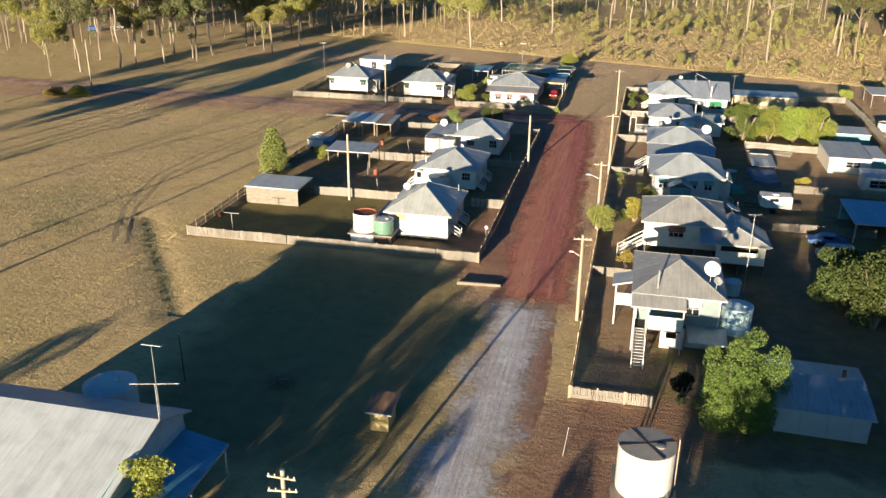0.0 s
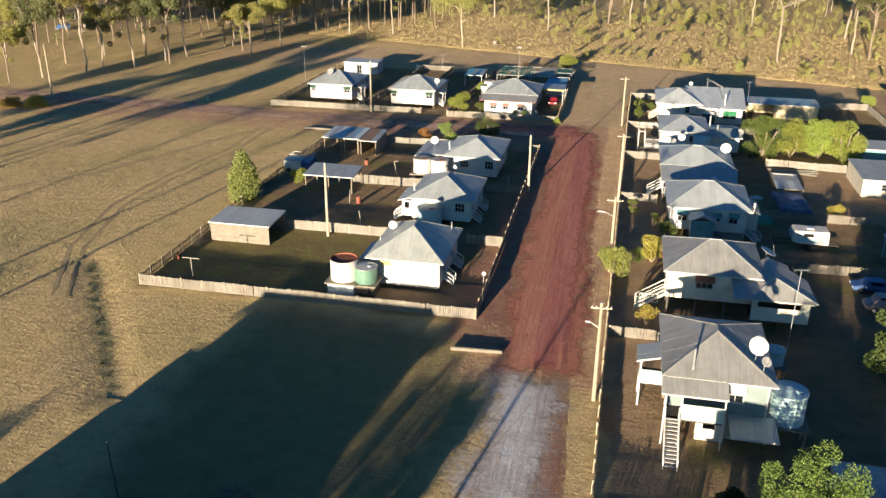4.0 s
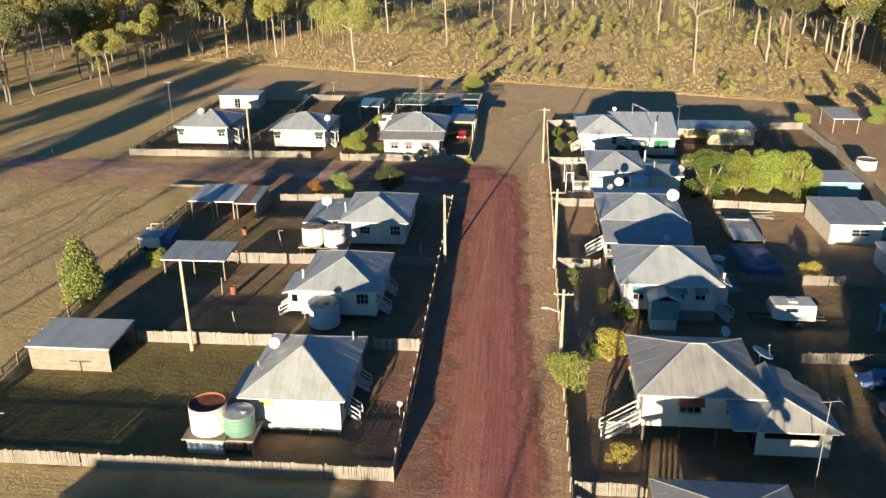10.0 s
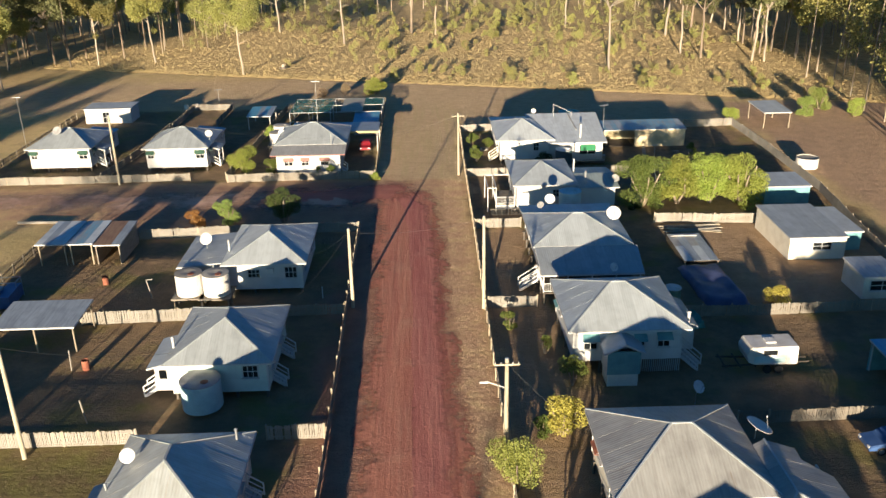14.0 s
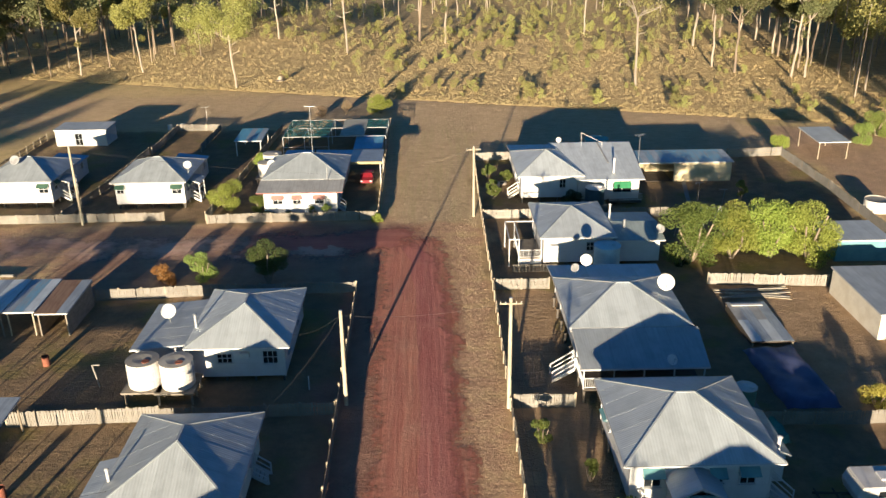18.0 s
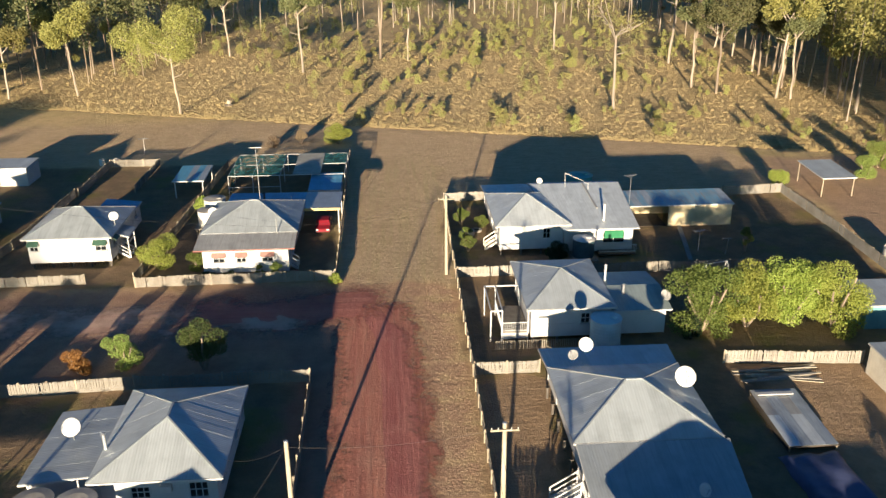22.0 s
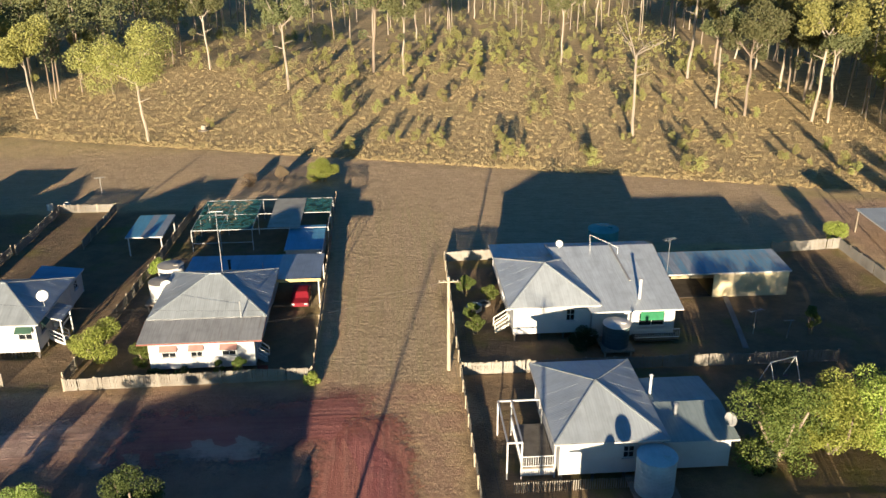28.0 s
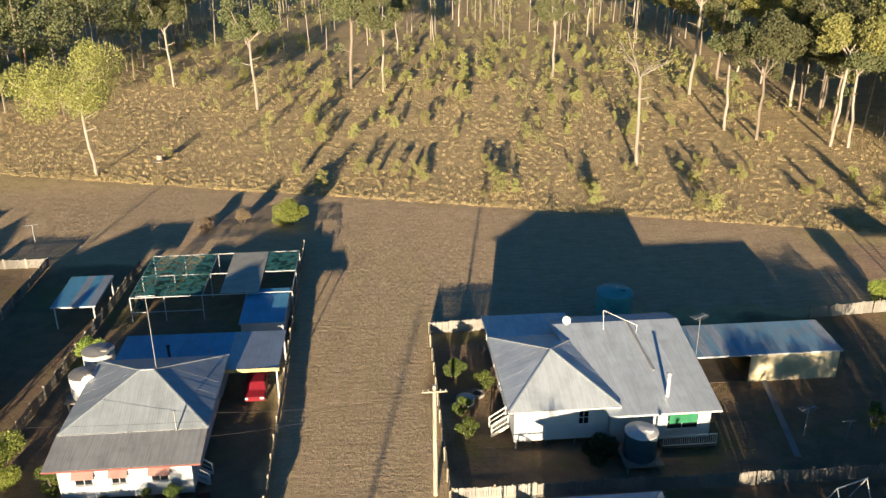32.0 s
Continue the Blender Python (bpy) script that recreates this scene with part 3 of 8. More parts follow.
def wall(p, q, z0, z1, mat, parent, holes=(), pitch=0.17, lap=0.018, thick=0.1):
    """A weatherboard wall from p to q (outside on the right hand), lapped boards cut round its openings.
    holes: (start, end, sill, head) along the wall."""
    p, q = Vector((*p, 0)), Vector((*q, 0))
    u = (q - p).normalized()
    n = Vector((u.y, -u.x, 0))
    length = (q - p).length
    verts, faces = [], []

    def quad(*pts):
        k = len(verts)
        verts.extend(tuple(v) for v in pts)
        faces.append((k, k + 1, k + 2, k + 3))

    cuts = sorted({z0, z1, *(z for h in holes for z in h[2:4]), *(z0 + pitch * i for i in range(int((z1 - z0) / pitch) + 1))})
    for a, b in zip(cuts, cuts[1:]):
        if b - a < 0.004:
            continue
        spans = [(0.0, length)]
        for s, e, lo, hi in holes:
            if lo < (a + b) / 2 < hi:
                spans = [t for x, y in spans for t in ((x, min(y, s)), (max(x, e), y)) if t[1] - t[0] > 0.01]
        for x, y in spans:
            A, B = p + u * x, p + u * y
            za, zb = Vector((0, 0, a)), Vector((0, 0, b))
            quad(A + n * lap + za, B + n * lap + za, B + zb, A + zb)
            quad(A - n * thick + za, B - n * thick + za, B + n * lap + za, A + n * lap + za)
            quad(B - n * thick + za, A - n * thick + za, A - n * thick + zb, B - n * thick + zb)
            quad(A - n * thick + zb, A + zb, B + zb, B - n * thick + zb)
            for E in (A, B):
                quad(E + za - n * thick, E + za + n * lap, E + zb, E + zb - n * thick)
    return link_mesh("wall", verts, faces, mat, parent)


def window(p, q, hole, parent, hood=None, trim="paint_white", bars=2, awning="paint_grey"):
    """Frame, sash bars and panes in one opening of the wall p to q; hood: depth of a sloped sheet hood over it."""
    p, q = Vector((*p, 0)), Vector((*q, 0))
    u = (q - p).normalized()
    n = Vector((u.y, -u.x, 0))
    s, e, lo, hi = hole
    A, B = p + u * s, p + u * e
    zl, zh = Vector((0, 0, lo)), Vector((0, 0, hi))
    bm = bmesh.new()
    ring = []
    for depth in (0.08, -0.02):
        for e in (0.05, -0.05):
            ring.append([bm.verts.new(v + n * depth) for v in (A + zl - u * e - Vector((0, 0, e)), B + zl + u * e - Vector((0, 0, e)), B + zh + u * e + Vector((0, 0, e)), A + zh - u * e + Vector((0, 0, e)))])
    for k in range(4):
        j = (k + 1) % 4
        for a, b in ((0, 1), (1, 3), (3, 2), (2, 0)):
            bm.faces.new((ring[a][k], ring[a][j], ring[b][j], ring[b][k]))
    w = part("window", bm, trim, parent)
    part("window_sill", beam(bmesh.new(), A + zl + n * 0.14 - u * 0.08, B + zl + n * 0.14 + u * 0.08, 0.12, 0.05), trim, w)
    for k in range(1, bars):
        c = A + (B - A) * k / bars
        part("glazing_bar", beam(bmesh.new(), c + zl, c + zh, 0.05, 0.05), trim, w)
    mid = Vector((0, 0, (lo + hi) / 2))
    part("sash_rail", beam(bmesh.new(), A + mid, B + mid, 0.045, 0.045), trim, w)
    for k in range(bars):
        a, b = A + (B - A) * k / bars, A + (B - A) * (k + 1) / bars
        link_mesh("pane", [tuple(v) for v in (a + zl - n * 0.02, b + zl - n * 0.02, b + zh - n * 0.02, a + zh - n * 0.02, a + zl - n * 0.03, b + zl - n * 0.03, b + zh - n * 0.03, a + zh - n * 0.03)],
                  [(0, 1, 2, 3), (7, 6, 5, 4), (0, 4, 5, 1), (2, 6, 7, 3), (1, 5, 6, 2), (3, 7, 4, 0)], "glass", w)
    if hood:
        a, b = A - u * 0.12, B + u * 0.12
        t, f = Vector((0, 0, hi + 0.22)), Vector((0, 0, hi - 0.18))
        poly = [a + n * hood + f, b + n * hood + f, b + t + n * 0.02, a + t + n * 0.02]
        bm = bmesh.new()
        vs = [bm.verts.new(v) for v in poly] + [bm.verts.new(v - Vector((0, 0, 0.03))) for v in poly]
        for fc in ((0, 1, 2, 3), (7, 6, 5, 4), (0, 4, 5, 1), (1, 5, 6, 2), (2, 6, 7, 3), (3, 7, 4, 0)):
            bm.faces.new([vs[i] for i in fc])
        for k in (a, b):
            beam(bm, k + n * hood + f, k + Vector((0, 0, hi - 0.25)) + n * 0.03, 0.03, 0.03)
        part("window_hood", bm, awning, w, "sloping sheet-metal window hood")
    return w


def stumps(x0, x1, y0, y1, z, parent, step=2.4, mat="stump"):
    me = None
    nx, ny = max(2, round((x1 - x0) / step) + 1), max(2, round((y1 - y0) / step) + 1)
    for i in range(nx):
        for j in range(ny):
            if 0 < i < nx - 1 and 0 < j < ny - 1:
                continue
            m = pose(x0 + 0.15 + (x1 - x0 - 0.3) * i / (nx - 1), y0 + 0.15 + (y1 - y0 - 0.3) * j / (ny - 1), 0)
            if me is None:
                bm = rod(bmesh.new(), (0, 0, -0.1), (0, 0, z), 0.11, 0.10, 8)
                bx(bm, -0.17, 0.17, -0.17, 0.17, z - 0.02, z)
                ob = part("stump", bm, mat, parent)
                ob.matrix_basis = m
                me = ob.data
            else:
                same_part("stump", me, m, parent)


def posts(parent, name, spots, mat, w=0.11):
    """Square posts, each an object: (x, y, foot, head)."""
    for x, y, z0, z1 in spots:
        part(name, box(x - w / 2, x + w / 2, y - w / 2, y + w / 2, z0, z1), mat, parent)


def stairs(parent, x, y, top, rz, width=1.0, mat="paint_white", rail=True):
    """A straight flight that comes down towards local -y, with its treads, strings and handrails."""
    n = max(2, round(top / 0.18))
    run = n * 0.25
    st = part("stairs", box(-width / 2, width / 2, -0.15, 0.3, top - 0.05, top), mat, parent)
    st.matrix_basis = pose(x, y, 0, 0, 0, rz)
    for s in (-1, 1):
        e = s * width / 2
        part("stringer", beam(bmesh.new(), (e, 0, top - 0.1), (e, -run, 0.02), 0.05, 0.24), mat, st)
        if rail:
            part("handrail", beam(bmesh.new(), (e, 0, top + 0.85), (e, -run, 0.9), 0.05, 0.1), mat, st)
            part("midrail", beam(bmesh.new(), (e, 0, top + 0.4), (e, -run, 0.45), 0.03, 0.08), mat, st)
            for yy, zz in ((0, top), (-run, 0.0)):
                part("newel_post", box(e - 0.045, e + 0.045, yy - 0.045, yy + 0.045, zz - 0.1, zz + 0.95), mat, st)
    me = None
    for k in range(1, n):
        z, yy = top * (1 - k / n), -run * k / n
        if me is None:
            t = part("tread", box(-width / 2, width / 2, -0.13, 0.13, -0.02, 0.02), mat, st)
            t.matrix_basis = pose(0, yy, z)
            me = t.data
        else:
            same_part("tread", me, pose(0, yy, z), st)


def chimney(parent, x, y, z0, z1, r=0.08, mat="steel_galv"):
    bm = rod(bmesh.new(), (x, y, z0), (x, y, z1), r, r, 10)
    rod(bm, (x, y, z1 + 0.03), (x, y, z1 + 0.12), r * 1.7, r * 0.6, 10)
    part("flue", bm, mat, parent, "round metal flue pipe")


def veranda_rail(parent, pts, z, mat="paint_white", h=0.9):
    me = None
    for p, q in zip(pts, pts[1:]):
        p, q = Vector((*p, 0)), Vector((*q, 0))
        r = part("railing", beam(bmesh.new(), p + Vector((0, 0, z + h)), q + Vector((0, 0, z + h)), 0.06, 0.07), mat, parent, "painted slatted railing")
        part("bottom_rail", beam(bmesh.new(), p + Vector((0, 0, z + 0.12)), q + Vector((0, 0, z + 0.12)), 0.05, 0.06), mat, r)
        k = int((q - p).length / 0.16)
        for i in range(k + 1):
            c = p + (q - p) * i / max(k, 1)
            if me is None:
                b = part("baluster", box(-0.016, 0.016, -0.016, 0.016, 0.12, h), mat, r)
                b.matrix_basis = pose(c.x, c.y, z)
                me = b.data
            else:
                same_part("baluster", me, pose(c.x, c.y, z), r)


def house_body(h, x0, x1, y0, y1, zf, ze, mat, fr=(), rt=(), bk=(), lf=(), hood=None, hoods=True, awning="paint_grey", bars=2):
    """Floor, four walls with their windows. fr/rt/bk/lf: openings (start, end, sill, head)."""
    part("floor", box(x0 + 0.1, x1 - 0.1, y0 + 0.1, y1 - 0.1, zf - 0.15, zf), "dark_timber", h)
    for p, q, holes in (((x0, y0), (x1, y0), fr), ((x1, y0), (x1, y1), rt), ((x1, y1), (x0, y1), bk), ((x0, y1), (x0, y0), lf)):
        wall(p, q, zf - 0.2, ze, mat, h, holes)
        for k in holes:
            window(p, q, k, h, hood if k[3] - k[2] < 1.7 else None, bars=bars, awning=awning)
    posts(h, "corner_board", [(x, y, zf - 0.2, ze) for x in (x0, x1) for y in (y0, y1)], "paint_white", 0.12)

# ---- ground, roads ----
def ground_height(x, y):
    """Gentle swells, flat round the houses; a shallow ditch in the field."""
    z = 0.10 * noise.noise((x * 0.05, y * 0.05, 0.3)) + 0.03 * noise.noise((x * 0.3, y * 0.3, 1.7))
    z *= min(1.0, max(0.15, (abs(x - 8) - 44) / 30, (y - 190) / 20, (50 - y) / 40))
    # a shallow dry ditch across the paddock
    ax, ay, dx, dy = -48.0, 67.0, 17.5, -24.0
    f = ((x - ax) * dx + (y - ay) * dy) / (dx * dx + dy * dy)
    if -0.05 < f < 1.05:
        d = abs((x - ax) * dy - (y - ay) * dx) / math.hypot(dx, dy)
        z -= 0.35 * math.exp(-(d / 1.5) ** 2)
    return z


def ground_mesh():
    def axis(lo, hi, fine_lo, fine_hi, step):
        out, v = [], fine_lo
        while v <= fine_hi:
            out.append(v)
            v += step
        s, a, b = step, fine_lo, out[-1]
        while a > lo or b < hi:
            s *= 1.6
            a, b = max(lo, a - s), min(hi, b + s)
            out = [a] + out + [b]
        return out
    global GROUND_X, GROUND_Y, GROUND_Z
    xs, ys = axis(-2600, 2600, -130, 130, 1.6), axis(-2400, 2800, -60, 330, 1.6)
    verts = [(x, y, ground_height(x, y)) for y in ys for x in xs]
    GROUND_X, GROUND_Y = np.array(xs), np.array(ys)
    GROUND_Z = np.array([v[2] for v in verts]).reshape(len(ys), len(xs))
    n = len(xs)
    faces = [(j * n + i, j * n + i + 1, (j + 1) * n + i + 1, (j + 1) * n + i) for j in range(len(ys) - 1) for i in range(n - 1)]
    tagged(link_mesh("ground", verts, faces, "ground_soil", smooth=True), "dry tan grass and bare soil of the open paddock", "ground", "", "structure")


ground_mesh()


def ground_levels(xy):
    """Height of the ground sheet under many places at once."""
    i = np.clip(np.searchsorted(GROUND_X, xy[:, 0]) - 1, 0, len(GROUND_X) - 2)
    j = np.clip(np.searchsorted(GROUND_Y, xy[:, 1]) - 1, 0, len(GROUND_Y) - 2)
    u = (xy[:, 0] - GROUND_X[i]) / (GROUND_X[i + 1] - GROUND_X[i])
    v = (xy[:, 1] - GROUND_Y[j]) / (GROUND_Y[j + 1] - GROUND_Y[j])
    a = GROUND_Z[j, i] * (1 - u) + GROUND_Z[j, i + 1] * u
    b = GROUND_Z[j + 1, i] * (1 - u) + GROUND_Z[j + 1, i + 1] * u
    return a * (1 - v) + b * v


def strip_road(name, pts, half, mat, label, z=0.03, wob=0.5, seed=0, fade=(True, True)):
    """A strip with uneven edges along a line of points; slightly crowned."""
    rnd = random.Random(seed)
    pts = [Vector((*p, 0)) for p in pts]
    line = []
    for p, q in zip(pts, pts[1:]):
        k = max(2, int((q - p).length / 1.0))
        line += [p + (q - p) * i / k for i in range(k)]
    line.append(pts[-1])
    verts, faces, uvs, cols = [], [], [], 9
    for i, c in enumerate(line):
        d = (line[min(i + 1, len(line) - 1)] - line[max(i - 1, 0)]).normalized()
        s = Vector((d.y, -d.x, 0))
        hl = half + wob * noise.noise((c.x * 0.15, c.y * 0.15, 3.1 + seed)) + 0.35 * wob * noise.noise((c.x * 0.7, c.y * 0.7, 5 + seed))
        hr = half + wob * noise.noise((c.x * 0.15, c.y * 0.15, 9.4 + seed)) + 0.35 * wob * noise.noise((c.x * 0.7, c.y * 0.7, 8 + seed))
        for k in range(cols):
            f = k / (cols - 1) * 2 - 1
            e = s * f * (hr if f > 0 else hl)
            crown = 0.07 * (1 - f * f) - (0.025 if abs(abs(f) - 0.5) < 0.01 else 0) + 0.015 * noise.noise((c.x + e.x * 2, c.y * 0.3 + e.y * 2, 2))
            uvs.append((max(abs(f), 1.2 - (i if fade[0] else 99) / 6, 1.2 - (len(line) - 1 - i if fade[1] else 99) / 6), i * 1.0))
            verts.append((c.x + e.x, c.y + e.y, -0.05 if abs(f) == 1 or i in (0, len(line) - 1) else z + crown))
    for i in range(len(line) - 1):
        for k in range(cols - 1):
            faces.append((i * cols + k, i * cols + k + 1, (i + 1) * cols + k + 1, (i + 1) * cols + k))
    return tagged(link_mesh(name, verts, faces, mat, uvs=uvs, smooth=True), label, "road", "", "structure")


strip_road("road_street", [(3.8, 51), (3.0, 66), (2.5, 85), (2.3, 105), (1.8, 120), (1.2, 134), (0.6, 138.5)], 4.9, "road_red", "red dirt street with worn wheel tracks", wob=0.9, seed=1)
strip_road("road_wheel_path", [(3.9, 52), (3.7, 66), (3.4, 85), (3.2, 105), (2.8, 120), (2.2, 129), (0.8, 134.5), (-2.5, 136.2)], 2.7, "road_wheels", "smooth red earth packed by wheels", z=0.055, wob=0.5, seed=11)
strip_road("road_shoulder", [(5.6, 18), (5.9, 30), (5.8, 42), (5.2, 52), (4.4, 60)], 3.2, "road_shoulder", "red earth shoulder beside the gravel track", z=-0.045, wob=0.6, seed=7)
strip_road("road_bend", [(5.0, 136.6), (3, 136.6), (0, 136.0), (-6, 135.2), (-14, 134.4), (-20, 134.0)], 5.6, "road_bend", "red dirt bend where the street meets the side street", z=0.025, wob=1.3, seed=5)
strip_road("road_gravel", [(2.6, -60), (2.5, 10), (2.5, 22), (2.8, 40), (2.8, 48), (3.0, 56.5)], 4.9, "road_gravel", "pale gravel track worn by wheels", z=0.035, wob=1.0, seed=2)
strip_road("road_cross", [(-2, 134.2), (-14, 134), (-30, 134.2), (-55, 136), (-90, 139), (-150, 144)], 5.6, "road_cross", "reddish dirt cross street with faint tracks", z=0.02, wob=1.5, seed=3)


def wheel_track(pts, half, label):
    """A thin worn strip that lies on the paddock and fades with the grass over it."""
    pts = [Vector((*p, 0)) for p in pts]
    verts, faces, line = [], [], []
    for p, q in zip(pts, pts[1:]):
        k = max(2, int((q - p).length / 0.8))
        line += [p + (q - p) * i / k for i in range(k)]
    for i, c in enumerate(line):
        d = (line[min(i + 1, len(line) - 1)] - line[max(i - 1, 0)]).normalized()
        s = Vector((d.y, -d.x, 0)) * half * (0.8 + 0.6 * noise.noise((c.x * 0.4, c.y * 0.4, 1)))
        for f in (-1, 0, 1):
            v = c + s * f + Vector((0.3 * noise.noise((c.y * 0.12, 2, 3)), 0, 0))
            verts.append((v.x, v.y, ground_height(v.x, v.y) + 0.012))
    for i in range(len(line) - 1):
        faces += [(i * 3 + k, i * 3 + k + 1, i * 3 + k + 4, i * 3 + k + 3) for k in (0, 1)]
    tagged(link_mesh("wheel_track", verts, faces, "track_soil"), label, "track", "", "structure")


for off in (0.0, 1.7):
    wheel_track([(-46.5 + off, 58), (-52.6 + off, 70), (-56.0 + off, 84), (-55.6 + off, 95), (-53.2 + off, 112), (-53.4 + off, 128)], 0.3, "worn wheel track through dry paddock grass")
    wheel_track([(-100, 60 + off), (-80, 78 + off), (-66, 95 + off), (-57, 117 + off), (-52, 127 + off)], 0.25, "worn wheel track through dry paddock grass")

# ---- houses ----
def house_a():
    h = thing("house", -11.9, 67.1, 0, 0, "small white weatherboard cottage on stumps, rust-streaked grey hip roof", "house", "cottages of the west row")
    zf, ze = 0.75, 3.35
    house_body(h, -3.6, 3.6, 0.55, 9.7, zf, ze, "paint_white", fr=(), rt=((1.2, 2.2, 1.7, 2.8), (5.5, 6.7, 1.7, 2.8)), bk=((2, 3.2, 1.7, 2.8),), lf=((2, 3, 1.7, 2.8),))
    r = hip_roof(-4.1, 4.1, 0.1, 10.3, ze + 0.05, 5.6, "roof_streaked", h, ridge=("y", 4.4, 6.0))
    chimney(h, 3.2, 8.8, 3.6, 4.6)
    chimney(h, -3.7, 4.4, 2.9, 4.0, 0.07)
    stumps(-3.6, 3.6, 0.55, 9.7, zf - 0.2, h)
    slat_skirt(h, -3.6, 3.6, 0.56, zf - 0.42, zf - 0.2, 0.12, "paint_white")
    part("wall_sheet", box(-2.6, -1.5, 0.47, 0.52, 2.45, 3.3), "paint_yellow", h, "faded yellow patch of sheet")
    # low lean-to on the yard side
    wall((-5.0, 6.0), (-5.0, 1.6), 0.5, 2.5, "paint_white", h)
    wall((-5.0, 1.6), (-3.7, 1.6), 0.5, 2.5, "paint_white", h)
    pitch_roof([(-5.2, 6.2, 2.55), (-5.2, 1.3, 2.55), (-3.5, 1.3, 3.1), (-3.5, 6.2, 3.1)], "roof_grey", h)
    stairs(h, 3.7, 3.2, zf, 90, 1.1)
    stairs(h, 3.7, 7.6, zf, 90, 1.1)


def slat_skirt(h, x0, x1, y, z0, z1, step, mat):
    """Upright slats that close the gap under a house, each a piece of its own."""
    k, me = int((x1 - x0) / step), None
    for i in range(k + 1):
        m = pose(x0 + (x1 - x0) * i / k, y, 0)
        if me is None:
            ob = part("base_slat", box(-0.035, 0.035, -0.015, 0.015, z0, z1), mat, h)
            ob.matrix_basis = m
            me = ob.data
        else:
            same_part("base_slat", me, m, h)


def house_b():
    h = thing("house", -12.35, 86.5, 0, 0, "pale mint weatherboard cottage with a grey hip roof", "house", "cottages of the west row")
    zf, ze = 0.8, 3.3
    house_body(h, -3.65, 3.65, 0.5, 9.4, zf, ze, "paint_mint", fr=((5.4, 6.6, 1.8, 2.9),), rt=((1.2, 2.2, 1.7, 2.8), (5.5, 6.7, 1.7, 2.8)), bk=((2, 3.2, 1.7, 2.8),), lf=(), bars=3)
    hip_roof(-4.15, 4.15, 0, 9.9, ze + 0.05, 5.2, "roof_grey", h, ridge=("y", 4.1, 5.8))
    stumps(-3.65, 3.65, 0.5, 9.4, zf - 0.2, h)
    wall((-5.1, 5.2), (-5.1, 1.0), 0.6, 2.6, "paint_white", h)
    wall((-5.1, 1.0), (-3.7, 1.0), 0.6, 2.6, "paint_white", h, ((0.3, 0.9, 1.6, 2.4),))
    pitch_roof([(-5.6, 5.6, 2.7), (-5.6, 0.7, 2.7), (-3.6, 0.7, 3.2), (-3.6, 5.6, 3.2)], "roof_pale", h)
    chimney(h, -3.9, 2.6, 3.0, 4.3, 0.1, "paint_white")
    stairs(h, -5.2, 1.6, 0.75, -90, 1.0)
    stairs(h, 3.75, 2.6, zf, 90, 1.1)
    stairs(h, 3.75, 7.0, zf, 90, 1.1)


def house_c():
    h = thing("house", -12.0, 105.5, 0, 0, "white weatherboard cottage with pale hip roof and rear annex", "house", "cottages of the west row")
    zf, ze = 0.7, 3.3
    house_body(h, -3.6, 3.6, 0.5, 10.6, zf, ze, "paint_white", fr=((1.9, 3.1, 1.7, 2.6), (5.5, 6.7, 1.6, 2.8)), rt=((1.2, 2.2, 1.7, 2.8), (6, 7.2, 1.7, 2.8)), hood=None, bars=3)
    hip_roof(-4.1, 4.1, 0, 10.8, ze + 0.05, 5.05, "roof_pale", h, ridge=("y", 4.4, 6.1))
    stumps(-3.6, 3.6, 0.5, 10.6, zf - 0.2, h)
    house_body(h, -8.2, -3.72, 1.2, 8.6, 0.5, 2.85, "paint_white")
    pitch_roof([(-8.6, 9.0, 2.85), (-8.6, 0.8, 2.85), (-3.6, 0.8, 3.3), (-3.6, 9.0, 3.3)], "roof_grey", h)
    chimney(h, -3.9, 3.4, 3.1, 4.6, 0.12)
    part("air_conditioner", box(0.2, 0.9, 0.1, 0.48, 2.3, 2.75), "tank_white", h, "boxy wall air conditioner")


def house_g(x, y, label, dish_x):
    h = thing("house", x, y, 0, 0, label, "house", "houses across the side street")
    zf, ze = 0.85, 3.5
    house_body(h, -4.2, 4.2, 0.5, 9.2, zf, ze, "paint_white", fr=((0.1, 1.0, 2.0, 2.9), (6.9, 8.1, 1.9, 2.9)), rt=((1.0, 2.0, 1.9, 2.9), (4.6, 5.6, 0.9, 2.9)), hood=0.55, awning="paint_darkgreen")
    hip_roof(-4.65, 4.65, 0, 9.8, ze + 0.05, 5.4, "roof_grey", h, ridge=("x", -0.4, 0.4))
    stumps(-4.2, 4.2, 0.5, 9.2, zf - 0.2, h)
    slat_skirt(h, -4.2, 4.2, 0.52, 0.2, zf - 0.2, 0.3, "dark_timber")
    house_body(h, 0.6, 4.1, 9.3, 12.8, zf, 3.0, "paint_white", rt=((1.2, 2.2, 1.8, 2.7),))
    pitch_roof([(4.4, 9.0, 3.05), (4.4, 13.1, 3.05), (0.4, 13.1, 3.5), (0.4, 9.0, 3.5)], "roof_blue", h)
    stairs(h, 4.3, 3.4, zf, 90, 1.2)
    posts(h, "porch_post", [(5.4, 3.0, 0, 2.5), (5.4, 5.4, 0, 2.5)], "paint_white")
    part("porch_rail", box(5.37, 5.43, 3.0, 5.4, 1.6, 1.75), "paint_white", h)
    pitch_roof([(5.6, 2.8, 2.5), (5.6, 5.7, 2.5), (4.2, 5.7, 2.9), (4.2, 2.8, 2.9)], "roof_grey", h, "porch_roof")


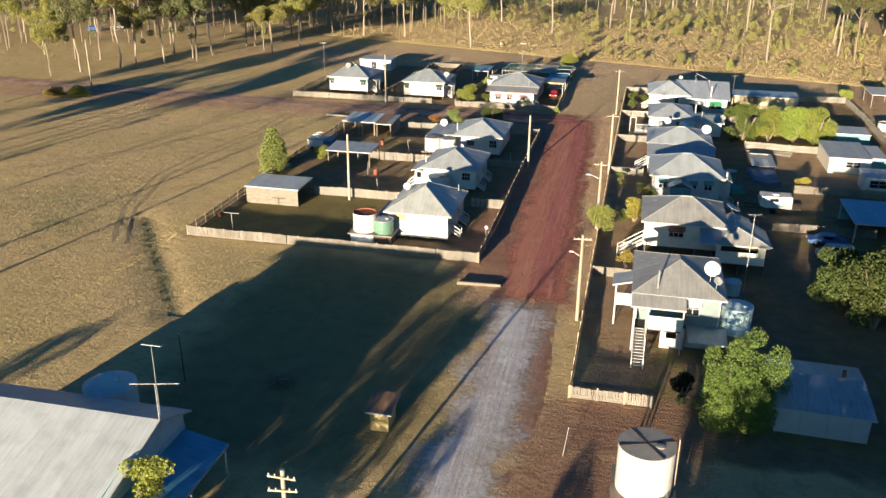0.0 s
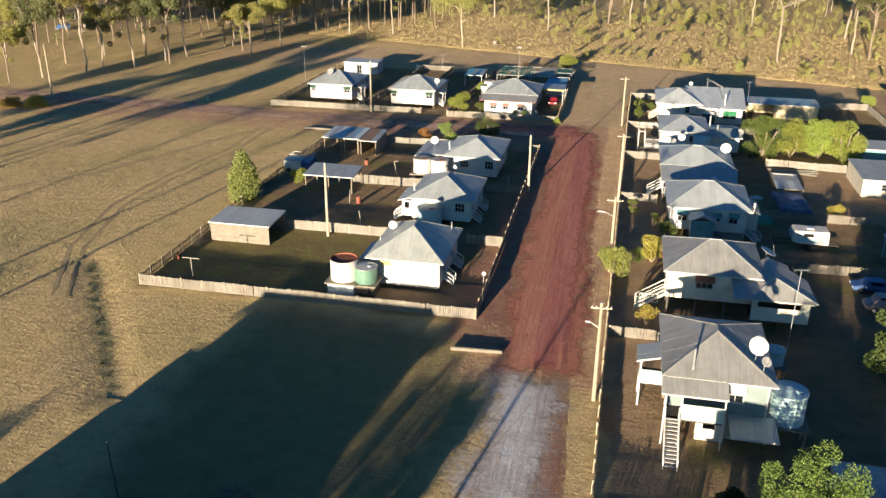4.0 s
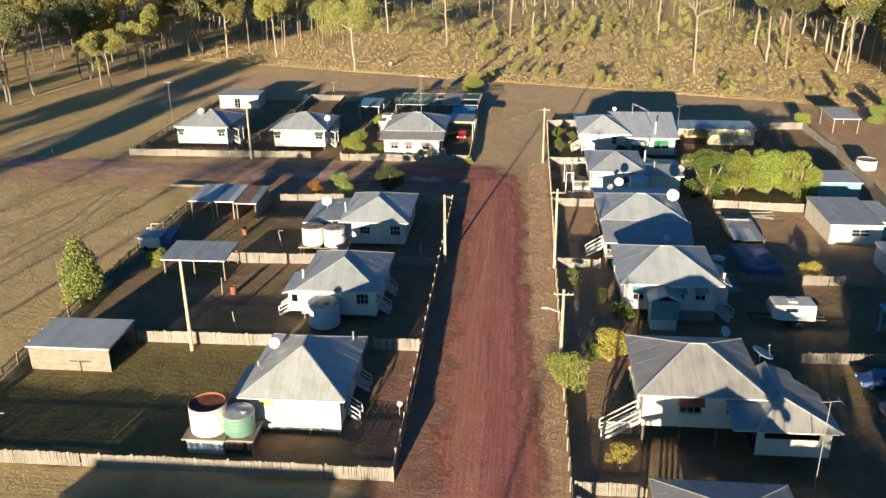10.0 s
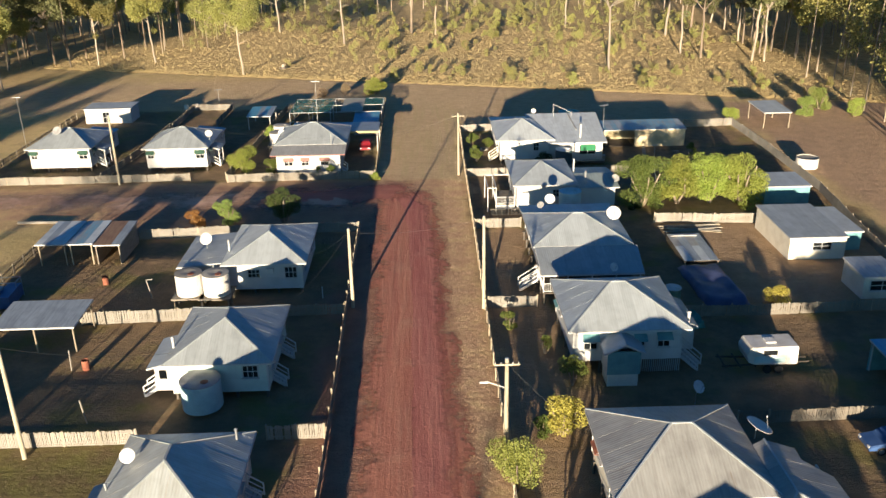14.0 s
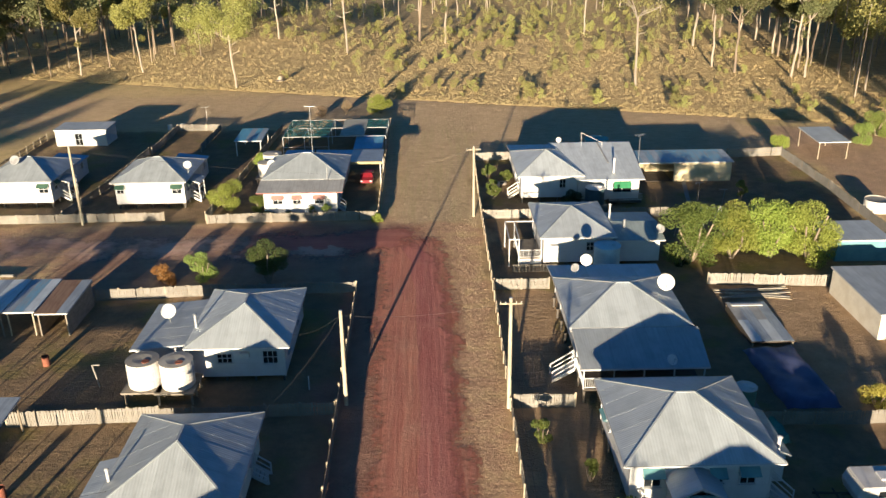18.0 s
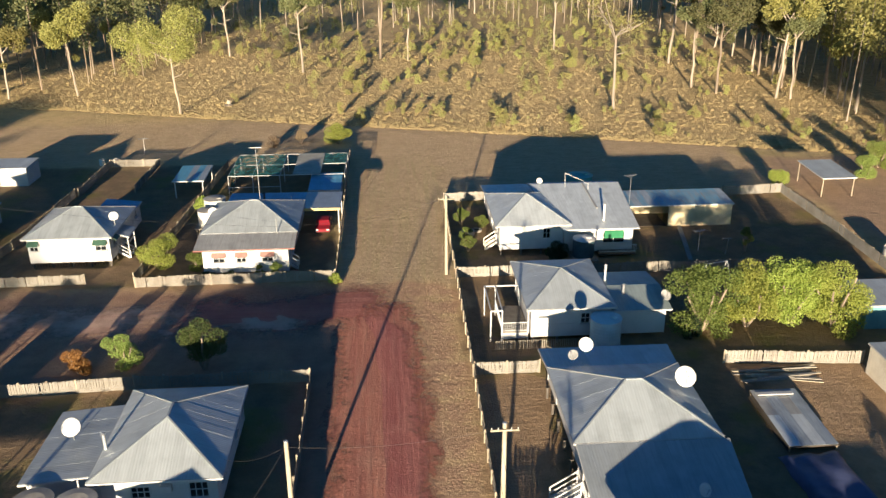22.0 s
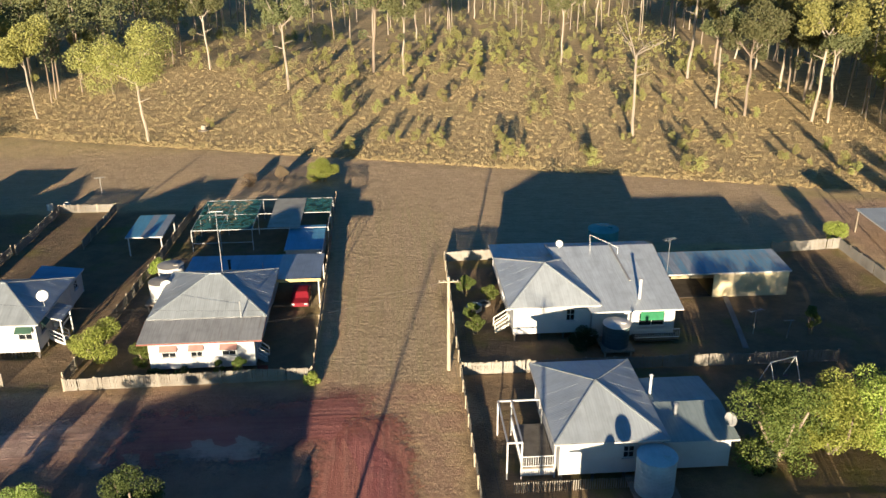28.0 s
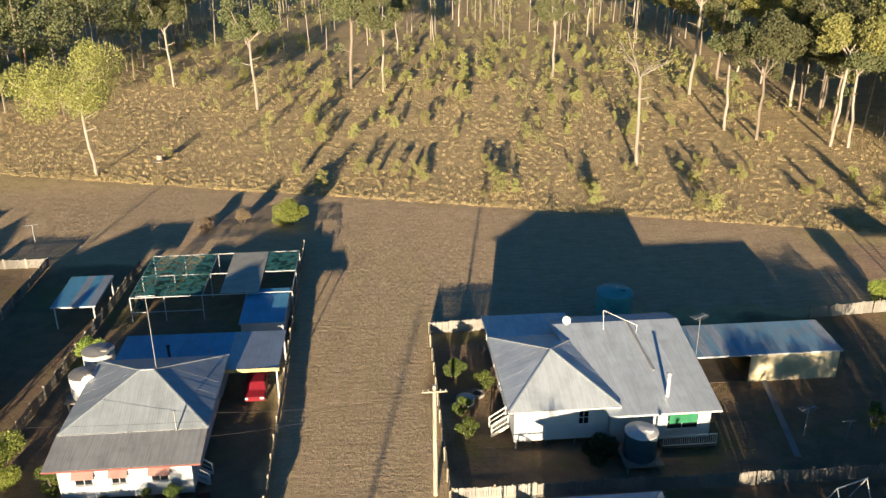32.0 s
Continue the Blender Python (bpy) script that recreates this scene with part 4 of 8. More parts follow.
def house_g3():
    h = thing("house", -12.25, 143.6, 0, 0, "white red-trimmed cottage with grey hip roof and blue rear roof", "house", "houses across the side street")
    zf, ze = 0.6, 3.7
    house_body(h, -4.4, 4.3, 0.6, 12.9, zf, 3.2, "paint_white", fr=((1.0, 2.2, 1.5, 2.4), (3.4, 4.4, 1.5, 2.4), (6.0, 7.2, 1.5, 2.4)), rt=((2.0, 3.2, 1.6, 2.6), (7.0, 8.2, 1.6, 2.6)), hood=0.4, awning="paint_rose")
    hip_roof(-5.1, 5.1, 3.4, 13.6, ze, 5.6, "roof_grey", h, ridge=("x", -0.5, 0.5))
    pitch_roof([(-5.2, 0, 3.15), (5.1, 0, 3.15), (5.1, 3.45, 3.66), (-5.2, 3.45, 3.66)], "roof_weathered", h, "veranda_roof", "paint_red")
    # long low roof behind, running out as a carport
    pitch_roof([(-4.2, 12.0, 3.35), (4.9, 12.0, 3.25), (4.9, 18.9, 2.93), (-4.3, 18.9, 2.95)], "roof_blue", h, "rear_roof")
    pitch_roof([(4.9, 12.0, 3.25), (9.2, 12.0, 3.2), (9.2, 18.9, 2.9), (4.9, 18.9, 2.93)], "roof_pale", h, "carport_roof")
    wall((-4.1, 18.7), (-4.1, 13.0), 0.1, 2.9, "paint_white", h)
    wall((4.3, 18.7), (-4.1, 18.7), 0.1, 2.85, "paint_white", h)
    wall((4.3, 13.0), (4.3, 18.7), 0.1, 2.85, "paint_white", h)
    posts(h, "carport_post", [(9.0, 12.2, 0, 3.1), (9.0, 18.6, 0, 2.85)], "paint_white", 0.12)
    part("fascia", box(4.4, 9.25, 11.9, 11.97, 2.95, 3.25), "paint_yellow", h, "cream fascia board")
    chimney(h, 0.3, 14.0, 3.1, 4.5, 0.12, "dark_timber")
    chimney(h, 3.4, 14.6, 3.0, 3.8, 0.05, "paint_white")
    chimney(h, 3.0, 3.2, 3.7, 5.2, 0.06, "steel_galv")
    stairs(h, 4.4, 2.4, zf, 90, 1.2, "paint_white")
    part("porch_skirt", box(4.5, 5.4, 0.2, 0.26, 0, 0.6), "paint_red", h)


def house_r1():
    h = thing("house", 17.4, 45.6, 0, 0, "high-set weatherboard house with weathered grey hip roof", "house", "houses of the east row")
    zf, ze = 2.3, 5.0
    house_body(h, -3.6, 3.6, 1.9, 11.4, zf, ze, "paint_slate_shaded", fr=((4.3, 5.5, 3.2, 4.4),), rt=((2, 3.2, 3.2, 4.4), (6, 7.2, 3.2, 4.4)), lf=((2, 3.2, 3.2, 4.4),), hood=0.6, awning="paint_white")
    hip_roof(-4.1, 4.1, 1.5, 11.8, ze + 0.05, 6.8, "roof_weathered", h, "roof_weathered", ridge=("y", 6.1, 7.2))
    pitch_roof([(-4.1, -0.1, 4.45), (0.6, -0.1, 4.45), (0.6, 1.55, 5.02), (-4.1, 1.55, 5.02)], "roof_weathered", h, "veranda_roof")
    chimney(h, -1.9, 2.3, 5.2, 7.0, 0.09)
    stumps(-3.6, 3.6, 1.9, 11.4, zf - 0.2, h, 2.4, "post_wood")
    # enclosed front veranda, stair, and a lower room of sheeting
    part("veranda_floor", box(-3.8, 0.5, 0.1, 1.85, zf - 0.15, zf), "dark_timber", h)
    part("veranda_screen", box(-2.6, 0.4, 0.05, 0.1, zf, zf + 1.3), "paint_mint", h, "pale green veranda sheeting")
    posts(h, "veranda_post", [(x, 0.08, 0, 4.4) for x in (-3.8, -2.6, 0.45)], "paint_white")
    stairs(h, -3.2, 0.1, zf, 0, 1.0, "paint_white")
    wall((-1.3, 1.2), (0.8, 1.2), 0.0, 2.1, "paint_white", h, ((0.5, 1.4, 1.0, 1.8),))
    wall((0.9, 1.8), (3.6, 1.8), 0.0, 2.1, "paint_grey", h)
    pitch_roof([(1.0, -1.0, 1.95), (4.3, -1.0, 1.95), (4.3, 1.85, 2.2), (1.0, 1.85, 2.2)], "roof_grey", h, "awning_roof")
    # small side porch
    part("porch_floor", box(-5.6, -3.65, 5.0, 7.2, zf - 0.15, zf), "dark_timber", h)
    pitch_roof([(-5.9, 7.4, 4.2), (-5.9, 4.8, 4.2), (-4.0, 4.8, 4.7), (-4.0, 7.4, 4.7)], "roof_grey", h, "porch_roof")
    wall((-5.6, 7.2), (-5.6, 5.0), zf - 0.2, 3.3, "paint_white", h)
    wall((-5.6, 5.0), (-3.7, 5.0), zf - 0.2, 3.3, "paint_mint", h)
    posts(h, "porch_post", [(-5.55, y, 0, 4.2) for y in (5.05, 7.15)], "paint_white", 0.14)


def house_r2():
    h = thing("house", 18.55, 67.8, 0, 0, "large high-set cream house with weathered hip roof and side wing", "house", "houses of the east row")
    zf, ze = 1.9, 4.6
    house_body(h, -4.15, 4.2, 0.5, 8.7, zf, ze, "paint_cream", fr=((2.6, 4.2, 2.9, 4.0), (6.0, 6.6, 3.0, 4.0)), rt=((2, 3.2, 2.9, 4.0),), lf=((2, 3.2, 2.9, 4.0), (5.4, 6.3, 1.9, 3.9)), hood=0.6, awning="rust", bars=3)
    hip_roof(-4.65, 4.7, 0, 9.2, ze + 0.05, 6.5, "roof_weathered", h, "roof_pale", ridge=("x", -0.4, 0.8))
    stumps(-4.15, 4.2, 0.5, 8.7, zf - 0.2, h, 2.4)
    # the wing: a half hip that leans on the main roof, over a room with a long dark opening
    wall((3.4, -2.2), (8.5, -2.2), 1.4, 3.65, "paint_cream", h, ((0.5, 4.3, 2.75, 3.4),))
    wall((8.5, -2.2), (8.5, 4.0), 1.4, 3.65, "paint_cream", h)
    part("room_back", box(3.6, 8.3, -0.6, -0.5, 1.6, 3.6), "dark_timber", h)
    part("wing_floor", box(3.4, 8.4, -2.1, 4.0, 1.3, 1.42), "dark_timber", h)
    front, right, left = [(3.2, -2.75, 3.7), (9.05, -2.75, 3.7), (5.4, -0.2, 5.0)], [(9.05, -2.75, 3.7), (8.9, 2.6, 3.75), (7.3, 3.6, 4.3), (7.4, 4.8, 4.3), (5.4, 4.8, 5.0), (5.4, -0.2, 5.0)], [(3.2, 4.8, 3.7), (3.2, -2.75, 3.7), (5.4, -0.2, 5.0), (5.4, 4.8, 5.0)]
    wing = part("wing_roof", box(3.3, 8.8, -2.6, 2.4, 3.52, 3.66), "paint_cream", h)
    for plane in (front, right, left):
        slope(plane, "roof_weathered", wing)
    bm = bmesh.new()
    for p, q in (((5.4, -0.2, 5.05), (9.05, -2.75, 3.76)), ((5.4, -0.2, 5.05), (3.2, -2.75, 3.76)), ((5.4, -0.2, 5.06), (5.4, 4.8, 5.06))):
        beam(bm, p, q, 0.12, 0.04)
    part("ridge_cap", bm, "roof_pale", wing)
    pitch_roof([(1.7, -2.4, 3.55), (4.0, -2.4, 3.55), (4.0, 0.6, 4.4), (1.7, 0.6, 4.4)], "roof_grey", h, "porch_roof")
    posts(h, "wing_post", [(x, -2.15, 0, 1.35) for x in (3.45, 5.9, 8.4)], "stump", 0.14)
    stairs(h, -4.3, 1.5, zf, -90, 1.5, "paint_cream")
    veranda_rail(h, [(-4.9, 0.7), (-7.0, 0.7)], 0.7, "paint_cream", 1.0)


def house_r3():
    h = thing("house", 19.55, 88.6, 0, 0, "white high-set house with pale grey hip roof and hooded windows", "house", "houses of the east row")
    zf, ze = 1.4, 4.0
    house_body(h, -4.3, 4.3, 0.5, 9.4, zf, ze, "paint_white", fr=((0.8, 1.9, 2.2, 3.4), (4.9, 5.7, 2.4, 3.3), (6.7, 7.7, 2.3, 3.4)), rt=((2, 3.2, 2.3, 3.4),), lf=((2, 3.2, 2.3, 3.4),), hood=0.6, awning="paint_teal")
    hip_roof(-4.8, 4.95, 0.1, 10.1, ze + 0.05, 6.0, "roof_pale", h, ridge=("x", -0.55, 0.65))
    stumps(-4.3, 4.3, 0.5, 9.4, zf - 0.2, h)
    slat_skirt(h, -0.2, 4.3, 0.45, 0.1, zf - 0.2, 0.16, "paint_grey")
    # gabled entrance room in front
    wall((-2.0, -1.6), (0.6, -1.6), zf - 0.3, 3.1, "paint_teal", h)
    wall((0.6, -1.6), (0.6, 0.4), zf - 0.3, 3.1, "paint_white", h)
    wall((-2.0, 0.4), (-2.0, -1.6), zf - 0.3, 3.1, "paint_white", h)
    part("entry_base", box(-1.9, 0.5, -1.5, 0.4, 0, zf - 0.3), "paint_mint", h)
    pitch_roof([(-2.3, 0.5, 3.1), (-2.3, -1.9, 3.1), (-0.7, -1.9, 3.9), (-0.7, 0.5, 3.9)], "roof_pale", h, "porch_roof")
    pitch_roof([(0.9, -1.9, 3.1), (0.9, 0.5, 3.1), (-0.7, 0.5, 3.9), (-0.7, -1.9, 3.9)], "roof_grey", h, "porch_roof")
    stairs(h, 4.4, 2.0, zf, 60, 1.1)
    pitch_roof([(6.1, 2.0, 3.2), (6.1, 7.0, 3.2), (4.5, 7.0, 3.9), (4.5, 2.0, 3.9)], "roof_green_grey", h, "side_roof")
    wall((5.9, 2.3), (5.9, 6.8), 1.0, 3.1, "paint_white", h)
    wall((4.35, 2.3), (5.9, 2.3), 1.0, 3.1, "paint_white", h)
    chimney(h, 5.3, 2.2, 2.8, 4.4, 0.12, "paint_white")


def house_r4():
    h = thing("house", 19.4, 101.6, 0, 0, "long white house with hip roof sweeping over a front veranda", "house", "houses of the east row")
    zf, ze = 1.2, 3.9
    house_body(h, -4.4, 4.4, 14.3, 17.7, zf, 3.45, "paint_white", lf=((1, 2.2, 2.1, 3.0),))
    pitch_roof([(5.1, 18.3, 3.5), (-5.2, 18.3, 3.5), (-5.15, 14.5, 3.93), (4.65, 14.5, 3.93)], "roof_pale", h, "rear_roof")
    house_body(h, -4.4, 4.3, 5.4, 14.15, zf, ze, "paint_white", lf=((1, 2.2, 2.1, 3.3), (5, 6.2, 2.1, 3.3)), fr=((2, 3.4, 2.1, 3.2), (5.5, 6.9, 2.1, 3.2)), hood=0.5)
    hip_roof(-5.15, 4.7, 5.0, 14.6, ze + 0.05, 5.6, "roof_pale", h, ridge=("x", -0.6, 0.5))
    pitch_roof([(-5.0, 0, 3.1), (4.6, 0, 3.1), (5.0, 4.9, 3.9), (-5.0, 4.9, 3.9)], "roof_grey", h, "veranda_roof")
    part("veranda_floor", box(-4.8, 4.4, 0.3, 5.1, zf - 0.15, zf), "dark_timber", h)
    stumps(-4.8, 4.4, 0.3, 16.8, zf - 0.2, h)
    posts(h, "veranda_post", [(-4.75 + 2.27 * i, 0.35, zf, 3.05) for i in range(5)] + [(-4.75, y, zf, 3.4) for y in (2.0, 3.6)], "paint_white", 0.1)
    veranda_rail(h, [(-4.75, 5.1), (-4.75, 0.35), (4.35, 0.35)], zf)
    stairs(h, -4.9, 4.0, zf, -90, 1.2)


def house_r5():
    h = thing("house", 18.3, 126.6, 0, 0, "white house with cream hip roof, open timber deck and rear annex", "house", "houses of the east row")
    zf, ze = 0.9, 3.55
    house_body(h, -3.4, 3.5, 0.5, 10.1, zf, ze, "paint_white", fr=((4.3, 5.1, 1.9, 2.9),), lf=((2, 3, 1, 3),), hood=None)
    hip_roof(-3.9, 3.9, 0, 10.7, ze + 0.05, 5.05, "roof_pale", h, ridge=("y", 5.4, 5.42))
    stumps(-3.4, 3.5, 0.5, 10.1, zf - 0.2, h)
    house_body(h, 3.6, 8.5, 0.9, 8.4, zf - 0.2, 3.0, "paint_white", fr=())
    pitch_roof([(3.5, 0.5, 2.95), (9.0, 0.5, 2.95), (9.0, 4.6, 3.5), (3.5, 4.6, 3.5)], "roof_green_grey", h, "annex_roof")
    pitch_roof([(9.0, 8.8, 2.95), (3.5, 8.8, 2.95), (3.5, 4.6, 3.5), (9.0, 4.6, 3.5)], "roof_green_grey", h, "annex_roof")
    chimney(h, 4.3, 6.0, 3.2, 4.9, 0.1, "paint_white")
    chimney(h, 5.3, 3.2, 3.2, 4.2, 0.13, "steel_galv")
    # deck with open frame
    part("deck", box(-5.9, -3.5, 1.2, 6.4, zf - 0.12, zf), "board_grey", h, "grey weathered deck boards")
    bm = bmesh.new()
    for x in (-6.9, -5.9, -3.6):
        for y in (1.2, 6.4):
            beam(bm, (x, y, 0), (x, y, 3.0), 0.11, 0.11)
    beam(bm, (-6.9, 1.2, 3.0), (-6.9, 6.4, 3.0), 0.1, 0.12)
    beam(bm, (-5.9, 1.2, 3.0), (-5.9, 6.4, 3.0), 0.1, 0.12)
    beam(bm, (-6.9, 6.4, 3.0), (-3.6, 6.4, 3.0), 0.1, 0.12)
    beam(bm, (-6.9, 1.2, 3.0), (-5.9, 1.2, 3.0), 0.1, 0.12)
    part("deck_frame", bm, "paint_white", h, "white open timber frame")
    veranda_rail(h, [(-3.6, 1.2), (-5.9, 1.2), (-5.9, 6.4)], zf)
    part("deck_skirt", box(-5.9, -3.6, 1.14, 1.18, 0.25, 0.8), "paint_white", h)
    slat_skirt(h, -6.6, 3.3, -0.3, 0.0, 0.85, 0.16, "picket_wood")
    part("air_conditioner", box(2.1, 2.9, -0.1, 0.3, 0.2, 0.8), "tank_white", h)


def house_r6():
    h = thing("house", 18.2, 146.4, 0, 0, "white house with pale hip roof and broad rear wing", "house", "houses of the east row")
    zf, ze = 0.9, 3.55
    house_body(h, -3.5, 3.4, 1.0, 11.4, zf, ze, "paint_white", fr=((4.7, 5.5, 1.9, 3.1),), lf=((3, 4, 1, 3), (7, 8, 1.9, 3)), bars=2)
    hip_roof(-4.05, 4.2, 0.5, 11.8, ze + 0.05, 5.4, "roof_white", h, ridge=("y", 6.1, 6.12))
    pitch_roof([(3.6, 16.6, 3.1), (-4.0, 16.6, 3.1), (-4.0, 11.75, 3.62), (3.6, 11.75, 3.62)], "roof_white", h, "rear_roof")
    house_body(h, -3.5, 3.4, 11.5, 16.2, zf, 3.05, "paint_white")
    stumps(-3.5, 3.4, 1.0, 16.2, zf - 0.2, h)
    house_body(h, 3.55, 11.0, 0.6, 12.8, 0.6, 3.4, "paint_white", fr=((4.2, 6.6, 1.3, 2.6),))
    pitch_roof([(3.2, -0.3, 3.3), (11.5, -0.3, 3.3), (12.0, 11.4, 4.75), (1.2, 11.4, 4.75)], "roof_white", h, "wing_roof")
    pitch_roof([(11.9, 13.6, 4.2), (1.4, 13.6, 4.2), (1.2, 11.4, 4.75), (12.0, 11.4, 4.75)], "roof_pale", h, "wing_roof")
    bm = bmesh.new()
    beam(bm, (7.6, 11.3, 4.82), (7.9, 4.6, 3.98), 0.2, 0.06)
    part("ridge_cap", bm, "roof_weathered", h)
    chimney(h, 8.0, 1.6, 3.5, 5.4, 0.14, "paint_white")
    part("green_blind", box(7.9, 10.0, 0.42, 0.5, 1.9, 2.75), "curtain_green", h, "bright green porch blind")
    veranda_rail(h, [(7.2, -0.6), (11.2, -0.6)], 0.6, "paint_white", 0.9)
    part("porch_floor", box(7.2, 11.2, -0.65, 0.55, 0.35, 0.5), "dark_timber", h)
    stairs(h, -3.7, 3.4, zf, -90, 1.2, "paint_cream")


house_a()
house_b()
house_c()
house_g(-31.35, 147.2, "white weatherboard house with grey hip roof and green hoods", 3)
house_g(-48.2, 148.3, "white weatherboard house with grey roof beside the paddock", -2)
house_g3()
house_r1()
house_r2()
house_r3()
house_r4()
house_r5()
house_r6()

# ---- fences ----
def fence(pts, label, h=1.15, mat="picket_wood", gap=0.112, w=0.088, post=2.4, lean=0.015, seed=0, group="timber fences", gaps=()):
    """A picket fence along a line: posts, two rails a bay, pickets of uneven height."""
    rnd = random.Random(seed)
    p0 = Vector((*pts[0], 0))
    f = thing("fence", p0.x, p0.y, 0, 0, label, "fence", group)
    verts, faces = [], []
    posts = None

    def pick(c, u, n, hh):
        k = len(verts)
        a, b = u * w / 2, n * 0.012
        tilt = u * rnd.uniform(-0.03, 0.03)
        for z, t in ((0.06, Vector()), (hh, tilt)):
            for s1, s2 in ((-1, -1), (1, -1), (1, 1), (-1, 1)):
                v = c + a * s1 + b * s2 + t
                verts.append((v.x, v.y, z))
        faces.extend(tuple(k + i for i in q) for q in ((4, 5, 6, 7), (0, 1, 5, 4), (1, 2, 6, 5), (2, 3, 7, 6), (3, 0, 4, 7)))

    for a, b in zip(pts, pts[1:]):
        a, b = Vector((*a, 0)) - p0, Vector((*b, 0)) - p0
        length = (b - a).length
        u = (b - a).normalized()
        n = Vector((u.y, -u.x, 0))
        bays = max(1, round(length / post))
        for i in range(bays + 1):
            c = a + u * length * i / bays
            m = pose(c.x, c.y, 0, rnd.uniform(-2, 2), rnd.uniform(-2, 2), math.degrees(math.atan2(u.y, u.x)))
            if posts is None:
                ob = part("post", box(-0.07, 0.07, -0.06, 0.06, -0.2, h + 0.08), "post_wood", f)
                ob.matrix_basis = m
                posts = ob.data
            else:
                same_part("post", posts, m, f)
        for z in (0.3, h - 0.25):
            for i in range(bays):
                c, d2 = a + u * length * i / bays, a + u * length * (i + 1) / bays
                zz = z + rnd.uniform(-0.02, 0.02)
                part("rail", beam(bmesh.new(), c + Vector((0, 0, zz)) + n * 0.03, d2 + Vector((0, 0, z)) + n * 0.03, 0.04, 0.08), mat, f)
        s = 0.1
        while s < length:
            if not any(g0 < s < g1 for g0, g1 in gaps) and rnd.random() > 0.012:
                pick(a + u * s + n * 0.065, u, n, h + rnd.uniform(-0.05, 0.04) + 0.04 * math.sin(s * 0.7 + seed))
            s += gap * rnd.uniform(0.93, 1.07)
    tagged(link_mesh("paling", verts, faces, mat, f), kind="stuff")
    return f


fence([(-39.2, 62.4), (-3.5, 62.4)], "weathered grey timber picket fence across the front yard", 1.2, seed=1)
fence([(-3.6, 62.5), (-3.7, 81.0), (-3.9, 101.2), (-4.0, 122.2)], "weathered picket fence along the dirt street", 1.15, seed=2)
fence([(-39.2, 122), (-39.5, 100), (-39.4, 81), (-39.2, 62.4)], "dark weathered picket fence beside the paddock", 1.15, "dark_timber", seed=3, gap=0.3)
fence([(-30.2, 81.2), (-17.2, 81.3)], "pale timber picket fence between two yards", 1.25, "picket_pale", seed=4)
fence([(-8.0, 81.3), (-3.9, 81.3)], "short pale picket fence between two yards", 1.25, "picket_pale", seed=5)
fence([(-28, 100.2), (-17.0, 100.6)], "pale timber picket fence between two yards", 1.3, "picket_pale", seed=6)
fence([(-17.0, 100.6), (-4.0, 101.0)], "dark timber fence between two yards", 1.1, "picket_wood", seed=7)
fence([(-29, 121.4), (-18.0, 122.0), (-4.0, 122.2)], "pale picket fence behind the cottage", 1.2, "picket_pale", seed=8)
fence([(-58.5, 143), (-46, 142.9), (-33, 143.0), (-28.6, 143.1)], "grey paling fence along the side street", 1.15, seed=9, gap=0.105)
fence([(-23.2, 141.9), (-3.0, 142.2)], "grey paling fence along the side street", 1.2, seed=10, gap=0.105)
fence([(-3.0, 142.2), (-3.2, 188)], "timber fence beside the grassy lane", 1.1, seed=11, gap=0.16)
fence([(-23.6, 143), (-22.4, 158), (-20.9, 184)], "timber paling fence between two yards", 1.15, seed=12, gap=0.15)
fence([(-41.0, 144), (-39.6, 156), (-39.0, 172)], "timber paling fence between two yards", 1.15, seed=13, gap=0.15)
fence([(-38.5, 172), (-38.3, 185.6), (-31.2, 185.6), (-31.4, 173)], "small timber paling pen behind the house", 1.15, seed=14, gap=0.13)
fence([(-58.5, 143), (-58, 181)], "dark weathered fence beside the paddock", 1.1, "dark_timber", seed=15, gap=0.3)
fence([(9.0, 36.2), (15.5, 36.2)], "weathered grey picket fence at the front yard", 1.1, seed=16)
fence([(8.9, 36.2), (8.9, 60.0), (9.0, 81.0), (9.1, 101)], "timber picket fence along the dirt street", 1.1, "picket_wood", seed=17)
fence([(9.1, 101), (9.3, 122), (9.4, 141.7), (9.7, 166)], "timber picket fence along the dirt street", 1.1, "picket_wood", seed=18)
fence([(9.2, 62.0), (14.0, 62.0)], "short weathered picket fence between two yards", 1.1, seed=19)
fence([(9.4, 101.4), (14.0, 101.4)], "pale picket fence between two yards", 1.2, "picket_pale", seed=20)
fence([(9.4, 122.2), (14.8, 122.2)], "pale picket fence between two yards", 1.2, "picket_pale", seed=21)
fence([(9.6, 141.9), (15.2, 141.9)], "pale picket fence between two yards", 1.2, "picket_pale", seed=22)
fence([(15.2, 141.9), (42.0, 141.6)], "grey timber fence between two yards", 1.2, "picket_wood", seed=23)
fence([(9.7, 166), (16.0, 166.2)], "pale picket fence behind the house", 1.2, "picket_pale", seed=24)
fence([(30.5, 122.6), (42.0, 121.6)], "pale timber paling fence below the hedge", 1.2, "picket_pale", seed=25)
fence([(26, 98.6), (34, 98.4), (47, 98.8)], "grey timber fence between two yards", 1.15, seed=26)
fence([(26, 81.5), (42, 81.8)], "grey timber fence between two yards", 1.1, seed=27)
fence([(46.5, 165.5), (54.6, 166.0), (54.8, 150), (54.3, 132), (52.5, 118), (50.5, 101), (50.2, 98)], "timber paling fence beside bare ground", 1.3, "picket_pale", seed=28)


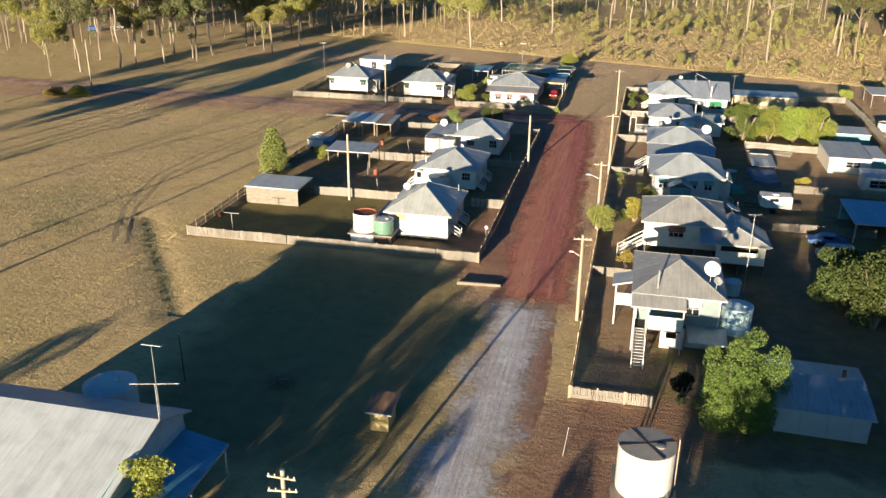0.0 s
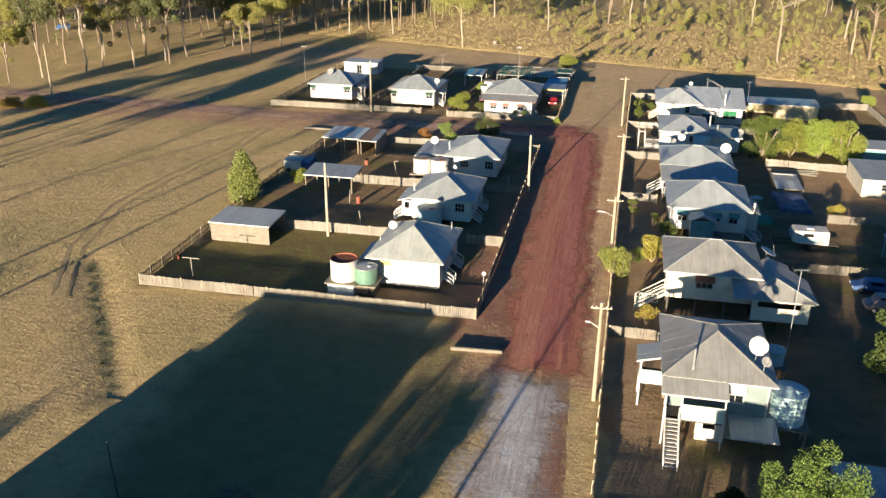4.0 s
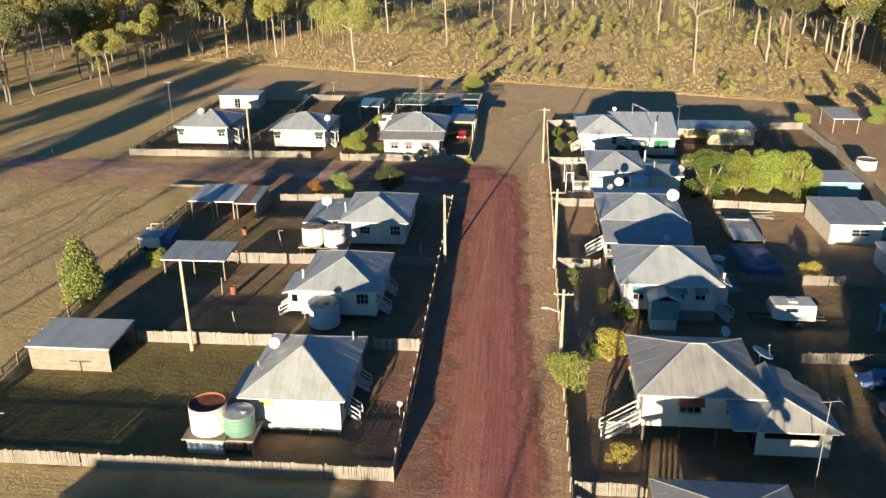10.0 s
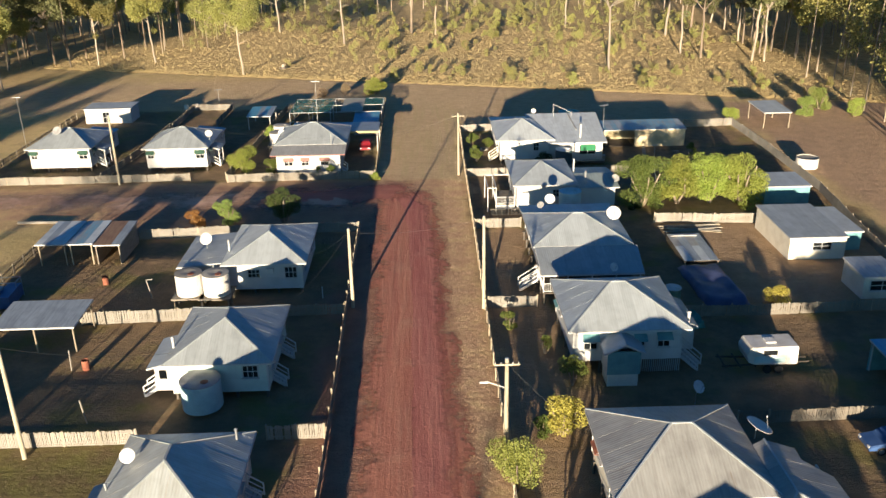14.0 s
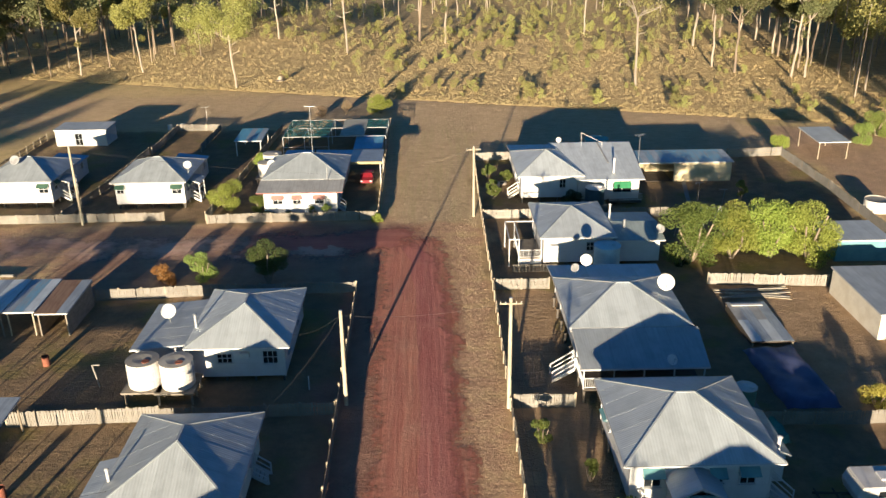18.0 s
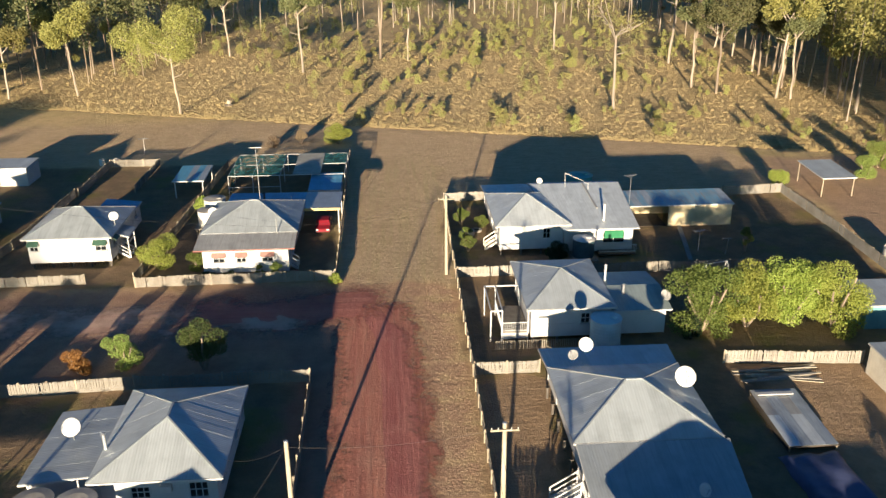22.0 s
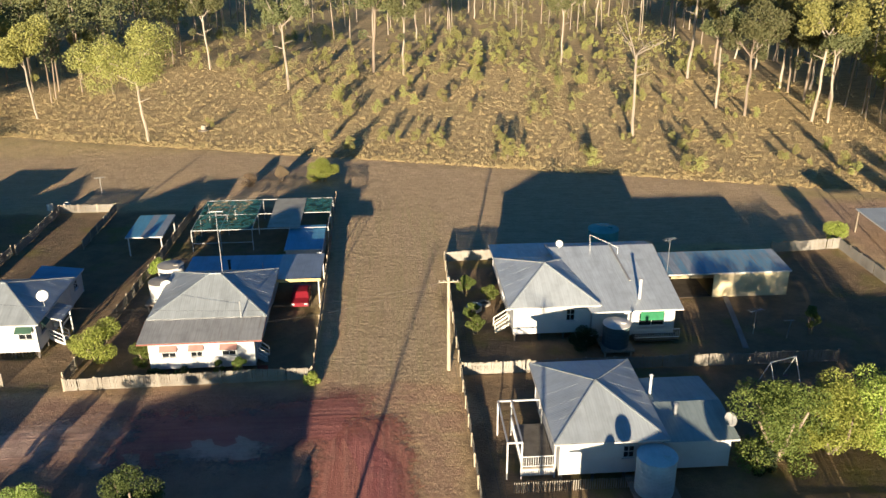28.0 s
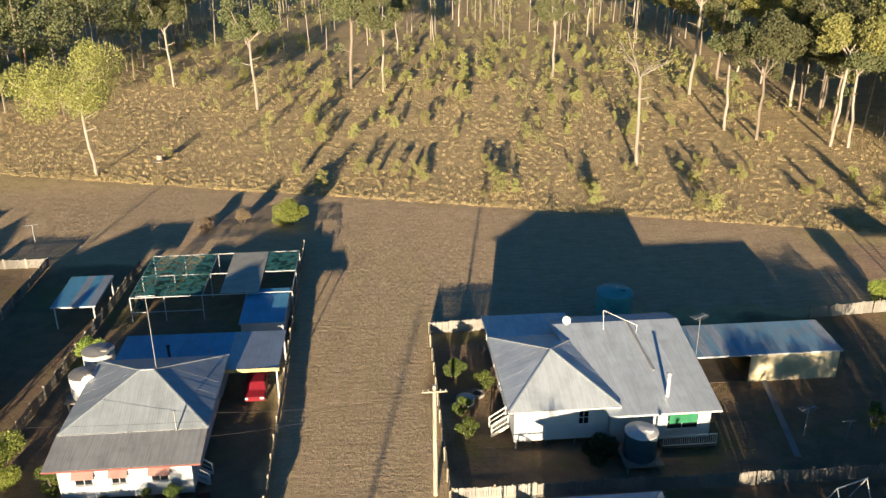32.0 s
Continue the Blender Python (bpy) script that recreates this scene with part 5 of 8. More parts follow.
# ---- power poles and cables ----
def power_pole(x, y, h, r=0.15, arm=True, label="", arm_rz=0.0, lamp=0, second=False, mat="pole_wood"):
    p = thing("power_pole", x, y, 0, 0, label or "weathered timber power pole with a crossarm", "power pole", "power poles")
    part("pole", rod(bmesh.new(), (0, 0, -0.3), (0, 0, h), r * 1.15, r * 0.8, 12), mat, p, smooth=False)
    part("pole_cap", rod(bmesh.new(), (0, 0, h), (0, 0, h + 0.05), r * 0.95, r * 0.7, 12), "steel_galv", p)
    if arm:
        for k, z in enumerate((h - 0.35,) + ((h - 1.2,) if second else ())):
            a = part("crossarm", box(-0.82, 0.82, -0.17 - 0.05, -0.17 + 0.04, z - 0.05, z + 0.05), "pole_wood", p)
            a.matrix_basis = pose(0, 0, 0, 0, 0, arm_rz + 8 * k)
            for xx in (-0.74, -0.38, 0.38, 0.74):
                bm = lathe(bmesh.new(), [(0.0, 0.0), (0.03, 0.0), (0.04, 0.05), (0.025, 0.07), (0.035, 0.1), (0.0, 0.13)], 8, xx, -0.17)
                i = part("insulator", bm, "dish_white", a)
                i.location.z = z + 0.06
    if lamp:
        bm = rod(bmesh.new(), (0, 0, h - 2.2), (lamp, 0, h - 1.7), 0.03, 0.03, 6)
        rod(bm, (lamp, 0, h - 1.72), (lamp * 1.45, 0, h - 1.72), 0.09, 0.05, 8)
        part("street_lamp", bm, "dish_white", p, "small white street lamp on a bracket")
    return p


POLES = {"a": (-24.7, 80.0, 9.1), "b": (-3.3, 102.3, 8.0), "r1": (8.4, 50.5, 8.8), "r2": (8.7, 77.0, 8.6), "r3": (9.0, 101.4, 9.2), "far": (8.5, 142.8, 8.7), "w2": (-38.0, 142.2, 9.6)}
power_pole(*POLES["a"], arm=False, label="bare leaning timber pole in the back yard")
power_pole(*POLES["b"], arm=False, label="pale timber service pole beside the street fence", lamp=0)
power_pole(*POLES["r1"], lamp=-0.8, arm_rz=5)
power_pole(*POLES["r2"], lamp=-1.2, arm_rz=0)
power_pole(*POLES["r3"], arm_rz=0)
power_pole(*POLES["far"], arm_rz=0)
power_pole(*POLES["w2"], arm=False, label="timber pole at the side street fence")
power_pole(-103.4, 138.7, 10.5, arm=False, label="timber pole beside the paddock track")
power_pole(-100.0, 92.0, 10.0, arm=False, label="timber pole standing in the paddock")
power_pole(-4.7, 10.8, 8.6, arm_rz=0, second=True)


def cable(p, q, sag, label):
    cu = bpy.data.curves.new("cable", "CURVE")
    cu.dimensions, cu.bevel_depth, cu.bevel_resolution = "3D", 0.009, 1
    sp = cu.splines.new("POLY")
    sp.points.add(20)
    for i in range(21):
        f = i / 20
        v = Vector(p).lerp(Vector(q), f)
        sp.points[i].co = (v.x, v.y, v.z - sag * 4 * f * (1 - f), 1)
    cu.materials.append(MATS["wire"])
    tagged(new("cable", cu), label, "cable", "overhead cables")


lineup = ["r1", "r2", "r3", "far"]
for a, b in zip(lineup, lineup[1:]):
    for dx in (-0.74, -0.38, 0.38, 0.74):
        pa, pb = POLES[a], POLES[b]
        cable((pa[0] + dx, pa[1] - 0.17, pa[2] - 0.1), (pb[0] + dx, pb[1] - 0.17, pb[2] - 0.1), 0.5, "dark overhead power line between poles")
for a, q in (("b", (-8.0, 107.0, 3.6)), ("b", (-8.3, 96.0, 3.5)), ("r3", (-3.3, 102.3, 7.6)), ("r2", (14.2, 74.0, 4.6)), ("far", (-7.2, 146.0, 3.6)), ("far", (-7.2, 149.0, 3.6)), ("w2", (-36.0, 147.5, 3.6)), ("a", (-16.0, 88.0, 3.6)), ("w2", (-7.2, 147.0, 4.2))):
    pa = POLES[a]
    cable((pa[0], pa[1], pa[2] - 0.3), q, 0.5, "thin service cable from pole to roof")
for dx in (-0.74, 0.74):
    cable((-4.7 + dx, 10.6, 8.4), (8.4 + dx, 50.4, 8.7), 0.8, "dark overhead power line between poles")


# ---- tanks, dishes, aerials ----
def water_tank(x, y, z, r, h, mat, label, top="cone", stand=None, topmat=None, lid=0.25, group="water tanks", legs=True):
    t = thing("water_tank", x, y, 0, 0, label, "water tank", group)
    prof, k = [(0, z)], int(h / 0.3)
    for i in range(k * 2 + 1):
        prof.append((r + (0.02 if i % 2 else 0.0), z + h * i / (k * 2)))
    part("shell", lathe(bmesh.new(), prof, 32), mat, t)
    if top == "cone":
        part("tank_roof", lathe(bmesh.new(), [(r + 0.05, z + h - 0.02), (r + 0.05, z + h + 0.03), (0.3, z + h + lid), (0, z + h + lid)], 32), topmat or mat, t)
        part("hatch", lathe(bmesh.new(), [(0.28, z + h + lid * 0.6), (0.28, z + h + lid + 0.05), (0, z + h + lid + 0.07)], 16, r * 0.45, -0.2), topmat or mat, t)
    elif top == "flush":
        part("tank_roof", lathe(bmesh.new(), [(r + 0.03, z + h - 0.03), (r + 0.03, z + h), (r * 0.6, z + h + 0.03), (0.01, z + h - 0.02)], 32), topmat or mat, t, "dented grey tank roof")
        part("hatch", lathe(bmesh.new(), [(0.3, z + h), (0.3, z + h + 0.06), (0, z + h + 0.05)], 14, r * 0.3, -r * 0.35), "rust", t, "rusted round hatch")
    else:
        part("tank_roof", lathe(bmesh.new(), [(r + 0.03, z + h), (r - 0.06, z + h + 0.02), (r - 0.08, z + h - 0.12), (0.01, z + h - 0.10)], 32), topmat or "rust", t, "rusted sunken tank roof")
    if stand:
        s = stand
        part("stand_top", box(-r - 0.25, r + 0.25, -r - 0.25, r + 0.25, z - 0.14, z), "board_grey", t)
        if legs:
            for sx in (-1, 1):
                for sy in (-1, 0, 1):
                    part("stand_leg", box(sx * r - 0.07, sx * r + 0.07, sy * r - 0.07, sy * r + 0.07, -0.1, z - 0.14), "post_wood", t)
        else:
            part("stand_base", box(-r, r, -r, r, 0, z - 0.14), s, t)
    return t


water_tank(-17.9, 66.0, 1.4, 1.4, 2.2, "tank_white", "white corrugated water tank with rusted top on a block base", "open", "brickwork_paint", "rust", legs=False)
water_tank(-15.6, 66.0, 1.3, 1.15, 1.6, "tank_green", "squat green water tank with a torn sheet lid", "cone", "dark_timber", "steel_galv", legs=False)
water_tank(-13.5, 85.6, 0.35, 1.5, 2.3, "tank_blue", "pale blue water tank with rusted hatch beside the cottage", "flush", None, "dish_grey")
water_tank(-18.9, 104.2, 1.15, 1.25, 2.1, "tank_white", "white water tank with rust-holed top on a timber stand", "flush", "post_wood", "concrete")
water_tank(-16.3, 104.0, 1.15, 1.25, 2.1, "tank_white", "white water tank with dented top on a timber stand", "flush", "post_wood", "concrete")
water_tank(22.6, 48.6, 1.6, 1.35, 2.5, "tank_blue", "pale blue water tank beside the high-set house", "cone", "post_wood", None, 0.15)
water_tank(23.2, 58.4, 1.0, 0.8, 1.3, "tank_blue", "small pale water tank behind the high-set house", "cone", "post_wood", None, 0.3)
water_tank(21.0, 125.4, 0.5, 1.3, 2.7, "tank_blue", "pale blue-green water tank against the white house", "cone", "post_wood", None, 0.2)
water_tank(23.4, 145.0, 0.7, 1.15, 2.0, "tank_dark", "dark blue water tank with a pale torn lid", "cone", "post_wood", "tank_white", 0.2)
water_tank(27.9, 168.2, 0.05, 1.7, 2.4, "tank_teal", "teal green water tank behind the wing", "cone", None, None, 0.3)
water_tank(57.0, 142.5, 0.05, 1.5, 1.4, "tank_white", "low white water tank on bare ground", "open", None, "concrete")
water_tank(-18.1, 159.4, 1.6, 1.25, 1.9, "tank_white", "white water tank on a stand beside the cottage", "cone", "post_wood", "concrete", 0.12)
water_tank(-18.3, 156.2, 1.4, 1.2, 1.8, "tank_white", "white water tank with white overflow pipe", "cone", "post_wood", "concrete", 0.12)
tower = water_tank(14.7, 21.8, 2.9, 1.75, 3.2, "tank_white", "tall white water tank on a timber stand with crossed braces", "cone", "post_wood", "concrete", 0.06)
bm = bmesh.new()
beam(bm, (-1.7, -0.6, 6.15), (1.7, 0.6, 6.15), 0.14, 0.05)
beam(bm, (-1.0, 1.45, 6.15), (1.0, -1.45, 6.15), 0.14, 0.05)
part("top_brace", bm, "dark_timber", tower)
part("ladder", beam(bmesh.new(), (1.95, 0.6, 0), (1.95, 0.6, 6.4), 0.06, 0.3), "post_wood", tower)
water_tank(-23.7, 23.1, 0.0, 1.85, 4.2, "tank_blue", "large pale blue domed water tank beside the hall", "cone", None, None, 0.9)


def dish(x, y, z0, z1, r, rz, tilt=38, mat="dish_white", label="white satellite dish on a short mast", name="satellite_dish"):
    """A dish on a mast from z0 to z1, facing local -y turned by rz."""
    t = thing(name, x, y, z0, rz, label, "satellite dish", "satellite dishes")
    part("mast", rod(bmesh.new(), (0, 0.12, -0.05), (0, 0.12, z1 - z0), 0.035, 0.035, 8), "steel_galv", t)
    bm, n, rings = bmesh.new(), 24, []
    for back in (0.0, 0.03):
        for k in range(6):
            rr = r * k / 5
            rings.append([bm.verts.new((max(rr, 0.002) * math.cos(a), max(rr, 0.002) * math.sin(a), 0.22 * r * (rr / r) ** 2 - back)) for a in (i * math.tau / n for i in range(n))])
    for a, b in list(zip(rings[:6], rings[1:6])) + list(zip(rings[6:], rings[7:])):
        for i in range(n):
            j = (i + 1) % n
            bm.faces.new((a[i], a[j], b[j], b[i]))
    for i in range(n):
        j = (i + 1) % n
        bm.faces.new((rings[5][i], rings[5][j], rings[11][j], rings[11][i]))
    bowl = part("bowl", bm, mat, t, smooth=True)
    bowl.matrix_basis = pose(0, 0, z1 - z0, 90 - tilt)
    bm = rod(bmesh.new(), (0, r * -0.75, 0.14 * r), (0, -0.12 * r, 1.0 * r), 0.018, 0.018, 6)
    rod(bm, (0, -0.12 * r, 0.98 * r), (0, -0.12 * r, 1.1 * r), 0.05, 0.05, 8)
    part("feed_arm", bm, "steel_galv", bowl)
    return t


dish(-14.7, 73.2, 4.2, 4.8, 0.46, 20)
dish(-18.55, 110.6, 3.1, 4.1, 0.62, 5)
dish(-27.1, 150.3, 3.6, 4.8, 0.5, 15)
dish(-49.1, 151.6, 5.0, 5.4, 0.62, 0, mat="dish_grey", label="large grey satellite dish lying on the roof")
dish(-17.3, 154.1, 1.6, 3.6, 0.55, 10)
dish(20.1, 49.5, 5.8, 7.0, 0.72, 10)
dish(20.6, 48.3, 5.4, 6.4, 0.4, 30, mat="dish_grey", label="small grey satellite dish on the roof")
dish(24.1, 73.9, 4.2, 5.0, 0.85, 90, tilt=65, label="white satellite dish tipped towards the sky")
dish(23.2, 112.1, 4.4, 5.2, 0.74, 0)
dish(17.4, 117.6, 4.2, 5.0, 0.55, 0)
dish(16.3, 116.8, 4.0, 4.6, 0.4, -40, mat="dish_grey", label="small pale satellite dish beside a larger one")
dish(21.1, 101.75, 3.0, 3.7, 0.42, 20)
dish(27.0, 128.4, 3.0, 3.7, 0.5, 20, mat="dish_grey", label="pale grey satellite dish on the annex roof")
dish(20.6, 157.3, 4.6, 5.3, 0.35, 0)
dish(23.8, 84.1, 0.0, 1.6, 0.5, 30, label="small white satellite dish standing in the yard")
dish(-4.1, 70.4, 0.0, 1.3, 0.22, 20, label="small white satellite dish at the yard fence")


def aerial(x, y, z0, z1, label="thin television aerial on a mast", rz=0.0, bars=6, name="tv_aerial", reach=1.0):
    t = thing(name, x, y, z0, rz, label, "aerial", "television aerials")
    part("mast", rod(bmesh.new(), (0, 0, 0), (0, 0, z1 - z0), 0.035, 0.025, 6), "steel_galv", t)
    boom = part("boom", beam(bmesh.new(), (-0.7 * reach, 0, z1 - z0), (0.7 * reach, 0, z1 - z0), 0.05, 0.05), "steel_galv", t)
    for i in range(bars):
        xx = (-0.65 + 1.3 * i / (bars - 1)) * reach
        part("element", beam(bmesh.new(), (xx, -0.5 + 0.04 * i, z1 - z0 + 0.02), (xx, 0.5 - 0.04 * i, z1 - z0 + 0.02), 0.02, 0.02), "steel_galv", boom)


aerial(-11.6, 152.4, 5.3, 11.5, "very tall thin mast above the blue rear roof", bars=2)
aerial(-57.0, 158.0, 0.0, 9.0, "tall thin aerial mast beside the paddock", bars=2)
aerial(30.8, 154.4, 0.0, 6.6, "television aerial on a mast behind the wing", 30)
aerial(-35.4, 193.5, 0.0, 2.2, "rotary clothes hoist frame in the back yard", 20, 5, "clothes_hoist")
aerial(36.8, 147.0, 0.0, 2.4, "rotary clothes hoist in the dark yard", 20, 5, "clothes_hoist")
aerial(-16.1, 17.3, 5.2, 8.6, "television aerial on a white mast at the hall gable", 15, 9, reach=2.2)
aerial(-16.4, 17.9, 5.2, 11.0, "thin dark mast at the hall gable", 0, 2, "radio_mast")
aerial(24.8, 61.5, 0.0, 8.5, "rusty steel mast beside the house wing", 10, 3)


# ---- sheds and shelters ----
def open_shelter(name, x0, x1, y0, y1, zf, zb, mat, label, post="post_wood", group="", cat="shelter", extra=0):
    """Posts, beams and a single sheet roof."""
    t = thing(name, (x0 + x1) / 2, (y0 + y1) / 2, 0, 0, label, cat, group)
    a, b = (x1 - x0) / 2, (y1 - y0) / 2
    pitch_roof([(-a, -b, zf), (a, -b, zf), (a, b, zb), (-a, b, zb)], mat, t)
    for sx in (-1, 0, 1) if extra else (-1, 1):
        for sy, z in ((-1, zf), (1, zb)):
            part("post", rod(bmesh.new(), (sx * (a - 0.25), sy * (b - 0.25), -0.1), (sx * (a - 0.25), sy * (b - 0.25), z - 0.08), 0.08, 0.07, 8), post, t)
    return t


def box_shed(x0, x1, y0, y1, zf, zb, wallmat, roofmat, label, holes_f=(), group="sheds", open_side=None, name="shed"):
    t = thing(name, (x0 + x1) / 2, (y0 + y1) / 2, 0, 0, label, "shed", group)
    a, b = (x1 - x0) / 2 - 0.15, (y1 - y0) / 2 - 0.15
    z = min(zf, zb) - 0.06
    if open_side != "f":
        wall((-a, -b), (a, -b), 0, zf - 0.06, wallmat, t, holes_f)
        for k in holes_f:
            window((-a, -b), (a, -b), k, t)
    if open_side != "r":
        wall((a, -b), (a, b), 0, z, wallmat, t)
    wall((a, b), (-a, b), 0, zb - 0.06, wallmat, t)
    wall((-a, b), (-a, -b), 0, z, wallmat, t)
    pitch_roof([(-a - 0.15, -b - 0.15, zf), (a + 0.15, -b - 0.15, zf), (a + 0.15, b + 0.15, zb), (-a - 0.15, b + 0.15, zb)], roofmat, t)
    return t


box_shed(-37.8, -30.2, 75.5, 80.8, 2.35, 2.5, "board_grey", "roof_pale", "weathered board shed open at one side, pale sheet roof", open_side="r")
open_shelter("carport", -33.5, -26.4, 95.0, 99.9, 2.5, 2.75, "roof_iron", "open carport with grey sheet roof on timber posts", group="carports", cat="carport", extra=1)
open_shelter("carport", -37.6, -34.4, 114.2, 120.7, 2.5, 2.7, ("roof_white", "roof_iron"), "open shelter with whitish sheet roof", group="carports", cat="carport")
open_shelter("carport", -34.3, -31.6, 114.3, 120.8, 2.45, 2.65, ("roof_iron", "roof_patch", "roof_white"), "open shelter with faded patchy sheet roof", group="carports", cat="carport")
box_shed(-31.5, -28.7, 114.2, 120.6, 2.3, 2.6, "board_grey", ("roof_rust", "roof_rust", "roof_iron"), "lean-to shed with rust-brown sheet roof", open_side="f")
box_shed(-55.2, -47.0, 177.4, 182.2, 2.6, 2.7, "paint_white", "roof_pale", "white shed with flat pale roof behind the house", ((3.0, 4.2, 0.1, 2.0),))
open_shelter("carport", -25.7, -21.6, 170.3, 177.0, 2.35, 2.5, ("roof_blue", "roof_blue", "roof_iron"), "open carport with patchy blue-grey roof", group="carports", cat="carport", post="paint_white")
box_shed(-7.6, -3.5, 165.5, 172.6, 2.2, 2.3, "paint_white", "roof_blue", "small white shed with blue sheet roof")
box_shed(41.4, 47.6, 110.6, 120.3, 2.5, 2.7, "paint_cream", "roof_grey", "large cream garage with grey sheet roof", ((2.4, 4.4, 1.0, 1.9),))
box_shed(47.75, 50.3, 112.8, 120.2, 2.15, 2.3, "paint_teal", "roof_pale", "narrow blue-green lean-to beside the garage")
box_shed(44.5, 48.3, 101.0, 105.4, 2.3, 2.5, "paint_cream", "roof_iron", "small pale shed open at its front corner", ((0.6, 3.0, 0.8, 1.9),))
box_shed(45.2, 51.0, 127.4, 132.8, 2.4, 2.5, "paint_teal", "roof_pale", "blue-green shed with pale roof behind the hedge trees")
long_shed = box_shed(30.8, 43.6, 154.7, 159.6, 2.7, 3.0, "paint_straw", ("roof_patch", "roof_patch", "roof_iron", "roof_patch", "roof_patch"), "long low cream shed with patched blue and grey iron roof", open_side="f")
wall((-1.4, -2.3), (6.25, -2.3), 0, 2.64, "paint_straw", long_shed)
part("bay_floor", box(-6.1, -1.5, -2.2, 2.2, 0.01, 0.05), "dark_timber", long_shed)
open_shelter("shelter", 58.8, 63.4, 163.6, 171.0, 2.6, 2.9, "roof_pale", "open hay shelter with pale iron roof on bush poles", group="carports")
machine_shed = open_shelter("machinery_shed", 38.8, 49.0, 79.5, 88.6, 2.5, 2.7, "roof_blue", "large open machinery shed with bright blue roof", post="paint_white", cat="shed", extra=1)
wall((5.0, 4.4), (-5.0, 4.4), 0, 2.6, "paint_teal", machine_shed)
wall((5.0, -4.4), (5.0, 4.4), 0, 2.4, "paint_teal", machine_shed)

# planting frames: shade house and bird pens behind the red-trimmed cottage
pen = thing("shade_house", -12.0, 176.2, 0, 0, "green netted shade house on white posts with canvas roof strip", "shade house")
bm = bmesh.new()
for x in (-6.6, -3.4, 0.2, 4.4, 8.8):
    for y in (-5.0, 0.0, 5.2):
        rod(bm, (x, y, -0.1), (x, y, 2.55), 0.05, 0.05, 6)
    rod(bm, (x, -5.0, 2.55), (x, 5.2, 2.55), 0.045, 0.045, 6)
for y in (-5.0, 0.0, 5.2):
    rod(bm, (-6.6, y, 2.55), (8.8, y, 2.55), 0.045, 0.045, 6)
rod(bm, (-6.6, -5.0, 1.0), (0.2, -5.0, 1.0), 0.04, 0.04, 6)
part("frame", bm, "paint_white", pen)
part("net_roof", box(-6.6, 0.2, -5.0, 5.2, 2.58, 2.60), "netting", pen, "green shade netting")
part("net_wall", box(-6.6, -6.57, -5.0, 5.2, 0.1, 2.5), "netting", pen, "green shade netting")
part("net_back", box(4.4, 8.8, 0.2, 5.2, 2.58, 2.60), "netting", pen, "green shade netting")
part("canvas_strip", box(1.9, 5.6, -4.9, 5.1, 2.62, 2.65), "canvas", pen, "cream canvas roof strip")


# ---- hall and street furniture near the start ----
hall = thing("hall", -24.4, 14.0, 0, 0, "large hall with broad pale metal gable roof and blue end wall", "hall")
wall((-8.6, -6.6), (8.0, -6.6), 0.4, 3.6, "paint_white", hall)
wall((8.0, -6.6), (8.0, 6.6), 0.4, 3.6, "tank_blue", hall)
wall((8.0, 6.6), (-8.6, 6.6), 0.4, 3.6, "tank_blue", hall)
wall((-8.6, 6.6), (-8.6, -6.6), 0.4, 3.6, "paint_white", hall)
pitch_roof([(-9.0, -8.5, 2.9), (8.4, -8.5, 2.9), (8.4, 3.2, 6.0), (-9.0, 3.2, 6.0)], "roof_white", hall)
pitch_roof([(8.4, 7.0, 4.4), (-9.0, 7.0, 4.4), (-9.0, 3.2, 6.0), (8.4, 3.2, 6.0)], "roof_grey", hall)
bm = bmesh.new()
for pts in (((7.95, -6.6, 3.6), (7.95, 6.6, 3.6), (7.95, 6.6, 4.4), (7.95, 3.2, 5.9), (7.95, -6.6, 3.6)),):
    vs = [bm.verts.new(v) for v in pts[:-1]] + [bm.verts.new((v[0] - 0.1, v[1], v[2])) for v in pts[:-1]]
    bm.faces.new(vs[:4]), bm.faces.new(vs[:3:-1])
    for i in range(4):
        bm.faces.new((vs[i + 4], vs[(i + 1) % 4 + 4], vs[(i + 1) % 4], vs[i]))
part("gable_wall", bm, "tank_blue", hall)
pitch_roof([(11.3, -3.5, 2.5), (11.3, 6.4, 2.5), (8.05, 6.4, 3.2), (8.05, -3.5, 3.2)], "roof_blue", hall, "veranda_roof")
posts(hall, "veranda_post", [(11.1, y, 0, 2.5) for y in (-3.2, 1.5, 6.2)], "paint_white", 0.12)

kiosk = thing("roadside_shelter", -4.6, 28.9, 0, 0, "small yellow roadside box with rusty iron roof", "shelter")
wall((-0.7, -1.0), (0.7, -1.0), 0, 1.7, "paint_yellow", kiosk)
wall((0.7, -1.0), (0.7, 1.0), 0, 1.7, "paint_yellow", kiosk)
wall((0.7, 1.0), (-0.7, 1.0), 0, 1.7, "paint_yellow", kiosk)
pitch_roof([(-1.0, -1.3, 1.75), (1.0, -1.3, 1.75), (1.0, 1.3, 2.1), (-1.0, 1.3, 2.1)], "roof_rust", kiosk)
log = part("log_barrier", rod(bmesh.new(), (-4.6, 56.0, 0.2), (0.0, 56.3, 0.2), 0.2, 0.17, 10), "board_grey")
tagged(log, "long weathered log barrier lying beside the road", "log")
log = part("log_barrier", rod(bmesh.new(), (-45.5, 127.5, 0.18), (-39.5, 127.3, 0.18), 0.18, 0.15, 10), "picket_pale")
tagged(log, "long pale log lying beside the side street", "log")

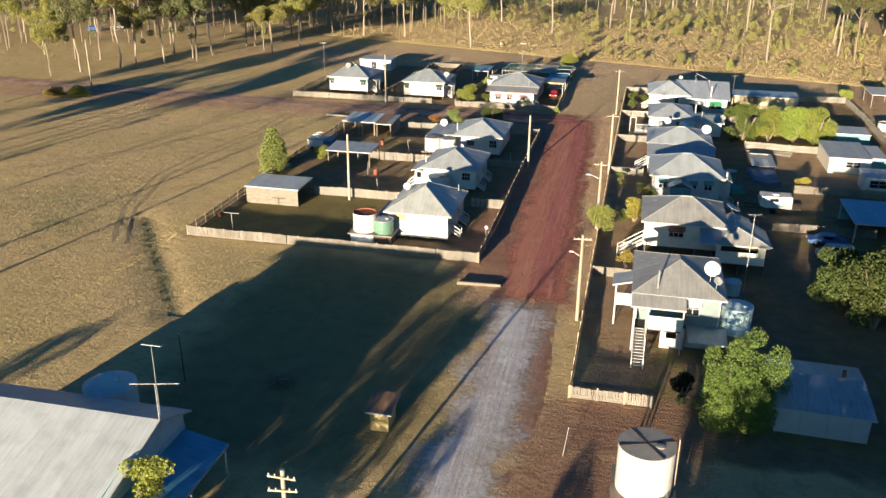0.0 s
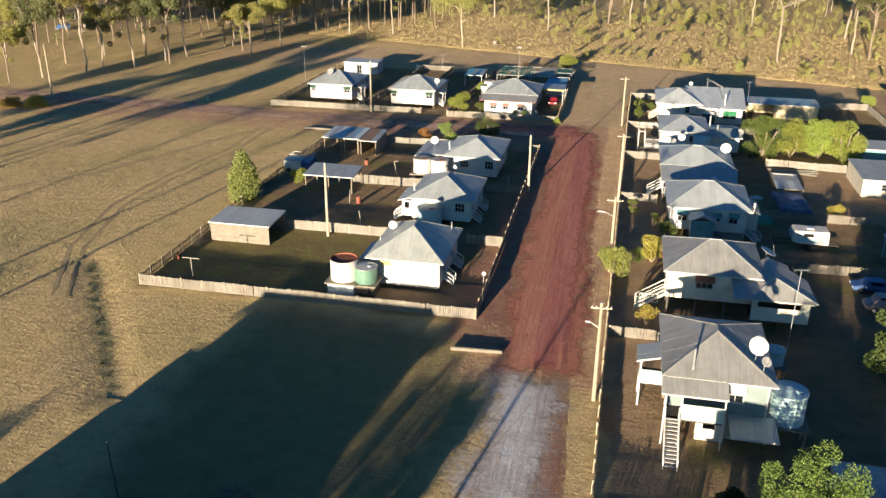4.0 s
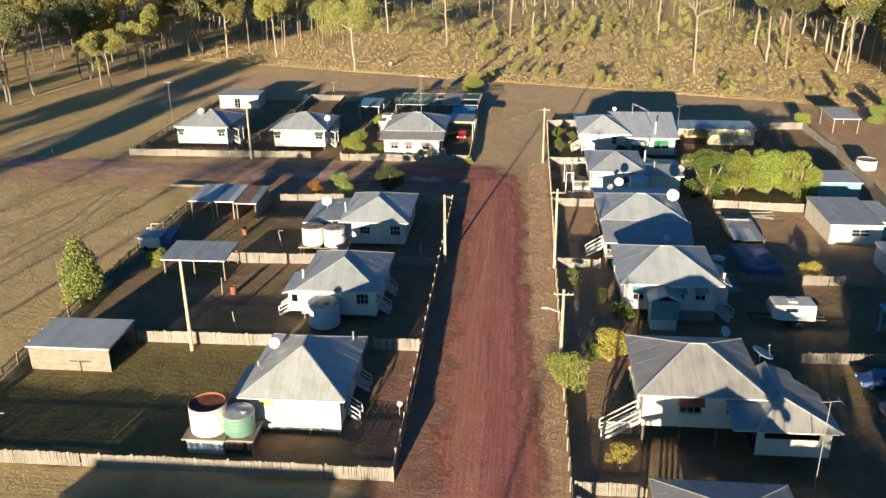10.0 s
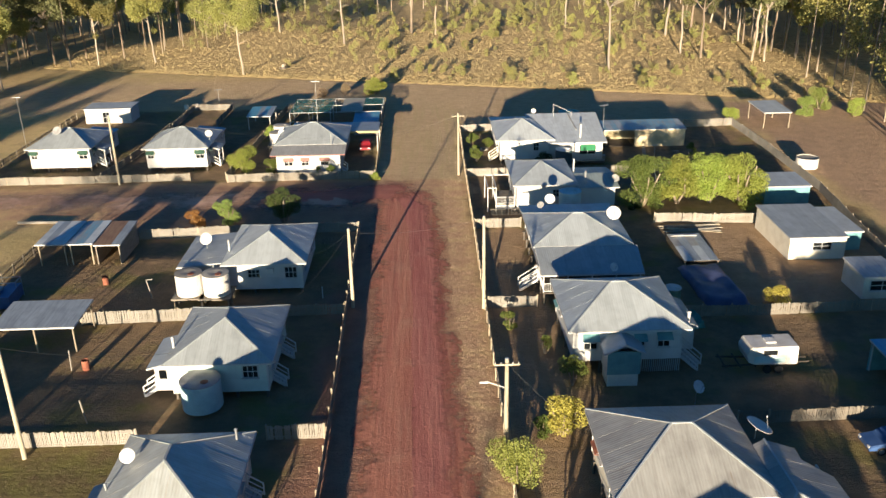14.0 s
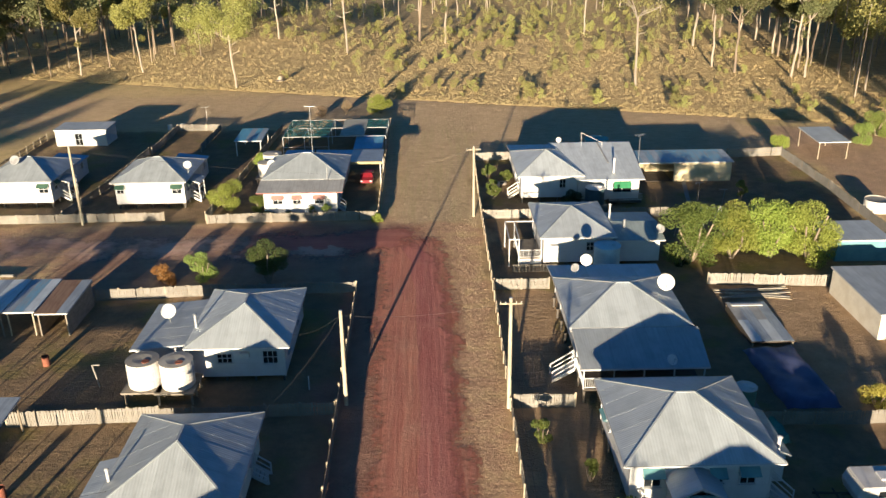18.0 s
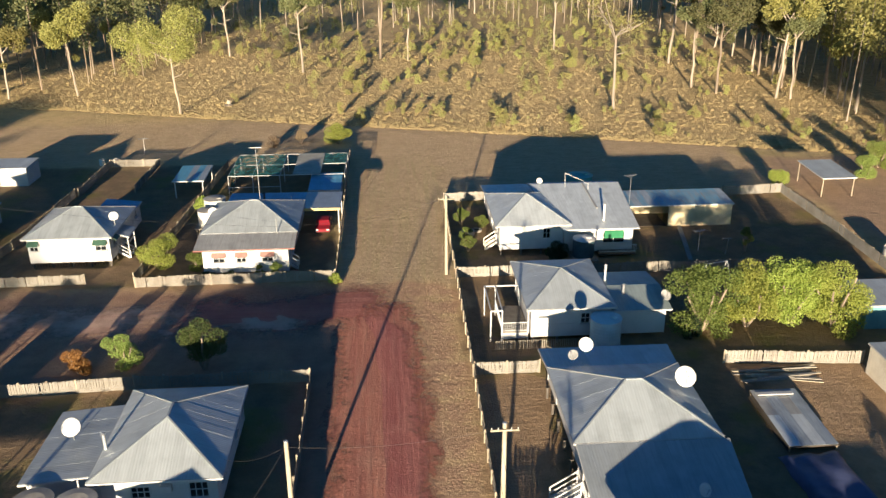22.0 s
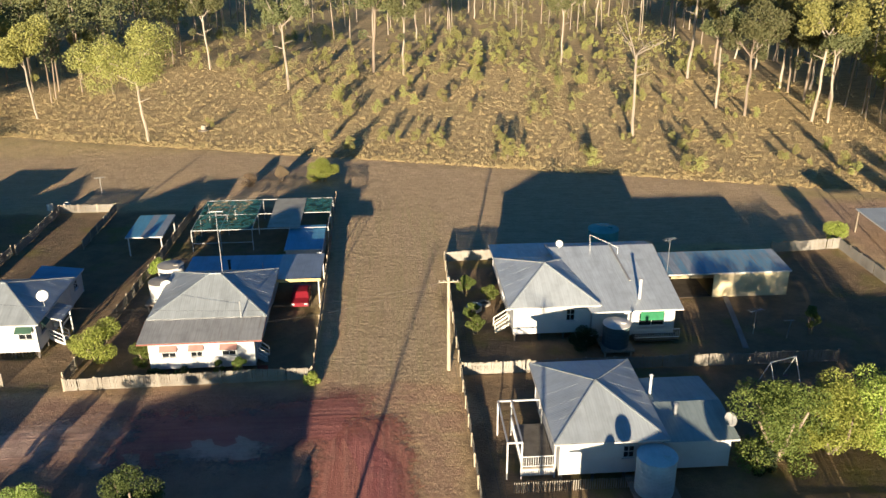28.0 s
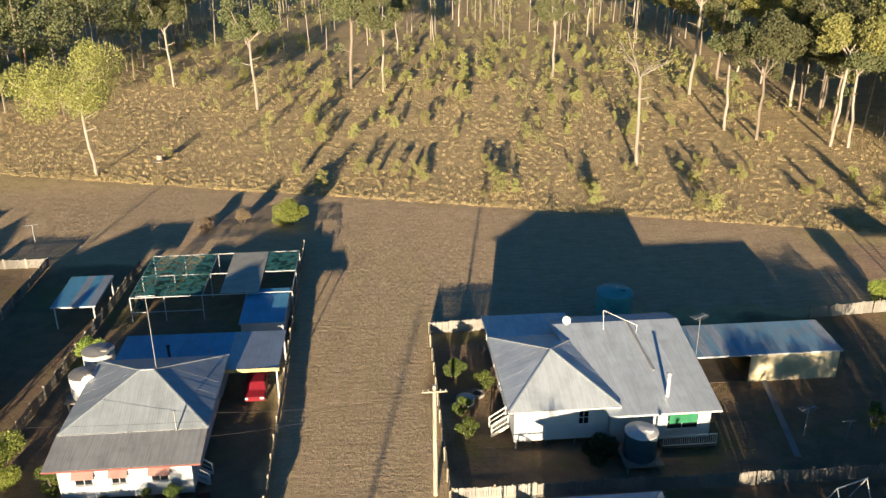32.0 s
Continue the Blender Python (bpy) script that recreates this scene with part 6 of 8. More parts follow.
# low white shed behind the yard tree
ws = thing("shed", 28.0, 38.7, 0, -2, "low white shed with weathered grey gable roof", "shed", "sheds")
wall((-3.3, -3.7), (3.3, -3.7), 0, 2.15, "paint_white", ws)
wall((3.3, -3.7), (3.3, 3.9), 0, 2.15, "paint_white", ws)
wall((3.3, 3.9), (-3.3, 3.9), 0, 2.15, "paint_white", ws)
wall((-3.3, 3.9), (-3.3, -3.7), 0, 2.15, "paint_white", ws)
pitch_roof([(-3.6, -4.0, 2.2), (3.6, -4.0, 2.2), (3.3, 0.3, 3.1), (-3.3, 0.3, 3.1)], "roof_iron", ws)
pitch_roof([(3.6, 4.2, 2.2), (-3.6, 4.2, 2.2), (-3.3, 0.3, 3.1), (3.3, 0.3, 3.1)], "roof_grey", ws)
part("roof_vent", rod(bmesh.new(), (1.9, 0.9, 2.9), (1.9, 0.9, 3.5), 0.16, 0.16, 12), "dark_timber", ws)
for x in (-1.6, 0.4, 2.0):
    part("cover_strip", box(x - 0.04, x + 0.04, -3.78, -3.74, 0.1, 2.1), "paint_grey", ws)

# ---- vehicles and yard clutter ----
def vehicle(name, x, y, rz, length, width, prof, glassline, mat, label, cat, group="parked vehicles"):
    """A car from its side outline (fractions of the length, heights), with glass, wheels and lamps."""
    t = thing(name, x, y, 0, rz, label, cat, group)
    bm, n = bmesh.new(), len(prof)
    rows = []
    for s, f in ((-1, 0.86), (-1, 1.0), (1, 1.0), (1, 0.86)):
        rows.append([bm.verts.new(((u - 0.5) * length, s * width / 2 * (f if z > glassline else 1.0) * (0.97 if f < 1 else 1), z - (0.04 if f < 1 and z > glassline else 0))) for u, z in prof])
    rows = [rows[0], rows[3]]
    for i in range(n):
        j = (i + 1) % n
        bm.faces.new((rows[0][i], rows[1][i], rows[1][j], rows[0][j]))
    bm.faces.new(rows[0]), bm.faces.new(rows[1][::-1])
    bmesh.ops.delete(bm, geom=[v for v in bm.verts if not v.link_faces], context="VERTS")
    bmesh.ops.recalc_face_normals(bm, faces=bm.faces)
    bmesh.ops.bevel(bm, geom=bm.edges[:], offset=0.05, segments=2, affect="EDGES")
    body = part("body", bm, mat, t, smooth=False)
    top = max(z for _, z in prof)
    us = [u for u, z in prof if z > glassline + 0.05]
    u0, u1 = min(us), max(us)
    for s in (-1, 1):
        yy = s * (width / 2 * 0.86 + 0.02)
        part("side_window", box((u0 - 0.46) * length, (u1 - 0.54) * length, min(yy, yy - s * 0.04), max(yy, yy - s * 0.04), glassline + 0.02, top - 0.12), "glass", t)
        for u in (0.2, 0.8):
            w = part("wheel", rod(bmesh.new(), (0, -0.1, 0), (0, 0.1, 0), 0.33, 0.33, 16), "rubber", t)
            w.matrix_basis = pose((u - 0.5) * length, s * (width / 2 - 0.1), 0.33)
            part("rim", rod(bmesh.new(), (0, -0.11, 0), (0, 0.11, 0), 0.19, 0.19, 12), "steel_galv", w)
        part("headlight", box(-length / 2 - 0.02, -length / 2 + 0.05, s * width * 0.36 - 0.15, s * width * 0.36 + 0.15, 0.55, 0.7), "dish_white", t)
    return t


SEDAN = [(0.0, 0.35), (0.0, 0.72), (0.22, 0.88), (0.34, 1.36), (0.70, 1.40), (0.86, 0.95), (1.0, 0.88), (1.0, 0.35)]
VAN = [(0.0, 0.35), (0.0, 0.85), (0.16, 1.0), (0.26, 1.75), (0.95, 1.78), (1.0, 1.0), (1.0, 0.35)]
vehicle("car", 35.7, 78.1, 0, 4.3, 1.75, SEDAN, 0.92, "car_blue", "blue sedan parked in the shaded yard", "car")
vehicle("van", 35.8, 73.4, 0, 4.0, 1.7, VAN, 1.02, "car_pink", "dusty pink van parked in the shaded yard", "van")
vehicle("car", -5.2, 157.4, 90, 4.2, 1.75, SEDAN, 0.92, "car_red", "red car parked under the blue carport roof", "car")
vehicle("car", -154, 228, 20, 4.4, 1.8, SEDAN, 0.92, "car_silver", "pale car parked among far trees", "car")
vehicle("car", -158, 221, 30, 4.4, 1.8, VAN, 1.02, "car_blue", "blue car parked among far trees", "car")

cv = thing("caravan", 31.2, 89.4, 0, 0, "small white and blue slide-on camper on a trailer frame", "caravan")
bm = bmesh.new()
side = [(-2.0, 1.0), (-2.2, 1.7), (-1.9, 2.35), (1.9, 2.4), (1.95, 0.8), (-1.4, 0.8)]
rows = [[bm.verts.new((x, y, z)) for x, z in side] for y in (-1.1, 1.1)]
for i in range(len(side)):
    j = (i + 1) % len(side)
    bm.faces.new((rows[0][i], rows[0][j], rows[1][j], rows[1][i]))
bm.faces.new(rows[0][::-1]), bm.faces.new(rows[1])
bmesh.ops.recalc_face_normals(bm, faces=bm.faces)
bmesh.ops.bevel(bm, geom=bm.edges[:], offset=0.06, segments=2, affect="EDGES")
part("body", bm, "tank_white", cv)
part("side_panel", box(-1.6, 0.9, -1.13, -1.1, 1.0, 1.55), "tank_blue", cv, "blue lower side panel")
part("door", box(1.0, 1.6, -1.14, -1.1, 0.9, 2.1), "dish_white", cv)
part("window", box(-0.9, 0.2, -1.14, -1.1, 1.7, 2.1), "glass", cv)
part("roof_hatch", box(-0.5, 0.3, -0.4, 0.4, 2.38, 2.48), "dish_white", cv)
bm = bmesh.new()
for y in (-0.8, 0.8):
    beam(bm, (-4.0, y, 0.6), (3.2, y * 0.4, 0.6), 0.1, 0.12)
for x in (-3.8, -2.6, -1.4):
    beam(bm, (x, -1.1, 0.66), (x, 1.1, 0.66), 0.08, 0.08)
part("trailer_frame", bm, "dark_timber", cv, "dark steel trailer frame")
for y in (-1.0, 1.0):
    for x in (-0.4, 0.5):
        w = part("wheel", rod(bmesh.new(), (0, -0.1, 0), (0, 0.1, 0), 0.34, 0.34, 14), "rubber", cv)
        w.matrix_basis = pose(x, y, 0.34)

pen = thing("low_pen", 32.2, 113.45, 0, 0, "low pen covered with pale and brown rusted iron sheets", "animal pen")
pitch_roof([(-1.8, -3.55, 0.55), (1.8, -3.55, 0.55), (1.8, 0.2, 0.65), (-1.8, 0.2, 0.65)], ("roof_white", "roof_iron", "roof_white"), pen, trim="dark_timber")
pitch_roof([(-1.8, 0.2, 0.65), (1.8, 0.2, 0.65), (1.8, 3.55, 0.75), (-1.8, 3.55, 0.75)], ("roof_weathered", "roof_iron", "roof_weathered"), pen, trim="dark_timber")
for sx in (-1, 1):
    for sy, z in ((-1, 0.5), (0, 0.6), (1, 0.7)):
        part("post", box(sx * 1.7 - 0.06, sx * 1.7 + 0.06, sy * 3.45 - 0.06, sy * 3.45 + 0.06, -0.1, z), "post_wood", pen)
    part("side_board", box(sx * 1.75 - 0.02, sx * 1.75 + 0.02, -3.45, 3.45, 0.05, 0.45), "dark_timber", pen)
part("top_plank", box(-1.5, 1.3, 2.65, 3.05, 0.8, 0.88), "paint_white", pen)
surface("tarp_navy", (0.08, 0.10, 0.20), (0.05, 0.06, 0.13), 0.8, 0.45, vary=0.0, bump=0.3)
surface("tarp_green", (0.09, 0.33, 0.25), (0.06, 0.22, 0.18), 0.8, 0.5, vary=0.0, bump=0.3)


def tarpaulin(name, x, y, rz, w, d, h, mat, label, seed):
    """A sheet draped over low things: sagging folds, edges that hang to the ground."""
    n, k, verts = 22, 14, []
    for j in range(n + 1):
        for i in range(k + 1):
            u, v = i / k * 2 - 1, j / n * 2 - 1
            rim = max(abs(u), abs(v))
            z = h * (0.8 + 0.35 * noise.noise((u * 1.3, v * 2.2, seed))) * (1 - max(0, (rim - 0.86) / 0.14) ** 1.5) + 0.05 * noise.noise((u * 6, v * 7, seed + 3))
            e = 1 + 0.06 * noise.noise((u * 2, v * 3, seed + 7))
            verts.append((u * w / 2 * e, v * d / 2 * e, max(0.02, z)))
    faces = [(j * (k + 1) + i, j * (k + 1) + i + 1, (j + 1) * (k + 1) + i + 1, (j + 1) * (k + 1) + i) for j in range(n) for i in range(k)]
    ob = link_mesh(name, verts, faces, mat, smooth=True)
    ob.matrix_basis = pose(x, y, 0, 0, 0, rz)
    return tagged(ob, label, "tarpaulin", "tarpaulins")


tarpaulin("tarpaulin", 31.7, 105.0, 2, 4.2, 9.0, 0.75, "tarp_navy", "dark navy tarpaulin sagging over a low stack", 4)
tarpaulin("tarpaulin", 27.0, 97.6, 12, 2.2, 3.2, 0.9, "tarp_green", "green tarpaulin bundled beside the white house", 9)

rp = random.Random(3)
for i in range(16):
    x, y, a = 33.2 + rp.uniform(-0.8, 2.5), 120.4 + rp.uniform(-0.9, 0.8), rp.uniform(-14, 10)
    L = rp.uniform(1.8, 3.2)
    ob = part("timber_length", box(-L, L, -0.11, 0.11, -0.03, 0.03), "pole_wood" if i % 3 else "picket_pale")
    ob.matrix_basis = pose(x, y, 0.05 + 0.06 * (i // 6), 0, 0, a)
    tagged(ob, "pale sawn timber lying in a loose pile", "timber", "timber pile")

bt = thing("box_trailer", -37.8, 104.8, 0, 4, "small white trailer body with blue tarpaulin side and rack", "trailer")
part("body", box(-1.9, 0.6, -1.7, 0.6, 0.4, 1.7), "tank_white", bt)
part("roof", box(-2.0, 0.75, -1.8, 0.7, 1.7, 1.78), "roof_grey", bt)
part("tarpaulin", box(0.62, 1.9, -1.5, 1.9, 0.3, 1.5), "car_blue", bt, "dark blue tarpaulin cover")
bm = bmesh.new()
for x in (-1.7, 1.8):
    for y in (0.8, 2.2):
        beam(bm, (x, y, 0), (x, y, 2.0), 0.06, 0.06)
    beam(bm, (x, 0.8, 2.0), (x, 2.2, 2.0), 0.06, 0.06)
for y in (0.8, 2.2):
    beam(bm, (-1.7, y, 2.0), (1.8, y, 2.0), 0.06, 0.06)
part("rack", bm, "steel_galv", bt)
part("wheel", rod(bmesh.new(), (-1.2, -1.75, 0.32), (-1.2, -1.55, 0.32), 0.32, 0.32, 14), "rubber", bt)


def drum(x, y, mat, label, h=0.9, r=0.3):
    t = part("drum", lathe(bmesh.new(), [(0, 0), (r, 0), (r + 0.015, 0.03), (r, 0.06), (r, h / 3), (r + 0.02, h / 3 + 0.02), (r, h / 3 + 0.04), (r, h * 2 / 3), (r + 0.02, h * 2 / 3 + 0.02), (r, h * 2 / 3 + 0.04), (r, h), (r - 0.03, h), (r - 0.03, 0.1), (0, 0.1)], 20), mat)
    t.matrix_basis = pose(x, y, 0)
    tagged(t, label, "drum", "drums")


drum(-24.7, 92.1, "rust", "rusty red steel drum in the yard")
drum(-28.8, 109.2, "rust", "rusty orange steel drum in the back yard")
drum(-38.6, 69.6, "rust", "small rusty drum at the yard fence", 0.6, 0.25)
drum(-38.0, 187.4, "tank_white", "white drum behind the house", 0.8, 0.4)
drum(-40.0, 187.0, "tank_white", "white drum behind the house", 0.8, 0.4)
drum(11.8, 154.0, "tank_white", "pale round planter in the side yard", 0.5, 0.75)


def stake(x, y, h, label, lean=(0, 0), r=0.06, mat="picket_pale", arm=0.0):
    t = thing("yard_post", x, y, 0, 0, label, "post", "yard posts")
    part("post", rod(bmesh.new(), (0, 0, -0.2), (lean[0], lean[1], h), r, r * 0.9, 8), mat, t)
    if arm:
        part("crossbar", beam(bmesh.new(), (-arm, 0, h), (arm, 0, h), 0.08, 0.08), mat, t)
        part("line_wire", beam(bmesh.new(), (-arm * 0.8, 0, h + 0.05), (-arm * 0.8, 0.6, h + 0.05), 0.01, 0.01), "wire", t)


stake(-34.9, 65.6, 2.1, "white clothes-line post with crossbar in the yard", arm=1.0)
stake(-21.8, 84.1, 2.0, "leaning white yard post", (-0.25, 0))
stake(-25.9, 92.0, 1.9, "thin leaning yard post", (0.1, 0))
stake(-23.1, 105.6, 2.0, "leaning white yard post", (-0.35, 0), arm=0.25)
stake(-72.1, 143.6, 0.9, "short white marker post beside the track", r=0.12, mat="paint_white")
stake(-6.4, 104.6, 1.2, "white yard post near the cottage", mat="paint_white")
stake(9.2, 28.0, 2.4, "thin leaning steel stake beside the tower", (0.3, 0.2), 0.03, "steel_galv")
stake(-22.4, 31.0, 4.5, "thin dark pole standing in the shade", (-0.2, 0.1), 0.05, "dark_timber")
stake(39.5, 146.0, 1.8, "pale post frame in the shaded yard", (0.2, 0), arm=0.5)
for k, (x, y) in enumerate(((30.6, 135.4), (36.2, 134.8), (38.0, 134.6))):
    stake(x, y, 1.8, "pale leaning frame post behind the hedge trees", (0.5 - 0.4 * k, 0.2))

# a ring of old tyres and a brush heap on the shaded grass
heap = thing("brush_heap", -14.6, 32.5, 0, 0, "dark heap of old branches on shaded grass", "brush heap")
for i in range(14):
    a = rp.uniform(0, math.tau)
    part("branch", rod(bmesh.new(), (math.cos(a) * 1.3, math.sin(a) * 1.1, 0.1 + 0.04 * i), (-math.cos(a + 0.5) * 1.5, -math.sin(a + 0.5) * 1.2, 0.15 + 0.05 * i), 0.07, 0.03, 6), "bark_brown", heap)
stump_t = thing("tree_stump", -27.8, 225.8, 0, 0, "pale broken tree stump in dry grass", "stump")
part("stump", rod(bmesh.new(), (0, 0, -0.1), (0.15, 0, 1.1), 0.5, 0.38, 9), "bark_pale", stump_t)
part("fallen_piece", rod(bmesh.new(), (-0.8, -0.2, 0.2), (0.9, -0.5, 0.3), 0.2, 0.15, 7), "dark_timber", stump_t)


# white pipe frame standing on the wing roof
pf = thing("pipe_frame", 25.0, 155.5, 4.3, 0, "thin white triangular pipe frame standing on the roof", "pipe frame")
bm = rod(bmesh.new(), (-1.4, 1.2, 0.15), (-1.5, 1.2, 2.1), 0.022, 0.022, 6)
rod(bm, (-1.5, 1.2, 2.1), (1.2, 0.6, 0.9), 0.022, 0.022, 6)
rod(bm, (1.2, 0.6, 0.1), (1.2, 0.6, 0.95), 0.022, 0.022, 6)
part("pipe", bm, "dish_white", pf)

edging = part("plank_edging", beam(bmesh.new(), (37.2, 155.0, 0.04), (35.1, 144.4, 0.04), 0.5, 0.1), "picket_pale")
tagged(edging, "pale plank edging along a dark garden bed", "edging")

# swing frame, tyre planter, small green tank
sw = thing("swing_frame", 35.6, 138.6, 0, 18, "white pipe swing frame in the shaded yard", "swing frame")
for x in (-1.3, 1.3):
    for y in (-1.0, 1.0):
        part("leg", rod(bmesh.new(), (x, y, -0.05), (x, 0, 2.2), 0.04, 0.04, 8), "dish_white", sw)
part("top_bar", rod(bmesh.new(), (-1.35, 0, 2.2), (1.35, 0, 2.2), 0.045, 0.045, 8), "dish_white", sw)
for x in (-0.5, 0.5):
    for y in (-0.18, 0.18):
        part("rope", rod(bmesh.new(), (x, 0, 2.2), (x + y, 0, 0.6), 0.012, 0.012, 5), "wire", sw)
    part("seat", box(x - 0.22, x + 0.22, -0.1, 0.1, 0.56, 0.6), "paint_red", sw)
ty = thing("tyre_planter", 12.9, 155.0, 0, 0, "old round tyre used as a garden planter", "planter")
part("tyre", lathe(bmesh.new(), [(0.35, 0.0), (0.6, 0.02), (0.66, 0.16), (0.6, 0.3), (0.4, 0.28), (0.35, 0.0)], 24), "picket_pale", ty, "pale painted tyre")
part("soil", rod(bmesh.new(), (0, 0, 0.02), (0, 0, 0.18), 0.4, 0.4, 16), "dark_timber", ty, "dark soil")
water_tank(26.4, 100.4, 0.6, 0.75, 1.5, "tank_green", "small green water tank between two houses", "cone", "post_wood", "tank_white", 0.12)

# ---- trees ----
def leaves_mesh(name, centres, count, size, rnd, mat, parent, droop=0.0, flat=0.6):
    """Many small leaf blades in clumps; centres: (x, y, z, radius)."""
    total = sum(c[3] ** 2 for c in centres)
    verts, faces = [], []
    for cx, cy, cz, r in centres:
        for _ in range(max(6, int(count * r * r / total))):
            a, u, f = rnd.uniform(0, math.tau), rnd.uniform(-1, 1), r * rnd.uniform(0.35, 1.0) ** 0.6
            s = math.sqrt(1 - u * u)
            c = Vector((cx + f * s * math.cos(a), cy + f * s * math.sin(a), cz + f * u * flat - droop * abs(s) * f))
            d = Vector((rnd.gauss(0, 1), rnd.gauss(0, 1), rnd.gauss(0, 0.8) - 0.5)).normalized()
            e = d.orthogonal().normalized()
            e.rotate(Matrix.Rotation(rnd.uniform(0, math.tau), 3, d))
            L, W = size * rnd.uniform(0.7, 1.4), size * rnd.uniform(0.3, 0.55)
            k = len(verts)
            verts += [tuple(c - d * L / 2), tuple(c + e * W), tuple(c + d * L / 2), tuple(c - e * W)]
            faces.append((k, k + 1, k + 2, k + 3))
    return link_mesh(name, verts, faces, mat, parent)


def limb(bm, p, q, r0, r1, rnd, bends=3, n=7, wobble=0.035):
    """A bent tapered tube from p to q, one continuous skin."""
    pts = [Vector(p).lerp(Vector(q), i / bends) for i in range(bends + 1)]
    L = (Vector(q) - Vector(p)).length
    for v in pts[1:-1]:
        v += Vector((rnd.gauss(0, wobble), rnd.gauss(0, wobble), 0)) * L
    d = (pts[-1] - pts[0]).normalized()
    s = d.orthogonal().normalized()
    t = d.cross(s)
    rings = []
    for i, c in enumerate(pts):
        r = r0 + (r1 - r0) * i / bends
        rings.append([bm.verts.new(c + r * (math.cos(a) * s + math.sin(a) * t)) for a in (k * math.tau / n for k in range(n))])
    for a, b in zip(rings, rings[1:]):
        for k in range(n):
            bm.faces.new((a[k], a[(k + 1) % n], b[(k + 1) % n], b[k]))
    bm.faces.new(rings[-1])
    return pts


def gum_tree(h, seed, crown=1.0, leaf="leaf_gum", bark="bark_pale", leaf_count=6800, low=0.45, label="", x=0, y=0, lean=0.018, leaf_size=0.33, fork_at=None):
    """Tall eucalypt: pale tapered trunk that forks, wide-set limbs, separate clumps of leaves."""
    rnd = random.Random(seed)
    t = thing("gum_tree", x, y, 0, 0, label or "tall pale-trunked eucalypt with sparse olive crown", "tree", "eucalypts")
    bm = bmesh.new()
    fork = h * (fork_at or rnd.uniform(0.54, 0.66))
    top = Vector((rnd.gauss(0, lean) * h, rnd.gauss(0, lean) * h, fork))
    limb(bm, (0, 0, -0.3), top, 0.0115 * h, 0.008 * h, rnd, 5, 9, 0.010)
    clumps = []
    for k in range(rnd.randint(4, 6)):
        a = math.tau * k / 5 + rnd.uniform(-0.5, 0.5)
        out = rnd.uniform(0.10, 0.24) * h * crown
        start = Vector((0, 0, 0)).lerp(top, rnd.uniform(0.8, 1.0)) if k > 1 else top
        end = top + Vector((math.cos(a) * out, math.sin(a) * out, rnd.uniform(0.06, 0.36) * h))
        pts = limb(bm, start, end, 0.006 * h, 0.002 * h, rnd, 3, 6)
        clumps.append((*end, rnd.uniform(0.06, 0.11) * h * crown))
        for m in range(4):
            b = a + rnd.uniform(-1.2, 1.2)
            e2 = pts[rnd.randint(1, 2)] + Vector((math.cos(b), math.sin(b), rnd.uniform(0.2, 0.9))) * rnd.uniform(0.06, 0.13) * h * crown
            limb(bm, pts[rnd.randint(1, 2)], e2, 0.004 * h, 0.0018 * h, rnd, 2, 5)
            clumps.append((*e2, rnd.uniform(0.045, 0.10) * h * crown))
    for m in range(rnd.randint(1, 3)):
        z = rnd.uniform(low, 0.85) * fork
        a = rnd.uniform(0, math.tau)
        s = Vector((0, 0, 0)).lerp(top, z / fork)
        e2 = s + Vector((math.cos(a), math.sin(a), 0.35)) * rnd.uniform(0.08, 0.14) * h
        limb(bm, s, e2, 0.004 * h, 0.0015 * h, rnd, 2, 5)
        if rnd.random() < 0.5:
            clumps.append((*e2, 0.045 * h))
    part("trunk", bm, bark, t, "smooth pale bark with grey patches" if bark == "bark_pale" else "")
    leaves_mesh("crown", clumps, leaf_count, leaf_size, rnd, leaf, t, 0.12, 0.95)
    return t


def shrub(name, x, y, h, r, seed, leaf, label, count=900, cat="shrub", group="", stems=4, size=0.22, lobes=7, base=0.25, puff=1.0):
    rnd = random.Random(seed)
    t = thing(name, x, y, 0, 0, label, cat, group)
    bm, clumps = bmesh.new(), []
    for k in range(stems):
        a = math.tau * k / stems + rnd.uniform(-0.4, 0.4)
        e = Vector((math.cos(a) * r * 0.45, math.sin(a) * r * 0.45, h * rnd.uniform(0.5, 0.75)))
        limb(bm, (0.06 * math.cos(a), 0.06 * math.sin(a), -0.1), e, 0.035 * h ** 0.8, 0.012 * h, rnd, 2, 6)
    for k in range(lobes):
        a, f = math.tau * k / lobes * 1.7 + rnd.uniform(-0.4, 0.4), rnd.uniform(0.15, 0.7)
        clumps.append((math.cos(a) * r * f, math.sin(a) * r * f, h * rnd.uniform(base + 0.1, 0.85), puff * r * rnd.uniform(0.32, 0.5)))
    clumps.append((0, 0, h * 0.8, r * 0.4))
    part("trunk", bm, "bark_brown", t)
    leaves_mesh("crown", clumps, count, size, rnd, leaf, t, 0.05, 0.8)
    return t


def at(x, y, s=1.0, rz=0.0, z=0.0):
    return pose(x, y, z, 0, 0, rz) @ Matrix.Diagonal((s, s, s, 1))


